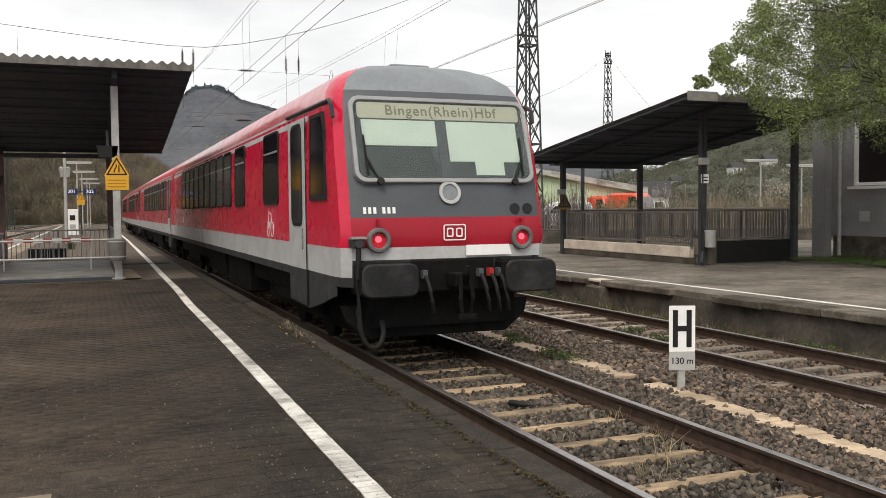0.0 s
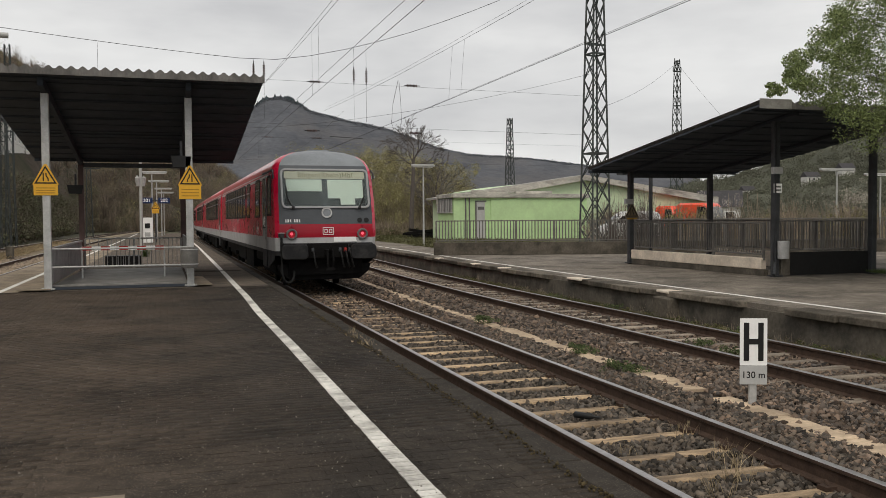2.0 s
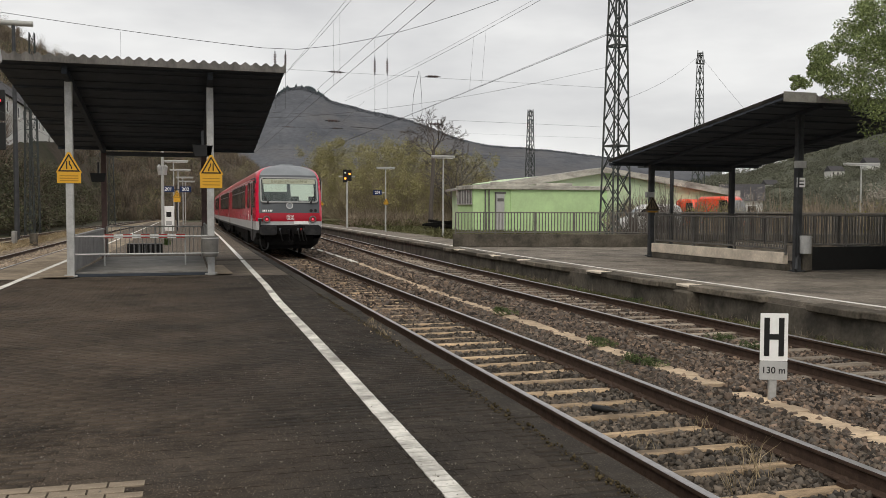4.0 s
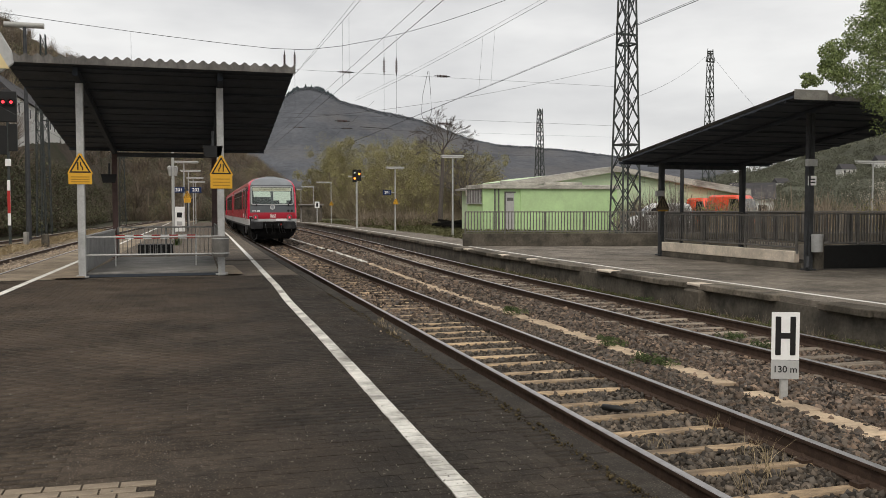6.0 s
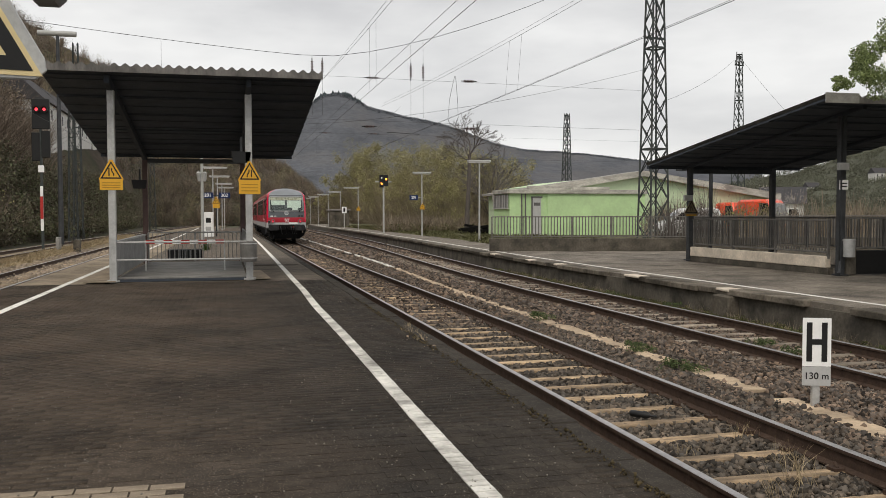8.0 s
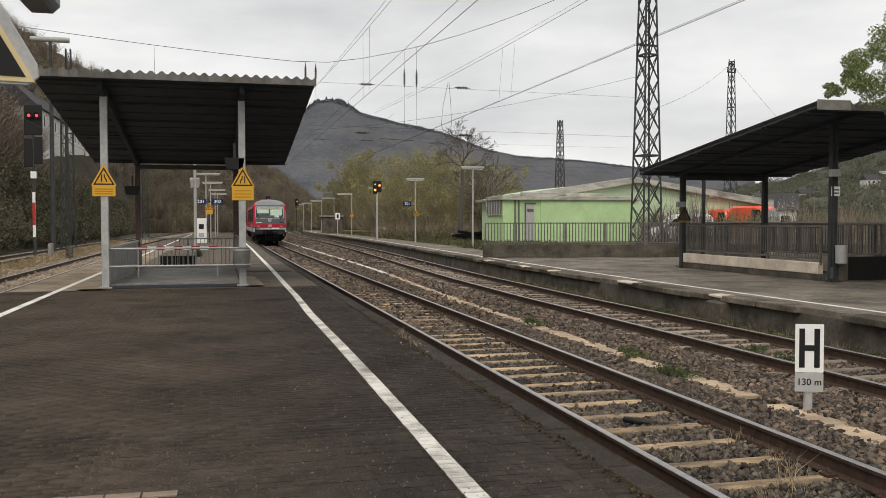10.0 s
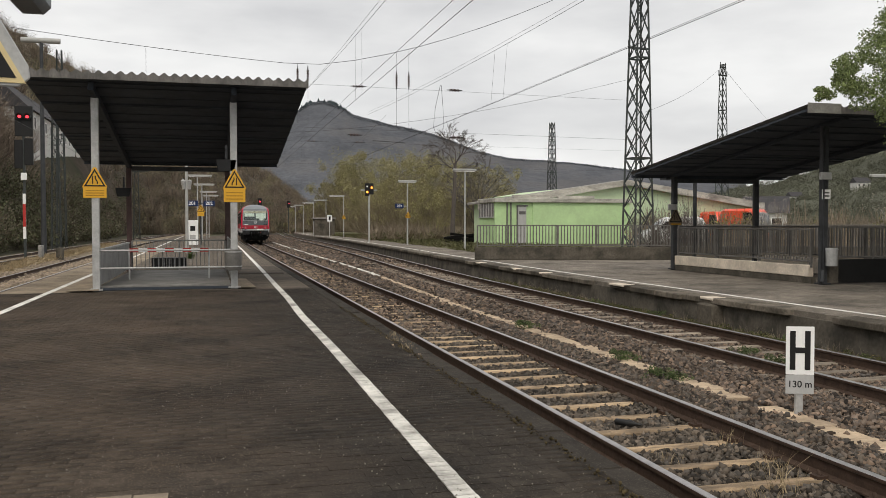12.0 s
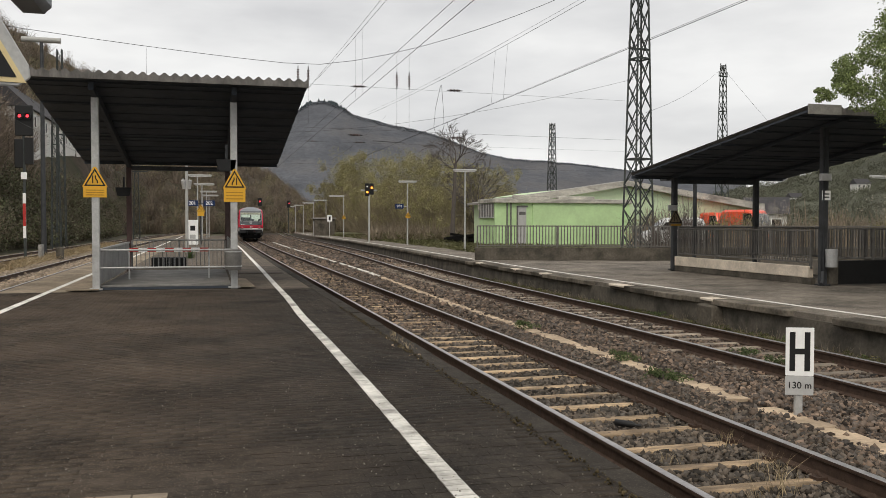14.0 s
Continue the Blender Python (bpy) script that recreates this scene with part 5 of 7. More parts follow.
pole = thing("loudspeaker_pole", "pale pole with horn loudspeakers", "pole", pose(-1.27, 49.4, dip(49)))
part("pole", Shape().tube([(0, 0, -0.05), (0, 0, 4.75)], [0.09, 0.075], 12), M_LAMP, pole, "pale grey pole", smooth=True)
for s in (-1, 1):
    part("horn", Shape().tube([(s * 0.12, 0, 3.45), (s * 0.17, -0.1, 3.9), (s * 0.17, -0.1, 4.0)], [0.10, 0.12, 0.05], 10), M_STEEL, pole, "grey horn loudspeaker", smooth=True)
machine = thing("ticket_machine", "white ticket machine on the platform", "machine", pose(-1.33, 68.4, dip(68)))
part("cabinet", Shape().box(-0.38, 0.38, -0.25, 0.3, -0.02, 1.85), M_WHITE, machine, "white cabinet", bevel=0.02)
part("screen", Shape().box(-0.18, 0.18, -0.262, -0.25, 1.05, 1.42), M_BLACK, machine, "dark screen")
part("slot_panel", Shape().box(-0.2, 0.2, -0.262, -0.25, 0.45, 0.75), M_GREYPLATE, machine, "grey slot panel")


def signal(x, y, z, height, kind, label):
    sg = thing("railway_signal", label, "railway signal", pose(x, y, z), group="railway signals")
    part("mast", Shape().box(-0.07, 0.07, -0.07, 0.07, -0.1, height - 1.0), M_STEEL if kind == "amber" else M_MAST, sg, "square signal mast", bevel=0.01)
    if kind == "amber":
        hd = part("signal_head", Shape().box(-0.36, 0.0, -0.12, 0.08, height - 1.08, height + 0.05).box(0.03, 0.40, -0.12, 0.08, height - 0.95, height + 0.05), M_BLACK, sg, "black signal head", bevel=0.02)
        for dx, dz in ((-0.18, -0.74), (0.22, -0.34)):
            part("lens", Shape().prism(disc(0.10, 14), (dx, -0.122, height + dz), (1, 0, 0), (0, 0, 1), (0, -0.02, 0)), M_ORANGE_LIT, hd, "lit amber lens")
        part("side_arm", Shape().box(-0.72, 0.74, 0.09, 0.13, height - 0.62, height - 0.50), M_STEEL, sg, "pale arm behind the signal head")
        part("lens", Shape().prism(disc(0.07, 12), (-0.18, -0.122, height - 0.24), (1, 0, 0), (0, 0, 1), (0, -0.02, 0)), M_WHITE, hd, "pale lens")
    elif kind == "far red":
        hd = part("signal_head", Shape().box(-0.34, 0.34, -0.1, 0.1, height - 1.3, height), M_BLACK, sg, "black signal head", bevel=0.05)
        part("lens", Shape().prism(disc(0.12, 14), (0.05, -0.12, height - 0.55), (1, 0, 0), (0, 0, 1), (0, -0.02, 0)), M_RED_LIT, hd, "lit red lens")
    else:
        hd = part("signal_head", Shape().box(-0.46, 0.50, -0.1, 0.1, height - 1.75, height), M_BLACK, sg, "black signal head", bevel=0.03)
        part("lower_head", Shape().box(-0.50, -0.03, -0.1, 0.1, height - 3.6, height - 1.95).box(0.03, 0.50, -0.1, 0.1, height - 3.4, height - 1.85), M_BLACK, sg, "black lower signal head", bevel=0.03)
        for dx in (-0.20, 0.22):
            part("lens", Shape().prism(disc(0.085, 14), (dx, -0.12, height - 0.62), (1, 0, 0), (0, 0, 1), (0, -0.02, 0)), M_RED_LIT, hd, "lit red lens")
            part("hood", Shape().ring(disc(0.20, 14), disc(0.17, 14), (dx, -0.10, height - 0.62), (1, 0, 0), (0, 0, 1), (0, -0.18, 0)), M_BLACK, hd)
        if height < 8.5:
            return sg
        part("mast_plate", Shape().box(-0.08, 0.08, -0.12, -0.09, 1.3, 3.9), M_WHITE, sg, "white mast plate")
        part("red_field", Shape().box(-0.08, 0.08, -0.125, -0.12, 2.0, 3.3), M_REDPAINT, sg, "red field")
        part("number_plate", Shape().box(-0.16, 0.16, -0.12, -0.09, 4.7, 5.1), M_WHITE, sg, "white plate with dark bars")
    return sg


signal(13.65, 77.1, dip(77), 5.15, "amber", "railway signal showing amber on a grey mast")
signal(-10.4, 55.0, -0.72, 8.95, "red", "railway signal showing two red lights")
signal(0.0849 * 165, 165, dip(165), 5.95, "far red", "distant railway signal showing red")
signal(0.0531 * 150, 150, dip(150), 5.95, "far red", "distant railway signal showing red")
for dx, w, h in ((0.75, 0.22, 0.95), (1.7, 0.35, 0.8)):
    tagged(part("relay_box", Shape().box(-10.4 + dx, -10.4 + dx + w, 54.6, 55.2, -0.75, -0.75 + h), M_WALL_OLD if dx > 1 else M_FENCE, bevel=0.03), "small grey trackside relay box", "relay box")
mast_lamp = thing("yard_lamp", "tall dark mast with a wide lamp head", "yard lamp", pose(-10.1, 59.1, -0.75))
part("mast", Shape().tube([(0, 0, -0.05), (0, 0, 13.5)], [0.17, 0.10], 10), M_STEEL_DARK, mast_lamp, "dark tapered mast", smooth=True)
part("lamp_head", Shape().tube([(-1.15, 0, 13.55), (1.1, 0, 13.55)], 0.17, 10), M_LAMP, mast_lamp, "wide pale lamp head", smooth=True)


def lattice_mast(x, y, height, base, top, label, arms=(), turn=0.0, panels=14):
    mast = thing("lattice_mast", label, "lattice mast", pose(x, y, -0.5 + dip(y), 0, 0, turn), group="lattice masts")

    def corner(sx, sy, z):
        w = base + (top - base) * z / height
        return Vector((sx * w / 2, sy * w / 2, z))

    for sx in (-1, 1):
        for sy in (-1, 1):
            part("leg", Shape().beam(corner(sx, sy, -0.1), corner(sx, sy, height), base * 0.075, base * 0.075, (sx, sy, 0)), M_MAST, mast, "steel angle leg")
    for i in range(panels):
        z0, z1 = height * i / panels, height * (i + 1) / panels
        for a, b in (((-1, -1), (1, -1)), ((1, -1), (1, 1)), ((1, 1), (-1, 1)), ((-1, 1), (-1, -1))):
            br = Shape().beam(corner(*a, z0), corner(*b, z1), 0.036 * base, 0.036 * base).beam(corner(*b, z0), corner(*a, z1), 0.036 * base, 0.036 * base)
            part("cross_brace", br, M_MAST, mast)
            if i % 4 == 3:
                part("strut", Shape().beam(corner(*a, z1), corner(*b, z1), 0.07 * base, 0.07 * base), M_MAST, mast)
    for z, half in arms:
        part("cross_arm", Shape().beam((-half, 0, z), (half, 0, z), 0.12, 0.12).tube([(-half, 0, z), (-half, 0, z + 0.45)], 0.04, 6).tube([(half, 0, z), (half, 0, z + 0.45)], 0.04, 6), M_MAST, mast, "steel cross arm")
    return mast


lattice_mast(24.95, 48.0, 19.5, 1.36, 0.55, "tall riveted lattice mast beside the green building", [(12.6, 0.75)], 8, 13)
lattice_mast(47.9, 75.0, 17.4, 1.05, 0.36, "tall lattice mast with cross arms at its top", [(16.4, 0.55), (17.2, 0.35)], 15, 16)
lattice_mast(44.4, 110.0, 15.7, 1.25, 0.5, "lattice mast rising behind the green building", [], 10, 14)
lattice_mast(-12.9, 84.0, 17.5, 0.8, 0.4, "lattice mast on the wooded side of the line", [(14.5, 1.1)], 0, 14)
lattice_mast(-11.9, 75.0, 12.5, 0.7, 0.35, "lattice mast on the wooded side of the line", [], 0, 12)
lattice_mast(-9.5, 122.0, 12.0, 0.8, 0.4, "lattice mast behind the island platform", [(9.0, 1.4)], 0, 10)

M_WIRE = material("wire", (0.06, 0.06, 0.062), 0.6, metal=0.4, vary=0.1, bump=0)


def wire(points, r, label="thin dark overhead wire above the tracks", parent=None):
    ob = part("overhead_wire", Shape().tube(points, r, 5), M_WIRE, parent)
    return ob if parent else tagged(ob, label, "wire", group="overhead wires")


def sag(p0, p1, s, n=14):
    p0, p1 = Vector(p0), Vector(p1)
    return [p0.lerp(p1, i / n) - Vector((0, 0, 4 * s * (i / n) * (1 - i / n))) for i in range(n + 1)]


SPANS = [-28, 48, 86, 130, 175]
# track centre, bend, heights of the contact wire and messenger, sag; the first span's contact wire is pulled aside
for cx, bend, zc, zm, dp, first in ((TRACK_1 - 0.02, bend_1, 5.20, 7.90, 1.0, None), (TRACK_2, bend_2, 5.15, 7.60, 0.88, ((8.29, -28, 4.98), (8.29, 48, 5.22))), (TRACK_3, bend_3, 5.2, 6.9, 0.4, None)):
    line = thing("catenary", "contact wire hung from a sagging messenger wire by droppers", "catenary", group="catenaries")
    for a, b in zip(SPANS, SPANS[1:]):
        k = 0 if a < 0 and first else 1
        pa, pb = (cx + bend(a), a, zm + dip(a)), (cx + k * bend(b), b, zm + dip(b))
        ms = sag(pa, pb, dp if a < 0 else 0.3)
        c0, c1 = (cx + bend(a), a, zc + dip(a)), (cx + bend(b), b, zc + dip(b))
        if first and a < 0:
            c0, c1 = first
        elif first and a == 48:
            c0 = first[1]
        c0, c1 = Vector(c0), Vector(c1)
        part("messenger_wire", Shape().tube(ms, 0.0055, 5), M_WIRE, line, "dark messenger wire")
        part("contact_wire", Shape().tube([c0, c1], 0.006, 5), M_WIRE, line, "dark contact wire")
        for k in ((0.2, 0.42, 0.689, 0.704) if a < 0 else (0.21, 0.43, 0.64, 0.86)):
            i, f = int(k * 14), k * 14 - int(k * 14)
            part("dropper", Shape().tube([ms[i].lerp(ms[i + 1], f), c0.lerp(c1, k)], 0.003, 4), M_WIRE, line)
# the second wire of each pair
wire([(8.36, -28, 5.06), (8.36, 48, 5.26)], 0.004)
wire(sag((TRACK_2 + 0.08, -28, 7.66), (TRACK_2 + 0.08, 48, 7.66), 0.86), 0.0035)
wire([(TRACK_1 + 0.02, -28, 5.42), (TRACK_1 + 0.02, 48, 5.50)], 0.005)
wire(sag((TRACK_1 + 0.02, -28, 7.7), (TRACK_1 + 0.02, 48, 7.7), 0.62), 0.0045)


def insulator(p, length, label="dark ribbed insulator on an overhead wire", flat=False):
    ins = thing("insulator", label, "insulator", Matrix.Translation(p), group="insulators")
    ax = Vector((1, 0, 0)) if flat else Vector((0, 0, 1))
    part("rod", Shape().tube([-ax * length * 0.75, ax * length * 0.75], 0.025, 6), M_BLACK, ins)
    n = 7
    for i in range(n):
        c = ax * length * ((i + 0.5) / n - 0.5)
        part("shed", Shape().tube([c - ax * 0.02, c + ax * 0.02], [0.085, 0.05], 10), M_BROWN, ins)


def head_span(y, left, right, low, lower, hangers):
    """Cross wires between two masts: a sagging carrier, and two level wires below it."""
    hs = thing("head_span", "cross wires spanning the tracks between masts", "head span", group="head spans")
    carrier = []
    for i in range(21):
        x = left[0] + (right[0] - left[0]) * i / 20
        k = (x - low[0]) / ((right[0] if x > low[0] else left[0]) - low[0])
        carrier.append((x, y, low[1] + ((right[1] if x > low[0] else left[1]) - low[1]) * k ** (1.5 if x > low[0] else 1.3)))
    part("carrier_wire", Shape().tube(carrier, 0.014, 5), M_WIRE, hs, "sagging carrier wire")
    for z in lower:
        part("level_wire", Shape().tube([(left[0], y, z), (right[0], y, z - 0.4)], 0.0065, 5), M_WIRE, hs, "level cross wire")
    for x in hangers:
        k = (x - low[0]) / ((right[0] if x > low[0] else left[0]) - low[0])
        z = low[1] + ((right[1] if x > low[0] else left[1]) - low[1]) * abs(k) ** 1.5
        part("hanger", Shape().tube([(x, y, z), (x, y, lower[-1])], 0.007, 4), M_WIRE, hs)
    return hs


head_span(48.0, (-13, 11.64), (24.6, 17.1), (5.0, 10.09), (9.25, 6.9), (-3.2, 4.6, 5.15, 10.07, 10.77))
for x in (4.6, 5.15):
    insulator((x, 48, 9.55), 0.6)
for x in (10.07, 10.77):
    insulator((x, 48, 9.45), 0.65)
for x in (7.9, 13.4):
    insulator((x, 47.9, 9.02), 0.6, flat=True)
for x in (7.7, 13.5):
    insulator((x, 47.9, 6.35), 0.55, flat=True)
head_span(86.0, (-13, 11.5), (44, 17), (6, 10.2), (9.6, 7.4), (4.4, 8.6))
for x in (9.5, 14.2):
    insulator((x, 85.9, 9.45), 0.8, flat=True)
for x, z in ((17.2, 9.6),):
    wire([(x - 1.7, 85.5, z), (x + 1.6, 85.5, z - 0.15)], 0.035, "dark steel bracket arm over the track")
# loop of spare wire hanging between spans
wire([(12.6, 48, 9.3), (12.3, 48, 8.0), (12.2, 48, 6.9), (12.35, 48, 6.5), (12.6, 48, 6.5), (12.8, 48, 7.0), (12.75, 48, 8.1), (12.65, 48, 9.3)], 0.012, "loop of spare wire hanging from a span")
wire(sag((25.4, 48, 8.2), (47.4, 75, 16.2), 0.4), 0.010)
wire(sag((48.1, 75, 16.3), (60, 75, 5.6), 0.4), 0.010)

# ---- behind the far platform ----
M_GREEN = material("pale_green_render", (0.52, 0.715, 0.375), 0.85, vary=0.08, scale=0.8, bump=0.15, bump_scale=25, stain=0.2, stain_colour=(0.36, 0.47, 0.27), stain_scale=0.5)
M_ROOFGREY = material("weathered_flat_roof", (0.33, 0.31, 0.285), 0.9, vary=0.2, scale=0.7, bump=0.2, bump_scale=12, stain=0.4, stain_colour=(0.15, 0.14, 0.13))
M_PALEGREEN = material("whitish_green_wall", (0.58, 0.70, 0.47), 0.85, vary=0.08, scale=0.6, bump=0.1, bump_scale=20)
M_DEPOTGLASS = material("dull_factory_glass", (0.13, 0.125, 0.12), 0.35, vary=0.2, scale=3, bump=0.02)
M_FASCIA = material("pale_weathered_fascia", (0.47, 0.45, 0.40), 0.9, vary=0.3, scale=1.2, bump=0.3, bump_scale=14, stain=0.75, stain_colour=(0.14, 0.13, 0.115), stain_scale=0.9, stretch=(0.5, 1, 1.5))
depot = thing("depot_building", "low pale green building with a pale weathered fascia", "building")
part("wall", Shape().box(20.5, 31.4, 62, 65.9, -0.8, 3.02), M_GREEN, depot, "pale green rendered wall")
part("bay_wall", Shape().box(23.45, 31.45, 61.9, 62, -0.8, 3.02), M_GREEN, depot, "pale green rendered wall standing forward")
part("fascia", Shape().box(20.35, 31.6, 61.72, 65.9, 3.02, 3.34), M_FASCIA, depot, "pale stained fascia", bevel=0.03)
part("parapet_block", Shape().box(22.0, 24.9, 62.1, 62.5, 3.34, 3.62), M_FASCIA, depot, "raised pale fascia block", bevel=0.03)
part("parapet_block", Shape().box(25.6, 28.6, 62.1, 62.5, 3.34, 3.56), M_FASCIA, depot, "raised pale fascia block", bevel=0.03)
dr = part("door", Shape().box(22.3, 22.95, 61.93, 61.99, -0.2, 2.70), M_GREYPLATE, depot, "grey steel door", bevel=0.01)
part("door_window", Shape().box(22.38, 22.88, 61.92, 61.93, 2.12, 2.36), M_DEPOTGLASS, dr, "dull door window")
part("door_frame", Shape().box(22.20, 23.06, 61.9, 61.95, 2.71, 2.82).box(22.18, 22.28, 61.9, 61.95, -0.2, 2.82), M_DEPOTGLASS, dr, "dark door frame")
for x in (21.42, 21.72):
    part("downpipe", Shape().tube([(x, 61.93, 3.0), (x, 61.93, -0.5)], 0.055, 8), M_DEPOTGLASS, depot, "dark downpipe", smooth=True)
for i in range(3):
    w = part("window", Shape().box(20.44, 20.48, 62.25 + i * 1.22, 63.40 + i * 1.22, 1.95, 2.98), M_DEPOTGLASS, depot, "dull grey side window")
    for k in range(4):
        part("glazing_bar", Shape().box(20.41, 20.44, 62.25 + i * 1.22 + k * 0.37, 62.29 + i * 1.22 + k * 0.37, 1.95, 2.98), M_GREYPLATE, w)
    part("window_sill", Shape().box(20.38, 20.5, 62.2 + i * 1.22, 63.42 + i * 1.22, 1.88, 1.95), M_GREYPLATE, w)
hall = thing("warehouse", "pale green gabled warehouse with a shallow weathered roof", "building")
part("wall", Shape().prism([(20.9, -0.8), (45.4, -0.8), (45.4, 3.25), (33.36, 4.95), (20.9, 3.1)], (0, 66.3, 0), (1, 0, 0), (0, 0, 1), (0, 2.4, 0)), M_PALEGREEN, hall, "whitish green gable wall")
part("rear_hall", Shape().prism([(29.5, -0.8), (45.2, -0.8), (45.2, 3.2), (33.36, 4.8), (29.5, 4.2)], (0, 68.9, 0), (1, 0, 0), (0, 0, 1), (0, 22, 0)), M_PALEGREEN, hall, "rear bay of the warehouse")
for x0, z0, x1, z1 in ((20.35, 3.12, 33.36, 5.05), (46.2, 3.25, 33.36, 5.05)):
    sl = part("roof", Shape().prism([(x0, z0), (x1, z1), (x1, z1 - 0.16), (x0, z0 - 0.16)], (0, 65.95, 0), (1, 0, 0), (0, 0, 1), (0, 2.9, 0)), M_ROOFGREY, hall, "shallow weathered roof slope")
    part("verge_board", Shape().prism([(x0, z0 - 0.02), (x1, z1 - 0.02), (x1, z1 - 0.46), (x0, z0 - 0.62)], (0, 65.75, 0), (1, 0, 0), (0, 0, 1), (0, 0.2, 0)), M_FASCIA, sl, "pale weathered verge board")


# Pale base colour stands in for the sky mirrored in the glass.
M_SKYGLASS = material("sky_pale_car_glass", (0.22, 0.24, 0.25), 0.12, vary=0.1, scale=1.5, bump=0, spec=0.6)


def van(place, turn, paint, label, length=4.6, height=2.3, high_roof=False):
    vn = thing("van", label, "van", pose(*place, 0, 0, turn), group="parked vans")
    h = height
    side = [(-length / 2, 0.35), (length / 2 - 0.1, 0.35), (length / 2, 0.55), (length / 2 - 0.05, 1.05), (length / 2 - 0.75, 1.22), (length / 2 - 1.35, h - 0.18), (length / 2 - 1.75, h), (-length / 2 + 0.25, h), (-length / 2, h - 0.25)]
    part("body", Shape().prism(side, (0, -0.95, 0), (1, 0, 0), (0, 0, 1), (0, 1.9, 0)), paint, vn, "smooth painted body", bevel=0.16, smooth=True)
    for s in (-1, 1):
        part("side_window", Shape().prism([(length / 2 - 2.2, 1.25), (length / 2 - 0.95, 1.25), (length / 2 - 1.4, h - 0.3), (length / 2 - 2.2, h - 0.3)], (0, s * 0.955, 0), (1, 0, 0), (0, 0, 1), (0, s * 0.01, 0)), M_GLASSDARK, vn, "dark cab window")
    part("windscreen", Shape().add([(length / 2 - 0.73, -0.78, 1.30), (length / 2 - 0.73, 0.78, 1.30), (length / 2 - 1.20, 0.72, h - 0.30), (length / 2 - 1.20, -0.72, h - 0.30)], [(0, 1, 2, 3)]), M_SKYGLASS, vn, "windscreen coloured pale for the mirrored sky")
    for wx in (-length / 2 + 0.85, length / 2 - 0.85):
        for s in (-1, 1):
            wh = part("wheel", Shape().tube([(wx, s * 0.78, 0.33), (wx, s * 0.98, 0.33)], 0.33, 18), M_RUBBER, vn, "black tyre", smooth=True)
            part("hub", Shape().tube([(wx, s * 0.98, 0.33), (wx, s * 0.995, 0.33)], 0.19, 12), M_STEEL, wh)
    return vn


M_VANRED = material("orange_red_van_paint", (0.88, 0.10, 0.045), 0.35, vary=0.05, bump=0.0, coat=0.4)
M_VANWHITE = material("white_van_paint", (0.72, 0.72, 0.71), 0.35, vary=0.05, bump=0.0, coat=0.4)
van((28.3, 50.0, dip(50)), 165, M_VANWHITE, "white van parked behind the fence", 3.9, 2.0)
van((40.1, 58.8, -0.62), -72, M_VANRED, "bright orange-red van parked behind the fence", 4.4, 3.2)
van((41.4, 64.8, -0.62), -80, M_VANRED, "bright orange-red van parked beside another", 3.6, 3.05)
hut = thing("relay_hut", "small brown concrete hut on the far platform", "hut", pose(0.1237 * 122, 122, dip(122)))
part("wall", Shape().box(-1.3, 1.5, -1, 1, -0.05, 2.3), M_WALL_OLD, hut, "brown weathered wall", bevel=0.02)
part("roof", Shape().box(-1.5, 1.7, -1.2, 1.2, 2.3, 2.48), M_ROOFGREY, hut, "flat concrete roof", bevel=0.02)
part("door", Shape().box(-1.32, -1.3, -0.5, 0.4, 0.0, 2.0), M_GREYPLATE, hut, "pale door")
km = thing("kilometre_sign", "small black and white board on a post", "railway sign", pose(0.1313 * 110, 110, dip(110)))
part("post", Shape().box(-0.05, 0.05, 0, 0.1, -0.1, 2.6), M_STEEL, km)
part("plate", Shape().box(-0.3, 0.3, -0.03, 0, 1.9, 2.7), M_WHITE, km, "white plate")
part("figure_bar", Shape().box(-0.12, 0.12, -0.035, -0.03, 2.05, 2.55), M_BLACK, km)

# ---- grey station house on the far platform ----
M_HOUSE = material("grey_render", (0.29, 0.293, 0.30), 0.85, vary=0.12, scale=1.2, bump=0.2, bump_scale=25, stain=0.3, stain_colour=(0.2, 0.2, 0.2))
house = thing("station_house", "grey rendered station house with a white framed window", "building")
wall = Shape()
for y0, y1, z0, z1 in ((19.20, 20.0, 0.62, 7.0), (2.0, 17.75, 0.62, 7.0), (17.75, 19.20, 0.62, 2.08), (17.75, 19.20, 3.95, 7.0)):
    wall.box(20.6, 20.95, y0, y1, z0, z1)
part("wall", wall, M_HOUSE, house, "grey rendered wall facing the platform")
part("end_wall", Shape().box(20.95, 32, 19.65, 20.0, 0.62, 7.0), M_HOUSE, house, "grey rendered end wall")
part("end_wall", Shape().box(20.95, 32, 2.0, 2.35, 0.62, 7.0), M_HOUSE, house, "grey rendered end wall")
part("back_wall", Shape().box(31.65, 32, 2.35, 19.65, 0.62, 7.0), M_HOUSE, house, "grey rendered rear wall")
part("plinth", Shape().box(20.64, 31.95, 2.05, 19.95, -0.05, 0.62), M_WALL_OLD, house, "dark stone plinth")
part("roof", Shape().box(20.1, 32.4, 1.6, 20.4, 7.0, 7.25), M_ROOFGREY, house, "flat grey roof")
wd = part("window", Shape().box(20.72, 20.75, 17.80, 19.15, 2.14, 3.89), material("dull_dark_glass", (0.014, 0.015, 0.017), 0.35, vary=0.1, bump=0.0, spec=0.3), house, "dark window pane")
part("window_frame", Shape().ring(rounded(1.45, 1.87, 0.01, 1), rounded(1.27, 1.69, 0.01, 1), (20.62, 18.475, 3.015), (0, 1, 0), (0, 0, 1), (0.1, 0, 0)), M_WHITE, wd, "white window frame", bevel=0.008)
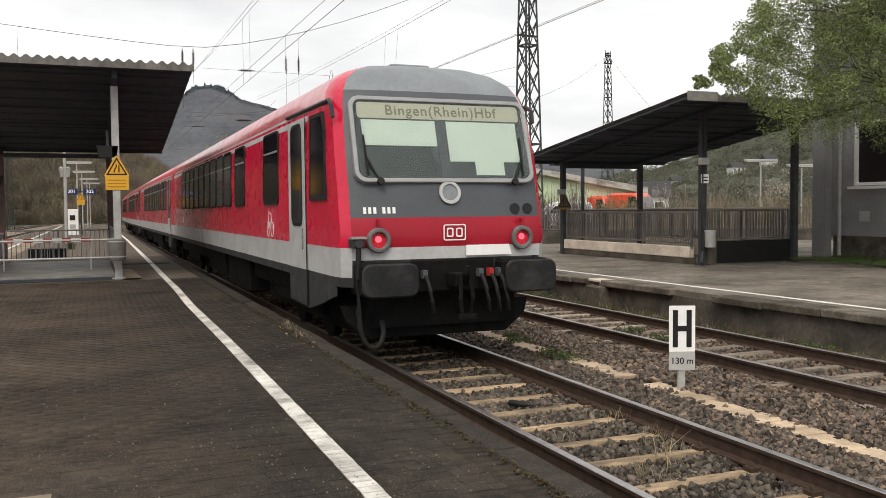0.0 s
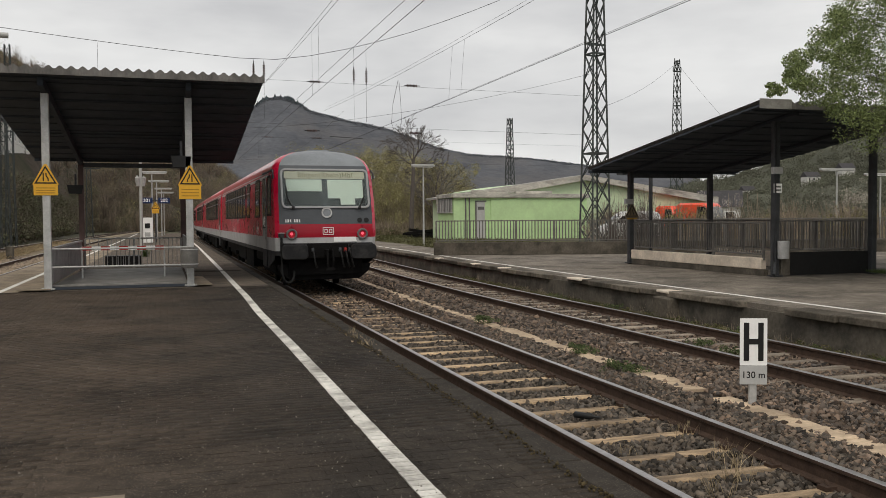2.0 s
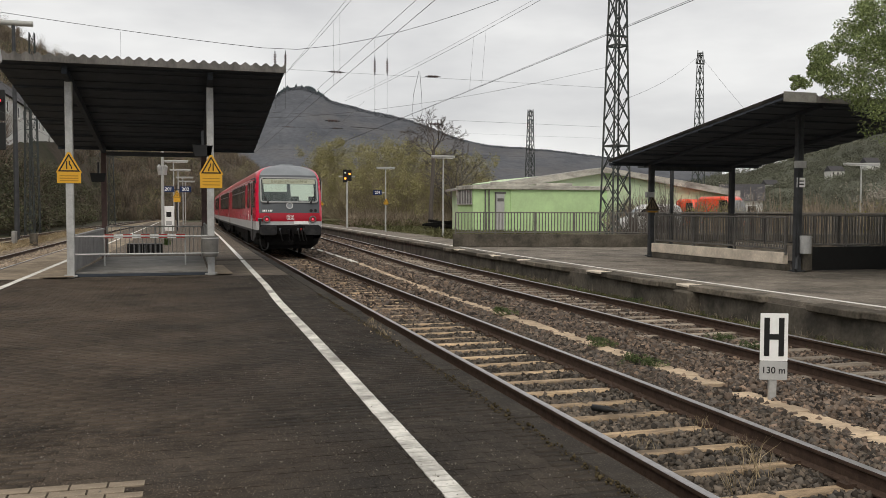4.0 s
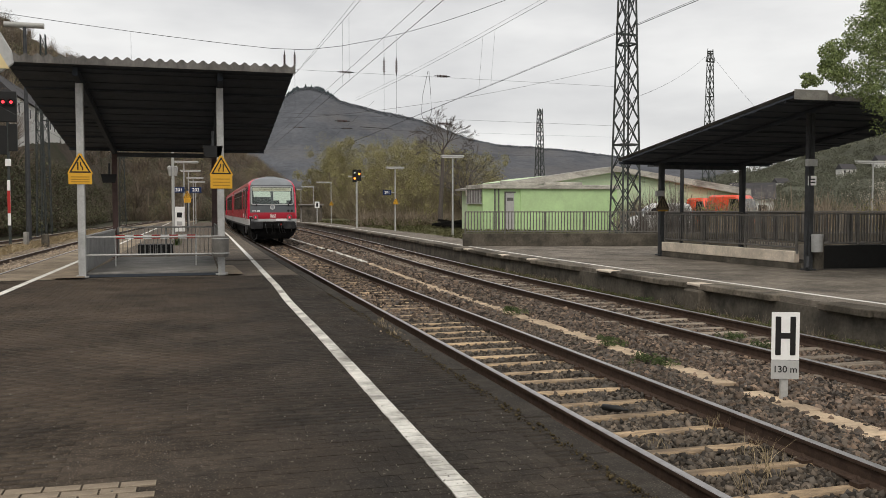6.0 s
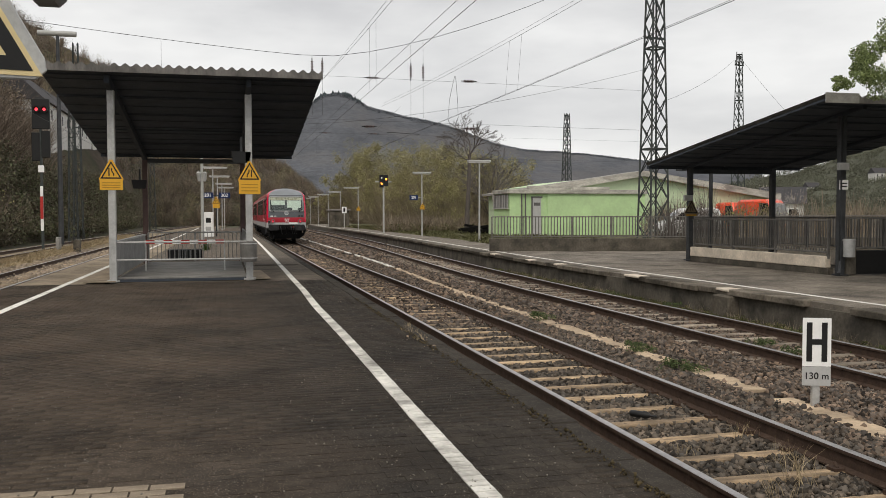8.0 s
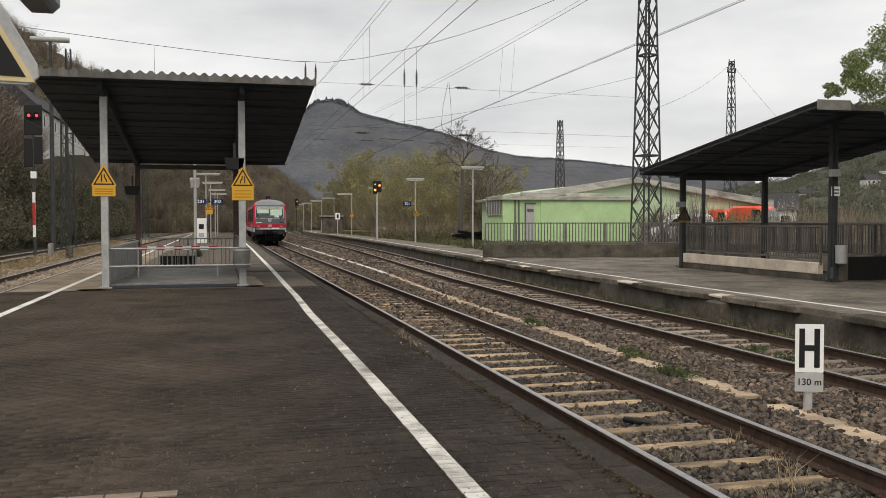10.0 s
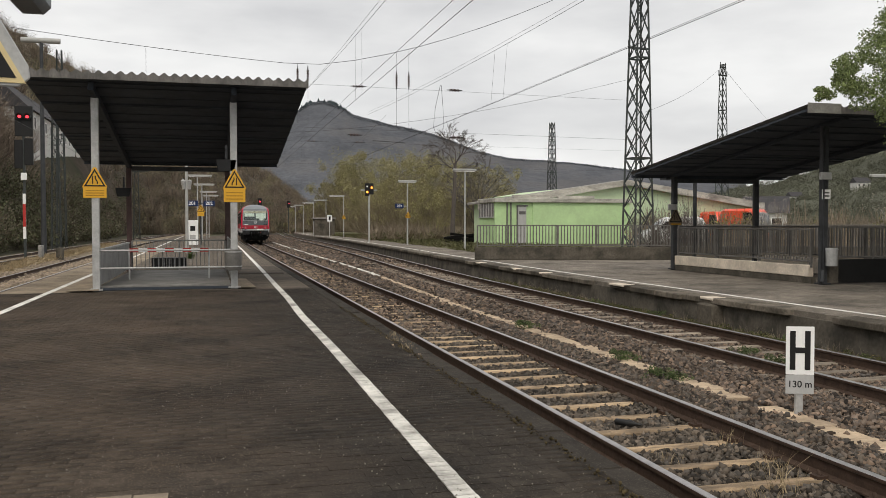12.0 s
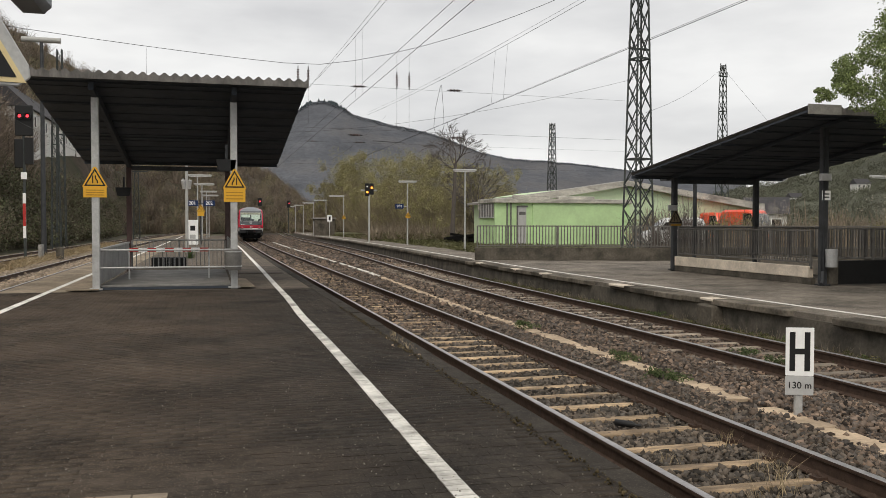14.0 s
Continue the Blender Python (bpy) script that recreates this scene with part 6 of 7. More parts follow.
part("window_sill", Shape().box(20.48, 20.66, 17.65, 19.30, 1.98, 2.06), M_WHITE, wd, "pale window sill")
part("corner_pilaster", Shape().box(20.35, 20.6, 20.0, 20.5, -0.05, 7.0), M_HOUSE, house, "grey corner pier")
part("downpipe", Shape().tube([(20.53, 19.62, 7.0), (20.53, 19.62, 0.0)], 0.06, 10), M_STEEL, house, "grey downpipe", smooth=True)
part("vent_plate", Shape().box(20.585, 20.6, 18.6, 18.95, 1.05, 1.35), M_STEEL, house)
lawn_v = tagged(part("lawn", Shape().prism([(17.0, 8.0), (20.3, 8.0), (20.3, 19.4), (18.9, 18.2), (17.6, 14.6)], (0, 0, 0.0), (1, 0, 0), (0, 1, 0), (0, 0, 0.05)), material("lawn_soil", (0.06, 0.075, 0.03), 0.95, vary=0.4, scale=3)), "patch of lawn before the station house", "lawn", kind="structure")

# ---- sign and lamp close to the camera, at the edge of the view ----
near_sign = thing("warning_sign", "pale yellow warning triangle on a grey plate", "warning sign", pose(-0.835, 3.0, 2.0, 0, 0, 10))
part("back_plate", Shape().prism([(-0.30, -0.02), (0.25, -0.02), (0.285, 0.01), (0.28, 0.05), (0.03, 0.50), (-0.03, 0.50), (-0.30, 0.05)], (0, 0.02, 0), (1, 0, 0), (0, 0, 1), (0, -0.012, 0)), M_STEEL, near_sign, "grey back plate", bevel=0.004)
M_PALEYEL = material("pale_yellow_reflective", (0.74, 0.60, 0.32), 0.5, vary=0.05, bump=0.02)
tri = [(-0.29, -0.008), (0.272, -0.008), (0.0, 0.478)]
part("yellow_face", Shape().prism(tri, (0, 0.008, 0), (1, 0, 0), (0, 0, 1), (0, -0.004, 0)), M_PALEYEL, near_sign, "pale yellow triangle")
part("black_border", Shape().ring([(x * 0.90, (z - 0.150) * 0.90 + 0.150) for x, z in tri], [(x * 0.62, (z - 0.150) * 0.62 + 0.150) for x, z in tri], (0, 0.004, 0), (1, 0, 0), (0, 0, 1), (0, -0.002, 0)), M_BLACK, near_sign, "black border")
part("bolt_symbol", Shape().prism([(-0.03, 0.10), (0.02, 0.17), (0.0, 0.18), (0.03, 0.26), (-0.02, 0.19), (0.0, 0.18)], (0, 0.004, 0), (1, 0, 0), (0, 0, 1), (0, -0.002, 0)), M_BLACK, near_sign)
part("post", Shape().tube([(-0.1, 0.06, -2.0), (-0.1, 0.06, 0.9)], 0.04, 12), M_STEEL, near_sign, "grey sign post", smooth=True)
display = thing("display_box", "grey box hung above the platform", "box", pose(-0.615, 3.2, 2.295))
part("case", Shape().box(-0.055, 0.065, -0.05, 0.25, 0.0, 0.20), M_TRAIN_CAP, display, "grey case with rounded edges", bevel=0.025, smooth=True)
part("hanger", Shape().tube([(0, 0.1, 0.18), (-0.36, -0.12, 0.55)], 0.02, 8), M_STEEL, display)


# heap of old sleepers beyond the far platform
heap = thing("sleeper_stack", "untidy stack of old black sleepers on the verge", "sleeper stack", pose(20.2, 70, -0.16))
for i, (dx, dz, tilt, turn) in enumerate(((-0.2, 0.0, 0, 4), (0.3, 0.0, 0, -6), (0.0, 0.0, 2, 12), (-0.3, 0.22, 3, -8), (0.5, 0.22, -4, 5), (0.1, 0.24, 5, 16), (-0.1, 0.46, -6, -4), (0.2, 0.48, 8, 8))):
    ob = part("old_sleeper", Shape().box(-1.3, 1.3, -0.13, 0.13, 0.0, 0.2), M_UNDERFRAME, heap, bevel=0.02)
    ob.matrix_world = pose(20.2 + dx, 69.6 + 0.28 * (i % 3), -0.17 + dz, 0, tilt, turn)
# ---- hills ----
def table(az, rows):
    return np.interp(az, [r[0] for r in rows], [r[1] for r in rows])


def hill(name, rows, az0, az1, near, far, base, n_az, n_r, rough, mat, label, power=1.15, soft=1.0):
    """A wooded slope seen from the station: between the distances near(az) and far(az) it rises to the given skyline angles. Returns its surface."""
    az = np.linspace(az0, az1, n_az)

    def surface(a, k):
        r0, r1 = near(a), far(a)
        r = r0 + (r1 - r0) * k
        x, y = r * math.sin(radians(a)), r * math.cos(radians(a))
        top = 1.55 + r1 * math.tan(radians(float(table(a, rows))))
        u, w = x / (rough * soft), y / (rough * soft)
        n = noise.fractal((u / 14, w / 14, 3.1), 0.9, 2.0, 4 if soft == 1 else 2) * rough * 1.1 + noise.noise((u * 0.9, w * 0.9, 7.7)) * rough * 0.4
        return x, y, base + (top - base) * k ** power + n * min(1.0, k * 4)

    v = [surface(a, k) for k in np.linspace(0, 1, n_r) for a in az]
    v += [(far(a) * 1.15 * math.sin(radians(a)), far(a) * 1.15 * math.cos(radians(a)), base) for a in az]
    f = [(j * n_az + i, j * n_az + i + 1, (j + 1) * n_az + i + 1, (j + 1) * n_az + i) for j in range(n_r) for i in range(n_az - 1)]
    tagged(new(name, fast_mesh(name, v, f, mat, True)), label, "hill", kind="structure")
    return surface


# Blue-grey base colour stands in for air haze over the far forest.
M_HILL = material("hazy_bare_forest", (0.112, 0.117, 0.130), 1.0, vary=0.22, scale=0.012, bump=0.5, bump_scale=0.05, depth=6.0, stain=0.6, stain_colour=(0.135, 0.125, 0.118), stain_scale=0.006, stretch=(1, 1, 2.5), spec=0.0)
M_SLOPE = material("brown_wooded_slope", (0.085, 0.068, 0.052), 1.0, vary=0.5, scale=0.18, bump=0.8, bump_scale=1.2, stain=0.7, stain_colour=(0.038, 0.048, 0.022), stain_scale=0.05, spec=0.1)
SKYLINE = [(-14, 5.0), (0, 5.6), (4.5, 6.45), (6.1, 7.6), (7.0, 7.8), (7.7, 7.65), (9.0, 6.9), (11.8, 6.2), (14.3, 5.65), (17.3, 4.55), (19.1, 4.2), (22.8, 3.9), (26.4, 3.4), (32, 2.6), (36, 2.45), (39, 3.6), (42, 4.7), (48, 6.0), (60, 6.5)]
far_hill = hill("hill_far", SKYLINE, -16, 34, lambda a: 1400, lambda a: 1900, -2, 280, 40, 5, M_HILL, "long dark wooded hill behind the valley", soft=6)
M_HILL2 = material("green_brown_hillside", (0.105, 0.108, 0.086), 1.0, vary=0.25, scale=0.03, bump=0.6, bump_scale=0.15, depth=3.0, stain=0.5, stain_colour=(0.13, 0.135, 0.10), stain_scale=0.012, spec=0.0)
right_hill = hill("hill_right", [(27, 0.2), (33, 1.6), (36, 2.4), (39, 3.6), (42, 4.7), (48, 6.0), (60, 6.5)], 27, 62, lambda a: 420, lambda a: 700, -2, 120, 24, 5, M_HILL2, "green-brown hillside with scattered houses")


def bank_foot(a):
    return min(190.0, 16.0 / math.sin(radians(max(-a, 0.5)))) + max(0.0, a) * 4


LEFT = [(-60, 24), (-30, 17), (-14, 12.6), (-11.9, 11.5), (-10.1, 10.4), (-8.0, 9.2), (-5.7, 8.3), (-2, 6.2), (1.5, 4.2), (3.5, 2.9), (4.5, 2.2), (6.0, 1.0), (7.5, 0.4), (9.5, 0.0)]
left_slope = hill("hill_left", LEFT, -60, 9.5, bank_foot, lambda a: bank_foot(a) + 190, -0.9, 170, 34, 2.2, M_SLOPE, "steep brown wooded slope beside the line", 0.85)


# ---- trees and bushes ----
def leaves(centres, radii, per, size, squash=0.8, lean=None):
    """Small leaf quads scattered through round clumps."""
    c = np.repeat(np.asarray(centres), per, 0)
    rad = np.repeat(np.asarray(radii), per)[:, None]
    n = len(c)
    d = rng.normal(0, 1, (n, 3))
    d /= np.linalg.norm(d, axis=1)[:, None]
    p = c + d * rad * rng.uniform(0.15, 1.0, (n, 1)) ** 0.5 * np.array([1, 1, squash])
    u = rng.normal(0, 1, (n, 3))
    u /= np.linalg.norm(u, axis=1)[:, None]
    w = np.cross(u, rng.normal(0, 1, (n, 3)))
    w /= np.linalg.norm(w, axis=1)[:, None] + 1e-9
    s = size * rng.uniform(0.6, 1.4, (n, 1))
    v = np.stack([p - u * s, p + w * s * 0.45, p + u * s, p - w * s * 0.45], 1).reshape(-1, 3)
    return v, np.arange(len(v)).reshape(-1, 4)


def limbs(start, direction, length, radius, depth, spread, shape, tips, fork=3, droop=0.0, least=0.0):
    """Branches that fork; gathers tubes in shape and the ends in tips."""
    p, d = Vector(start), Vector(direction).normalized()
    pts, rad = [p.copy()], [max(least, radius)]
    for i in range(3):
        d = (d + Vector(rng.normal(0, 0.13, 3)) + Vector((0, 0, -droop * 0.1))).normalized()
        p = p + d * length / 3
        pts.append(p.copy())
        rad.append(max(least, radius * (1 - 0.15 * (i + 1))))
    shape.tube(pts, rad, 6 if depth > 2 else 4 if depth > 0 else 3)
    if depth == 0:
        tips.append(p)
        return
    for i in range(fork):
        a = rng.uniform(0, 6.283)
        side = d.orthogonal().normalized()
        side.rotate(Matrix.Rotation(a, 3, d))
        nd = (d + side * rng.uniform(0.5, 1.0) * spread).normalized()
        at_p = pts[-1] if i < 2 else pts[2]
        limbs(at_p, nd, length * rng.uniform(0.62, 0.85), radius * 0.58, depth - 1, spread, shape, tips, fork, droop, least)


M_BARK = material("grey_brown_bark", (0.075, 0.062, 0.052), 0.95, vary=0.3, scale=6, bump=0.5, bump_scale=30)
M_TWIG = material("bare_twigs", (0.105, 0.090, 0.080), 0.95, vary=0.2, bump=0.0)
M_LEAF = material("spring_leaf", (0.175, 0.220, 0.078), 0.6, vary=0.2, scale=0.6, bump=0.0, island=0.45)
M_SCRUB = material("dark_bare_scrub", (0.185, 0.148, 0.115), 0.95, vary=0.35, scale=0.15, bump=0.0, island=0.5)
M_IVY = material("dark_undergrowth_leaf", (0.098, 0.112, 0.055), 0.8, vary=0.45, scale=0.25, bump=0.0, island=0.5, second=(0.125, 0.100, 0.072))
M_BRUSH = material("brown_brushwood", (0.26, 0.212, 0.158), 0.95, vary=0.3, scale=0.4, bump=0.0, island=0.4)
M_BUD = material("olive_willow_buds", (0.29, 0.265, 0.13), 0.9, vary=0.3, scale=0.3, bump=0.0, island=0.35, spec=0.1)
M_WILLOW = material("olive_willow_twigs", (0.25, 0.21, 0.145), 0.9, vary=0.3, scale=0.3, bump=0.0, island=0.4)

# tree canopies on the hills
# The far canopy carries the same haze in its colour.
M_CANOPY = material("hazy_bare_canopy", (0.15, 0.158, 0.176), 1.0, vary=0.2, scale=0.01, bump=0.0, island=0.10, spec=0.0)
M_CANOPY2 = material("hillside_canopy", (0.135, 0.138, 0.104), 1.0, vary=0.4, scale=0.02, bump=0.0, island=0.15, spec=0.0)
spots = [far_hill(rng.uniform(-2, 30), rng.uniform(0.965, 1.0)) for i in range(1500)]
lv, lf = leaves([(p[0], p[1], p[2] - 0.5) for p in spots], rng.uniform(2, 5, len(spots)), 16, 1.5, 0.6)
tagged(new("forest", fast_mesh("forest", lv, lf, M_CANOPY)), "bare forest covering the far hill, greyed by haze in its colour", "forest", kind="stuff")
spots = [right_hill(rng.uniform(28, 52), rng.uniform(0.0, 1.0)) for i in range(2600)]
lv, lf = leaves([(p[0], p[1], p[2] + 1.5) for p in spots], rng.uniform(2.5, 6.0, len(spots)), 100, 0.42, 0.6)
tagged(new("forest", fast_mesh("forest", lv, lf, M_CANOPY2)), "green-brown trees covering the near hillside", "forest", kind="stuff")

# conifers round the summit
spots = [far_hill(rng.choice([rng.normal(6.2, 0.5), rng.normal(7.7, 0.35)]), rng.uniform(0.985, 1.0)) for i in range(70)]
cone_v, cone_f = [], []
for p in spots:
    h, r = rng.uniform(5, 10), rng.uniform(3.0, 6.0)
    for lvl in range(4):
        z0, k = p[2] - 3 + h * lvl * 0.23, r * (1 - lvl * 0.22)
        n0 = len(cone_v)
        cone_v += [(p[0] + k * math.cos(a), p[1] + k * math.sin(a), z0) for a in np.arange(6) * 1.0472 + lvl] + [(p[0], p[1], z0 + h * 0.42)]
        cone_f += [(n0 + i, n0 + (i + 1) % 6, n0 + 6) for i in range(6)]
# Bluish green: haze is put into the conifers' colour too.
tagged(new("conifers", fast_mesh("conifers", cone_v, cone_f, material("hazy_dark_conifer", (0.060, 0.074, 0.080), 1.0, vary=0.2, scale=0.1, bump=0, spec=0.0))), "dark conifers on the hill top", "forest", kind="stuff")

# leafy tree in front of the far shelter
tree = thing("leafy_tree", "tree in fresh green leaf reaching over the shelter", "tree")
sh, ends = Shape(), []
sh.tube([(19.6, 14.6, -0.1), (19.5, 14.6, 1.6), (19.3, 14.7, 3.2)], [0.24, 0.19, 0.16], 12)
part("trunk", sh, M_BARK, tree, "grey-brown trunk", smooth=True)
for d in ((-0.45, 0.3, 1.0), (0.4, 0.2, 1.0), (-0.8, 0.1, 1.0), (0.2, -0.5, 0.9), (-0.5, 0.0, 0.9), (-0.7, 0.25, 0.9), (-0.25, 0.1, 1.2), (-1.5, 0.2, 1.1), (-1.2, -0.1, 1.3)):
    sh = Shape()
    limbs((19.3, 14.7, 3.0 + rng.uniform(-0.3, 0.2)), d, 2.2, 0.05, 4, 0.6, sh, ends, 3)
    part("limb", sh, M_BARK, tree, "forked limb", smooth=True)
clumps, puff = [], []
for i in range(820):
    u = rng.uniform(0, 1) ** 0.62
    x, y = 11.9 + 7.7 * u, rng.uniform(13.8, 17.0)
    top = 4.5 + 0.55 * (x - 11.9) if x < 13.0 else min(8.9, 5.1 + 1.1 * (x - 13.0))
    low_z = 4.12 - 0.12 * (x - 11.9) - (0.9 * rng.uniform(0, 1) if x > 13.7 else 0.0)
    z = rng.uniform(low_z, top)
    if x < 12.8 and rng.uniform(0, 1) < 0.25:
        continue
    clumps.append((x * y / 15.5, y, 1.55 + (z - 1.55) * y / 15.5))
    puff.append(0.10 + 0.09 * (x - 11.9) * rng.uniform(0.4, 1.2) if x < 14.0 else rng.uniform(0.18, 0.5))
lv, lf = leaves(clumps, puff, 190, 0.027, 0.75)
crown = new("crown", fast_mesh("crown", lv, lf, M_LEAF))
crown.parent = tree
tagged(crown, "loose crown of small fresh green leaves")

# tall bare tree and a smaller one beyond the far platform
tr = thing("bare_tree", "tall bare tree with fine dark twigs", "tree")
sh, ends = Shape(), []
sh.tube([(20.8, 75, -0.9), (20.85, 75, 2), (21.0, 75, 4.6), (21.05, 75, 6.8)], [0.26, 0.2, 0.17, 0.13], 8)
part("trunk", sh, M_TWIG, tr, "straight dark trunk")
for d, z, ln_ in (((0, 0, 1), 6.7, 1.55), ((0.5, 0.1, 1), 6.7, 1.35), ((-0.55, 0.1, 1), 6.4, 1.40), ((0.9, 0, 0.5), 4.4, 1.0), ((-0.7, 0, 0.55), 5.2, 0.4), ((0.2, -0.5, 1), 6.6, 1.4), ((0.9, 0.2, 0.6), 6.0, 1.2), ((-0.9, 0.1, 0.5), 6.2, 1.0)):
    sh = Shape()
    limbs((21.05, 75, z), d, 0.86 * ln_, 0.065, 5, 0.62, sh, ends, 3, 0.0, 0.009)
    part("limb", sh, M_TWIG, tr, "bare forked limb with fine twigs")
for x, y, h, r, dp, lab in ((27.0, 84, 2.9, 0.15, 5, "smaller bare tree with upright twigs"), (24.2, 79, 2.5, 0.12, 5, "smaller bare tree with upright twigs")):
    tr = thing("bare_tree", lab, "tree")
    sh, ends = Shape(), []
    limbs((x, y, -0.8), (-0.02, 0, 1), h, r, dp, 0.42, sh, ends, 3, 0.0, 0.013)
    part("trunk", sh, M_TWIG, tr, "dark forked trunk with its twigs")


def brush(name, centres, count, height, reach, mat, label, category="bushes", width=0.03, kind="", bow=0.35):
    """Upright bowed twigs, many from each centre."""
    c = np.repeat(np.asarray(centres, float), count, 0)
    n = len(c)
    a = rng.uniform(0, 6.283, n)
    out = np.stack([np.cos(a), np.sin(a)], 1) * rng.uniform(0, 1, (n, 1))
    h = height * rng.uniform(0.35, 1.0, n) * (1 - 0.35 * np.linalg.norm(out, axis=1))
    base = c.copy()
    base[:, :2] += out * reach * 0.45
    mid = base + np.concatenate([out * reach * 0.4, h[:, None] * 0.55], 1) + rng.normal(0, 0.08, (n, 3)) * reach
    tip = base + np.concatenate([out * reach * (0.6 + bow), h[:, None]], 1) + rng.normal(0, 0.15, (n, 3)) * reach
    sd = np.stack([np.cos(a + 1.57), np.sin(a + 1.57), np.zeros(n)], 1) * width
    sx = np.stack([np.ones(n), np.zeros(n), np.zeros(n)], 1) * width
    v = np.stack([base - sx, base + sx, mid + sx * 0.8, mid - sx * 0.8, tip + sd * 0.3, tip - sd * 0.3], 1).reshape(-1, 3)
    f = np.array([[0, 1, 2, 3], [3, 2, 4, 5]])[None] + (np.arange(n) * 6)[:, None, None]
    ob = new(name, fast_mesh(name, v, f.reshape(-1, 4), mat))
    return tagged(ob, label, category, kind=kind)


# willow thicket behind the far platform
for az, y, h in ((6.8, 205, 6.0), (7.6, 195, 9.5), (8.5, 190, 13.5), (9.3, 180, 14.5), (10.2, 150, 9.0), (11.3, 130, 10.4), (12.3, 118, 10), (13.4, 112, 10), (14.6, 108, 9.2), (15.8, 104, 8.6), (17.0, 104, 8), (18.5, 100, 7.5), (9.8, 165, 8), (11.8, 122, 6.5), (14.0, 100, 6)):
    x, h = y * math.tan(radians(az)), 1.18 * h
    wt = thing("willow_tree", "budding yellow-brown willow beyond the platform", "tree", group="willows")
    twigs = brush("twig_crown", [(x, y, -1.0)], 600, h, 0.033 * y, M_WILLOW, "fine upright yellow-brown twigs", "", 0.00016 * y, "", 0.4)
    twigs.parent = wt
    c = [(x + rng.normal(0, 0.012) * y * 1.1, y + rng.normal(0, 1.5), -1 + h * (0.22 + 0.74 * rng.uniform(0, 1) ** 0.8)) for i in range(80)]
    lv, lf = leaves(c, rng.uniform(0.04, 0.12, 80) * h, 130, 0.00075 * y, 1.1)
    buds = new("crown", fast_mesh("crown", lv, lf, M_BUD))
    buds.parent = wt
    tagged(buds, "hazy crown of olive buds")
low = []
for i in range(60):
    az, y = rng.uniform(10.4, 18.5), rng.uniform(82, 110)
    low.append((y * math.tan(radians(az)), y, -0.9))
for i in range(26):
    az, y = rng.uniform(5.0, 10.0), rng.uniform(178, 200)
    low.append((y * math.tan(radians(az)), y, -0.9))
brush("brushwood", low, 160, 2.4, 1.6, M_BRUSH, "brown brushwood behind the far platform", "bushes", 0.035, "stuff", 0.5)
lv, lf = leaves([(p[0], p[1], 0.0) for p in low], [1.2] * len(low), 150, 0.13, 0.5)
tagged(new("hedge", fast_mesh("hedge", lv, lf, M_VERGE)), "dull low undergrowth behind the far platform", "bushes", kind="stuff")
# bushes right of the green building, behind the fences
right = [(rng.uniform(30, 58), rng.uniform(42, 60), -0.7) for i in range(34)]
brush("brushwood", right, 150, 3.6, 1.7, M_BRUSH, "brown bare bushes behind the fence", "bushes", 0.03, "stuff", 0.5)
lv, lf = leaves([(p[0], p[1], 0.9) for p in right[::2]], [1.7] * 17, 420, 0.07, 0.8)
tagged(new("hedge", fast_mesh("hedge", lv, lf, material("bright_bush_leaf", (0.21, 0.20, 0.055), 0.7, vary=0.3, bump=0, island=0.4))), "yellow-green bushes behind the fence", "bushes", kind="stuff")
brush("shrub", [(21.4, 37.5, -0.2), (22.6, 38.2, -0.2), (20.2, 37.0, -0.2), (23.6, 39, -0.2)], 110, 3.2, 1.3, M_TWIG, "bare shrub behind the fence", "bushes", 0.014)
M_BLOSSOM = material("pale_blossom", (0.62, 0.56, 0.48), 0.8, vary=0.2, bump=0, island=0.3)
for x, y, z, r in ((28.0, 48, 2.4, 1.3), (34.0, 48, 2.0, 1.1), (43.5, 48, 2.3, 1.5), (46.5, 50, 2.6, 1.2)):
    bush = thing("flowering_shrub", "leafless shrub covered in pale blossom behind the fence", "bush", group="flowering shrubs")
    tw = brush("twig_crown", [(x, y, -0.7)], 220, z + r + 0.4, 1.9 * r, M_TWIG, "thin dark twigs", "", 0.014, "", 0.5)
    tw.parent = bush
    lv, lf = leaves([(x + rng.normal(0, r * 0.6), y + rng.normal(0, r * 0.5), z + rng.normal(0, r * 0.45)) for i in range(34)], [0.34] * 34, 34, 0.032, 0.8)
    bl = new("blossom", fast_mesh("blossom", lv, lf, M_BLOSSOM))
    bl.parent = bush
    tagged(bl, "pale blossom")
front = [(rng.uniform(29.5, 37), rng.uniform(42, 47), -0.6) for i in range(22)]
brush("brushwood", front, 90, 2.3, 1.2, M_BRUSH, "low brown bushes behind the railings", "bushes", 0.016, "stuff", 0.5)
# undergrowth and bare wood on the slope left of the tracks
bank, reach, wood, pale = [], [], [], []
for i in range(1500):
    a = -30 + 36 * rng.uniform(0, 1)
    k = rng.uniform(0.0, 1.0) ** 1.6
    p = left_slope(a, k)
    d = math.hypot(p[0], p[1])
    if -10.9 < a < -6.5 and 0.07 < k < 0.30:
        continue
    if rng.uniform(0, 1) < 0.85 - 0.9 * k:
        bank.append((p[0], p[1], p[2] + 0.5))
        reach.append(rng.uniform(0.9, 2.0) * (0.8 + d / 160))
    elif rng.uniform(0, 1) < 0.7:
        wood.append((p[0], p[1], p[2] - 0.3))
    else:
        pale.append((p[0], p[1], p[2] - 0.3))
for i in range(36):
    p = left_slope(rng.uniform(-15, -10.7), rng.uniform(0.06, 0.15))
    wood.append((p[0], p[1], p[2] + 0.6))
for i in range(420):
    p = left_slope(rng.uniform(-4, 8.5), rng.uniform(0, 1) ** 1.3)
    (wood if i % 3 else pale).append((p[0], p[1], p[2] - 0.3))
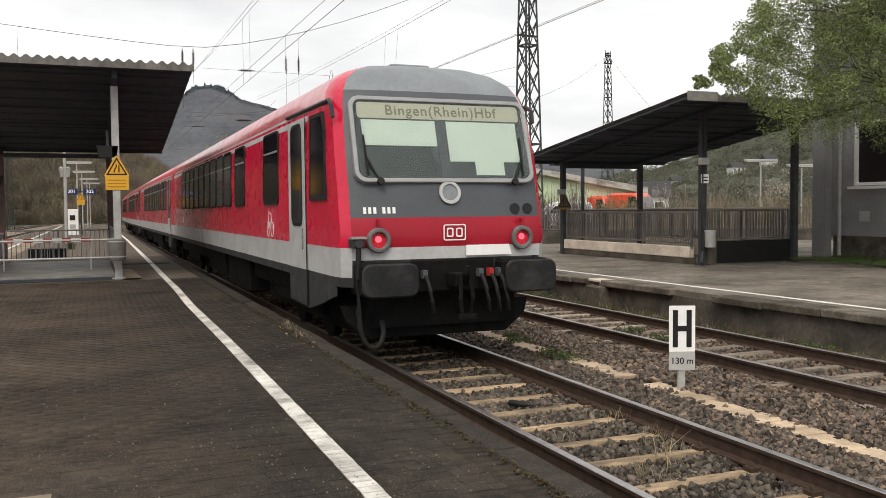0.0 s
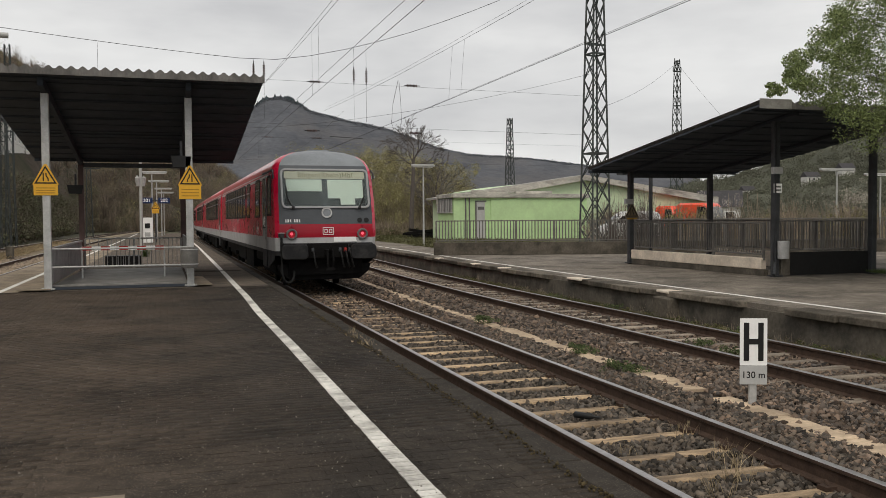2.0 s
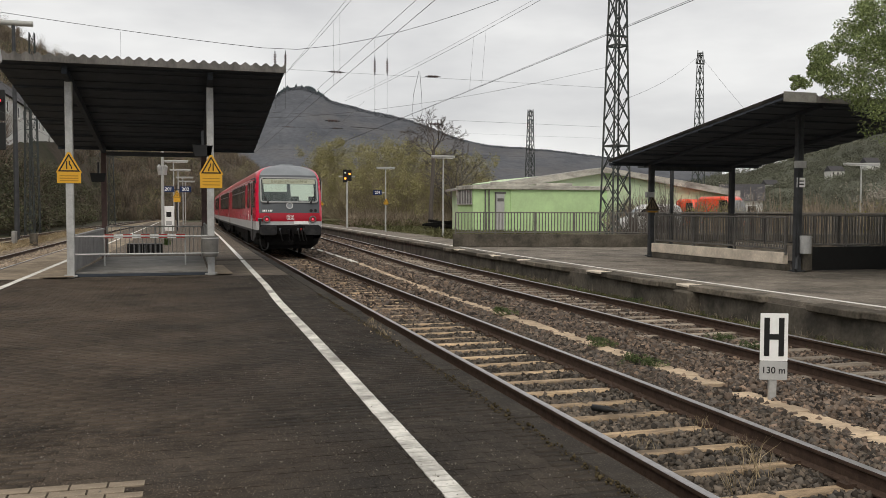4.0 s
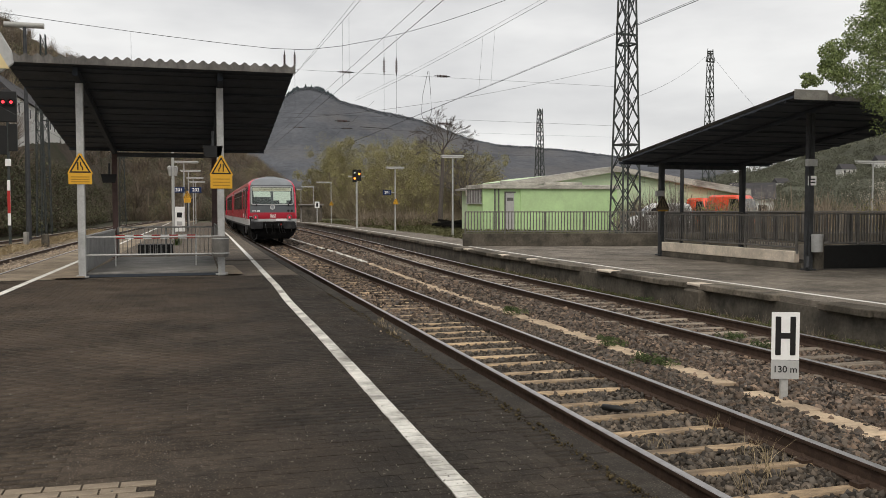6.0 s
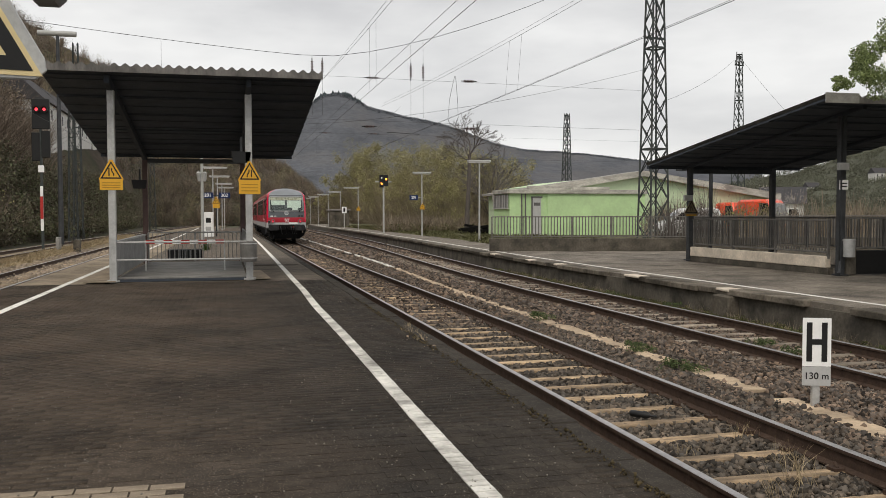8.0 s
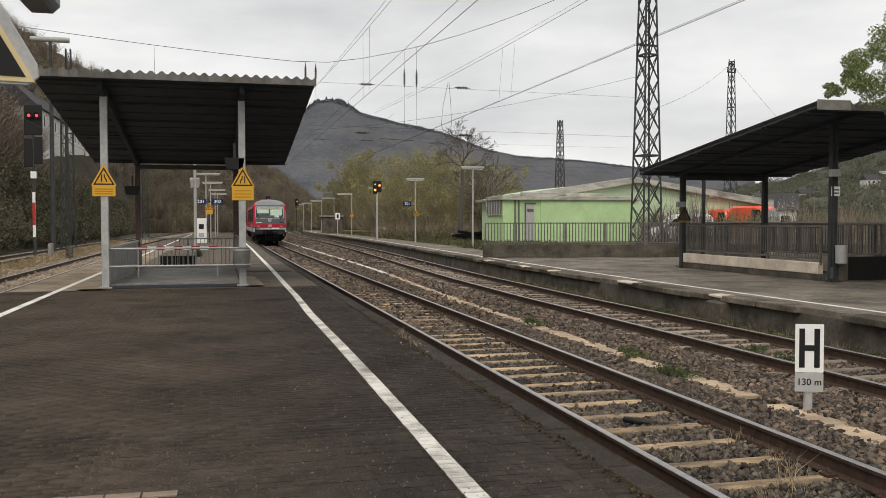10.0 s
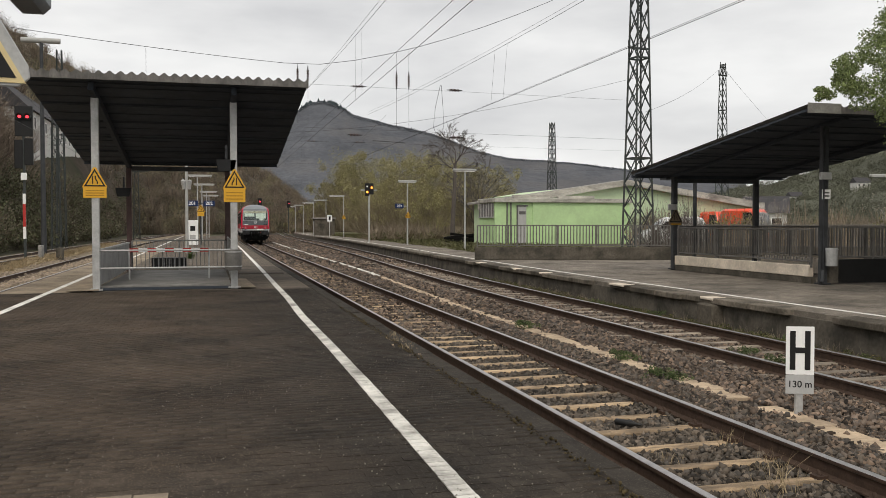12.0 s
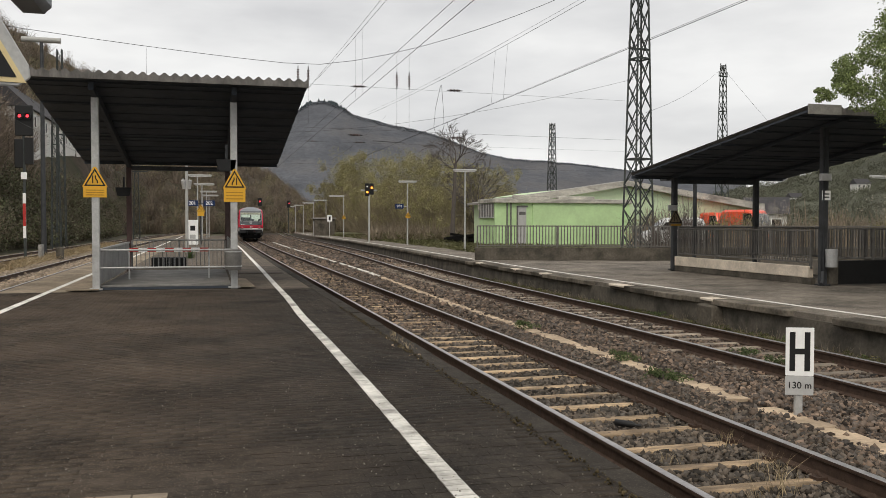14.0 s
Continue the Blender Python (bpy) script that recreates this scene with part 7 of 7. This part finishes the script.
for i in range(90):
    y = 24 + 110 * rng.uniform(0, 1)
    bank.append((-15.2 + bend_3(y) * 0.9 + rng.uniform(-1.2, 0.8), y, 0.2 + rng.uniform(-0.4, 1.4)))
    reach.append(rng.uniform(0.8, 1.5))
for i in range(150):
    p = left_slope(rng.uniform(-15, -5.5), rng.uniform(0.0, 0.085))
    bank.append((p[0], p[1], p[2] + rng.uniform(0.4, 2.2)))
    reach.append(rng.uniform(1.2, 2.4))
lv, lf = leaves(bank, reach, 380, 0.12, 0.75)
tagged(new("undergrowth", fast_mesh("undergrowth", lv, lf, M_IVY)), "dark ivy and undergrowth on the railway bank", "bushes", kind="stuff")
brush("brushwood", wood, 110, 5.0, 2.4, M_SCRUB, "dark bare brushwood on the railway slope", "bushes", 0.03, "stuff", 0.7)
lv, lf = leaves([(p[0], p[1], p[2] + rng.uniform(1.5, 4.5)) for p in wood], [1.6] * len(wood), 60, 0.12, 0.9)
tagged(new("twig_haze", fast_mesh("twig_haze", lv, lf, M_SCRUB)), "fine brown twigs over the railway slope", "bushes", kind="stuff")
brush("budding_wood", pale, 60, 4.0, 2.4, M_WILLOW, "olive budding bushes on the railway slope", "bushes", 0.03, "stuff", 0.7)
lv, lf = leaves([(p[0], p[1], p[2] + rng.uniform(1.5, 3.8)) for p in pale], [1.5] * len(pale), 80, 0.11, 0.9)
tagged(new("budding_haze", fast_mesh("budding_haze", lv, lf, M_BUD)), "olive buds on the slope bushes", "bushes", kind="stuff")
# dry grass strip between the rear tracks
strip_c = [(-9.3 + rng.uniform(-0.7, 0.7), 20 + 70 * rng.uniform(0, 1), -0.6) for i in range(520)]
brush("dry_grass", strip_c, 18, 0.22, 0.5, M_DRY, "dry yellow grass between the rear tracks", "grass", 0.015, "stuff", 0.8)
strip("verge", [(13.1, 0.004), (14.2, 0.03), (20, 0.05), (30, 0.03)], bend_2, 47, 165, 5, material("verge_soil", (0.115, 0.108, 0.062), 0.95, vary=0.45, scale=0.6, bump=0.8, bump_scale=8, stain=0.6, stain_colour=(0.085, 0.105, 0.04), stain_scale=0.3, spec=0.1), platform_2, "grassy earth behind the platform")
verge = [(13.0 + bend_2(y) + 9 * rng.uniform(0, 1) ** 1.3, y, dip(y)) for y in rng.uniform(46, 130, 900)]
brush("verge_grass", verge, 14, 0.22, 0.6, M_VERGE, "rough green grass behind the far platform", "grass", 0.03, "stuff", 0.8)
foot = [(9.75 + rng.uniform(-0.35, 0.15), 4.5 + 22 * rng.uniform(0, 1), -0.62) for i in range(300)]
dead = [(9.70 + rng.uniform(-0.3, 0.2), 5.5 + 24 * rng.uniform(0, 1) ** 0.8, -0.62) for i in range(80)]
brush("dead_weeds", dead, 12, 0.30, 0.22, M_BRUSH, "dead brown weeds along the foot of the platform wall", "weeds", 0.004, "stuff", 0.6)
brush("weeds", foot, 14, 0.18, 0.14, M_VERGE, "thin weeds along the foot of the platform wall", "weeds", 0.005, "stuff", 0.9)
clump_c = [(9.72 + rng.uniform(-0.35, 0.18), 5.5 + 26 * rng.uniform(0, 1) ** 1.2, -0.57 + rng.uniform(0, 0.06)) for i in range(260)]
lv, lf = leaves(clump_c, rng.uniform(0.05, 0.16, 260), 60, 0.018, 0.5)
tagged(new("wall_weeds", fast_mesh("wall_weeds", lv, lf, M_FOOTWEED)), "low brown and green weeds at the platform wall", "weeds", kind="stuff")
lawn_c = [(17.6 + rng.uniform(0, 2.7), 11 + 8 * rng.uniform(0, 1), 0.04) for i in range(500)]
brush("lawn_grass", lawn_c, 18, 0.10, 0.2, M_GRASS, "short green grass before the station house", "grass", 0.006, "stuff", 0.8)

# leafy weeds among the stones
for x, y, r, h in ((5.74, 10.42, 0.20, 0.17), (5.90, 10.25, 0.16, 0.13), (6.0, 11.9, 0.22, 0.10), (6.2, 12.4, 0.15, 0.08), (5.95, 15.9, 0.20, 0.20), (6.05, 16.6, 0.14, 0.12), (8.45, 12.35, 0.26, 0.14), (8.40, 11.55, 0.22, 0.12),
                   (9.6, 9.6, 0.30, 0.18), (9.5, 11.2, 0.28, 0.14), (9.7, 13.2, 0.3, 0.16), (9.6, 17.5, 0.3, 0.2), (9.55, 20.5, 0.3, 0.2)):
    lv, lf = leaves([(rng.normal(0, r * 0.5), rng.normal(0, r * 0.5), h * rng.uniform(0.2, 0.8)) for i in range(16)], [0.06] * 16, 34, 0.016, 0.8)
    weed = new("weed_tuft", fast_mesh("weed_tuft", lv, lf, M_WEED))
    weed.location = (x, y, -0.545 if x < 7 else -0.61)
    tagged(weed, "leafy green weeds growing through the ballast", "weeds", kind="stuff")
stones("edge_moss", 900, (2.24, 2.335, 4.0, 16), (0.004, 0.012), lambda x, y: 0.0 * x, "brown moss in the joint behind the platform edge", None, M_MOSS)
stones("edge_debris", 26, (2.2, 2.45, 9.6, 12.2), (0.004, 0.012), lambda x, y: 0.002 + 0 * x, "pale crumbs of broken edging", None, M_TROUGH)
for x, y in ((2.36, 11.2), (2.40, 11.7), (2.33, 10.5)):
    tuft("dry_weed", (x, y, dip(y)), 26, 0.10, 0.10, M_DRY, "dry weeds rooted in the platform edge", "weeds", 1.2, 0.0015)

# houses on the slopes
M_HOUSEWHITE = material("white_render", (0.62, 0.61, 0.58), 0.85, vary=0.06, scale=0.5, bump=0.05)
M_SLATE = material("dark_slate_roof", (0.055, 0.052, 0.055), 0.8, vary=0.2, scale=1.5, bump=0.2, bump_scale=8)


def cottage(place, turn, w, d, h, rise, label, windows=3):
    ct = thing("house", label, "house", pose(*place, 0, 0, turn), group="houses on the slope")
    part("wall", Shape().prism([(-w / 2, -8), (w / 2, -8), (w / 2, h), (-w / 2, h)], (0, -d / 2, 0), (1, 0, 0), (0, 0, 1), (0, d, 0)), M_HOUSEWHITE, ct, "white rendered wall")
    part("roof", Shape().add([(-w / 2 - 0.3, -d / 2 - 0.4, h), (w / 2 + 0.3, -d / 2 - 0.4, h), (w / 2 + 0.3, d / 2 + 0.4, h), (-w / 2 - 0.3, d / 2 + 0.4, h), (-w / 2 - 0.3, 0, h + rise), (w / 2 + 0.3, 0, h + rise)],
                               [(0, 1, 5, 4), (2, 3, 4, 5), (0, 4, 3), (1, 2, 5), (0, 3, 2, 1)]), M_SLATE, ct, "dark slate roof")
    for i in range(windows):
        x = -w / 2 + w * (i + 0.5) / windows
        win = part("window", Shape().box(x - 0.5, x + 0.5, -d / 2 - 0.04, -d / 2, h - 1.9, h - 0.6), M_GLASSDARK, ct, "dark window")
        part("window_frame", Shape().ring(rounded(1.2, 1.5, 0.02, 1), rounded(0.96, 1.26, 0.02, 1), (x, -d / 2 - 0.06, h - 1.25), (1, 0, 0), (0, 0, 1), (0, 0.05, 0)), M_WHITE, win)


for y in (121.5, 141.5, 161.5):
    cottage((-25, y, 11.5), 90, 18.5, 8, 3.6, 4.2, "white house with a dark slate roof above the line", 5)
cottage((63.4, 90, 0.0), -35, 4.6, 6, 2.6, 2.0, "low house with a dark gabled roof beyond the bushes", 2)
for az, k in ((34.2, 0.45), (36.8, 0.55), (40.4, 0.40), (42.3, 0.5)):
    x, y, z = right_hill(az, k)
    cottage((x, y, z), 30 - az, 8, 7, 4, 3.0, "pale house among trees on the hillside", 3)
# ---- paving of the island platform, in single pieces ----
def line_x(y):
    return smooth_table(y, [(-4, 1.36), (4.7, 1.383), (6.7, 1.401), (9.2, 1.427), (11.3, 1.446), (14.7, 1.455), (18.2, 1.528), (21.5, 1.553), (29.6, 1.635), (52, 1.80), (120, 2.0)])


strip("white_line", [(-0.067, 0.004), (0.067, 0.004)], line_x, 20.95, 125, 2, M_LINE_FAR, platform, "worn painted white line")
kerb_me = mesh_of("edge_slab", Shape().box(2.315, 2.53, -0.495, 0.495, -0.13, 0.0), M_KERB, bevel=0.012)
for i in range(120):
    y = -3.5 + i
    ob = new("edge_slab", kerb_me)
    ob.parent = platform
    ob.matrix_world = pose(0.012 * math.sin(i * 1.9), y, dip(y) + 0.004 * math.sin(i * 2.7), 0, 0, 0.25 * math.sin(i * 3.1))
part("edge_wall", Shape().box(2.32, 2.40, -6, 120, -0.75, -0.12), M_WALL_OLD, platform, "dark wall under the platform edge")
kerb2_me = mesh_of("edge_slab", Shape().box(-0.02, 0.48, -0.58, 0.58, -0.11, 0.012), M_KERB_OLD, bevel=0.015)
for i in range(95):
    y = -4 + 1.2 * i
    if i in (14, 21):
        continue
    ob = new("edge_slab", kerb2_me)
    ob.parent = platform_2
    ob.matrix_world = pose(9.90 + bend_2(y) + 0.03 * math.sin(i * 2.3), y, dip(y) + 0.008 * math.sin(i * 1.3), 0, 0.5 * math.sin(i), 0.7 * math.sin(i * 1.7))
for y, w, d in ((16.0, 0.62, 0.42), (20.2, 0.9, 0.40), (25.6, 0.5, 0.40), (28.4, 0.7, 0.3), (33.0, 0.9, 0.35)):
    part("pale_slab", Shape().prism([(0, -w / 2), (d, -w / 2 + 0.08), (d * 0.9, w / 2), (0.05, w / 2 - 0.05)], (9.84 + bend_2(y), y, dip(y) - 0.03), (1, 0, 0), (0, 1, 0), (0, 0, 0.05)), M_CONCRETE, platform_2, "pale broken edge slab", bevel=0.01)
part("edge_step", Shape().box(9.74, 10.02, 15.55, 16.15, -0.62, -0.12), M_KERB_OLD, platform_2, "pale broken concrete step", bevel=0.03)

BW, BL = 0.20, 0.10


def paver_shape(w, l):
    return Shape().add([(-w / 2, -l / 2, -0.05), (w / 2, -l / 2, -0.05), (w / 2, l / 2, -0.05), (-w / 2, l / 2, -0.05), (-w / 2 + 0.0016, -l / 2 + 0.0016, 0), (w / 2 - 0.0016, -l / 2 + 0.0016, 0), (w / 2 - 0.0016, l / 2 - 0.0016, 0), (-w / 2 + 0.0016, l / 2 - 0.0016, 0)],
                       [(4, 5, 6, 7), (0, 1, 5, 4), (1, 2, 6, 5), (2, 3, 7, 6), (3, 0, 4, 7)])


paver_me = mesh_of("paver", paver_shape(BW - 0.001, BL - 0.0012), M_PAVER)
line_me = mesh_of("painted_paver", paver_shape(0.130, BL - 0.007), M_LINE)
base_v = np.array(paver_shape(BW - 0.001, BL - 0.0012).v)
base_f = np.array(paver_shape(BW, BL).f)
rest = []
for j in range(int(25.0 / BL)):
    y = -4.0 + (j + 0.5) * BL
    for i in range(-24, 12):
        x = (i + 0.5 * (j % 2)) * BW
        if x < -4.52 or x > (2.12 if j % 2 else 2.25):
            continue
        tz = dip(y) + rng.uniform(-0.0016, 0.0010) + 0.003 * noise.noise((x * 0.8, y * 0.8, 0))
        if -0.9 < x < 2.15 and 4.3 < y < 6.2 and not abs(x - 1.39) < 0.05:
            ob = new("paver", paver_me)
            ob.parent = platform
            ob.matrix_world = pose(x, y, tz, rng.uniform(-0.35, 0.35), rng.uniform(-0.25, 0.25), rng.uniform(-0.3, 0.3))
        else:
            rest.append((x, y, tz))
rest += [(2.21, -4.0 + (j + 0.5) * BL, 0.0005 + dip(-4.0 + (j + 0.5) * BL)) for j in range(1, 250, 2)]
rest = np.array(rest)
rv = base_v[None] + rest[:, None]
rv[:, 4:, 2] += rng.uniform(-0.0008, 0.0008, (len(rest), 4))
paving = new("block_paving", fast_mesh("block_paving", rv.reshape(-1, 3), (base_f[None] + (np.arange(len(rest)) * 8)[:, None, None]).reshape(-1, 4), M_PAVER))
paving.parent = platform
tagged(paving, "dark block paving", kind="stuff")
for j in range(250):
    y = -3.95 + j * BL
    ob = new("painted_paver", line_me)
    ob.parent = platform
    ob.matrix_world = pose(line_x(y) + rng.uniform(-0.003, 0.003), y, 0.006 + dip(y), 0, 0, rng.uniform(-0.5, 0.5))
patch = thing("repair_patch", "square of tan paving blocks in the dark platform", "paving")
tan_me = mesh_of("tan_paver", paver_shape(0.19, 0.094), M_TANPAVE)
for i in range(6):
    for j in range(5):
        if i == 0 and j == 4:
            continue
        ob = new("tan_paver", tan_me)
        ob.parent = patch
        ob.matrix_world = pose(-1.34 + i * 0.2 - 0.1 * (j % 2), 4.72 + j * 0.1 + 0.012 * (5 - i), 0.006 + rng.uniform(-0.001, 0.002), 0, 0, rng.uniform(-1, 1))

chips = stones("paving_chips", 8500, (-4.3, 2.2, 4.3, 19), (0.0016, 0.0055), lambda x, y: -0.001 + 0 * x, "tiny pale chips strewn over the paving", None, material("pale_chip", (0.22, 0.20, 0.17), 0.9, vary=0.2, bump=0))
tagged(chips, category="grit")


# ---- movement ----
# seconds and place of the train's rear end along the line
RUN = [(0.0, 10.0), (0.5, 13.17), (1.0, 16.48), (1.5, 19.85), (2.0, 23.37), (2.5, 26.8), (3.0, 30.1), (5.5, 47.6), (6.0, 50.8), (6.5, 54.0), (7.0, 57.0),
       (7.5, 60.1), (8.0, 63.1), (10.5, 79.6), (11.0, 82.9), (12.0, 89.6), (13.0, 96.2), (14.0, 102.8)]


def motions():
    for car, back in ((car_a, 0.0), (car_b, 23.35), (car_c, 46.8), (car_d, 70.15)):
        rows = []
        for t, y in RUN:
            a, b = y + back + 3.9, y + back + 19.1
            yaw = -math.degrees(math.atan2(bend_1(b) - bend_1(a), b - a))
            tilt = math.degrees(math.atan2(dip(b) - dip(a), b - a))
            x = TRACK_1 + bend_1(a) - 3.9 * (bend_1(b) - bend_1(a)) / (b - a)
            z = RAIL_Z + dip(a) - 3.9 * (dip(b) - dip(a)) / (b - a)
            rows.append((t, pose(x, y + back, z, tilt, 0, yaw)))
        walk(car, rows)


motions()
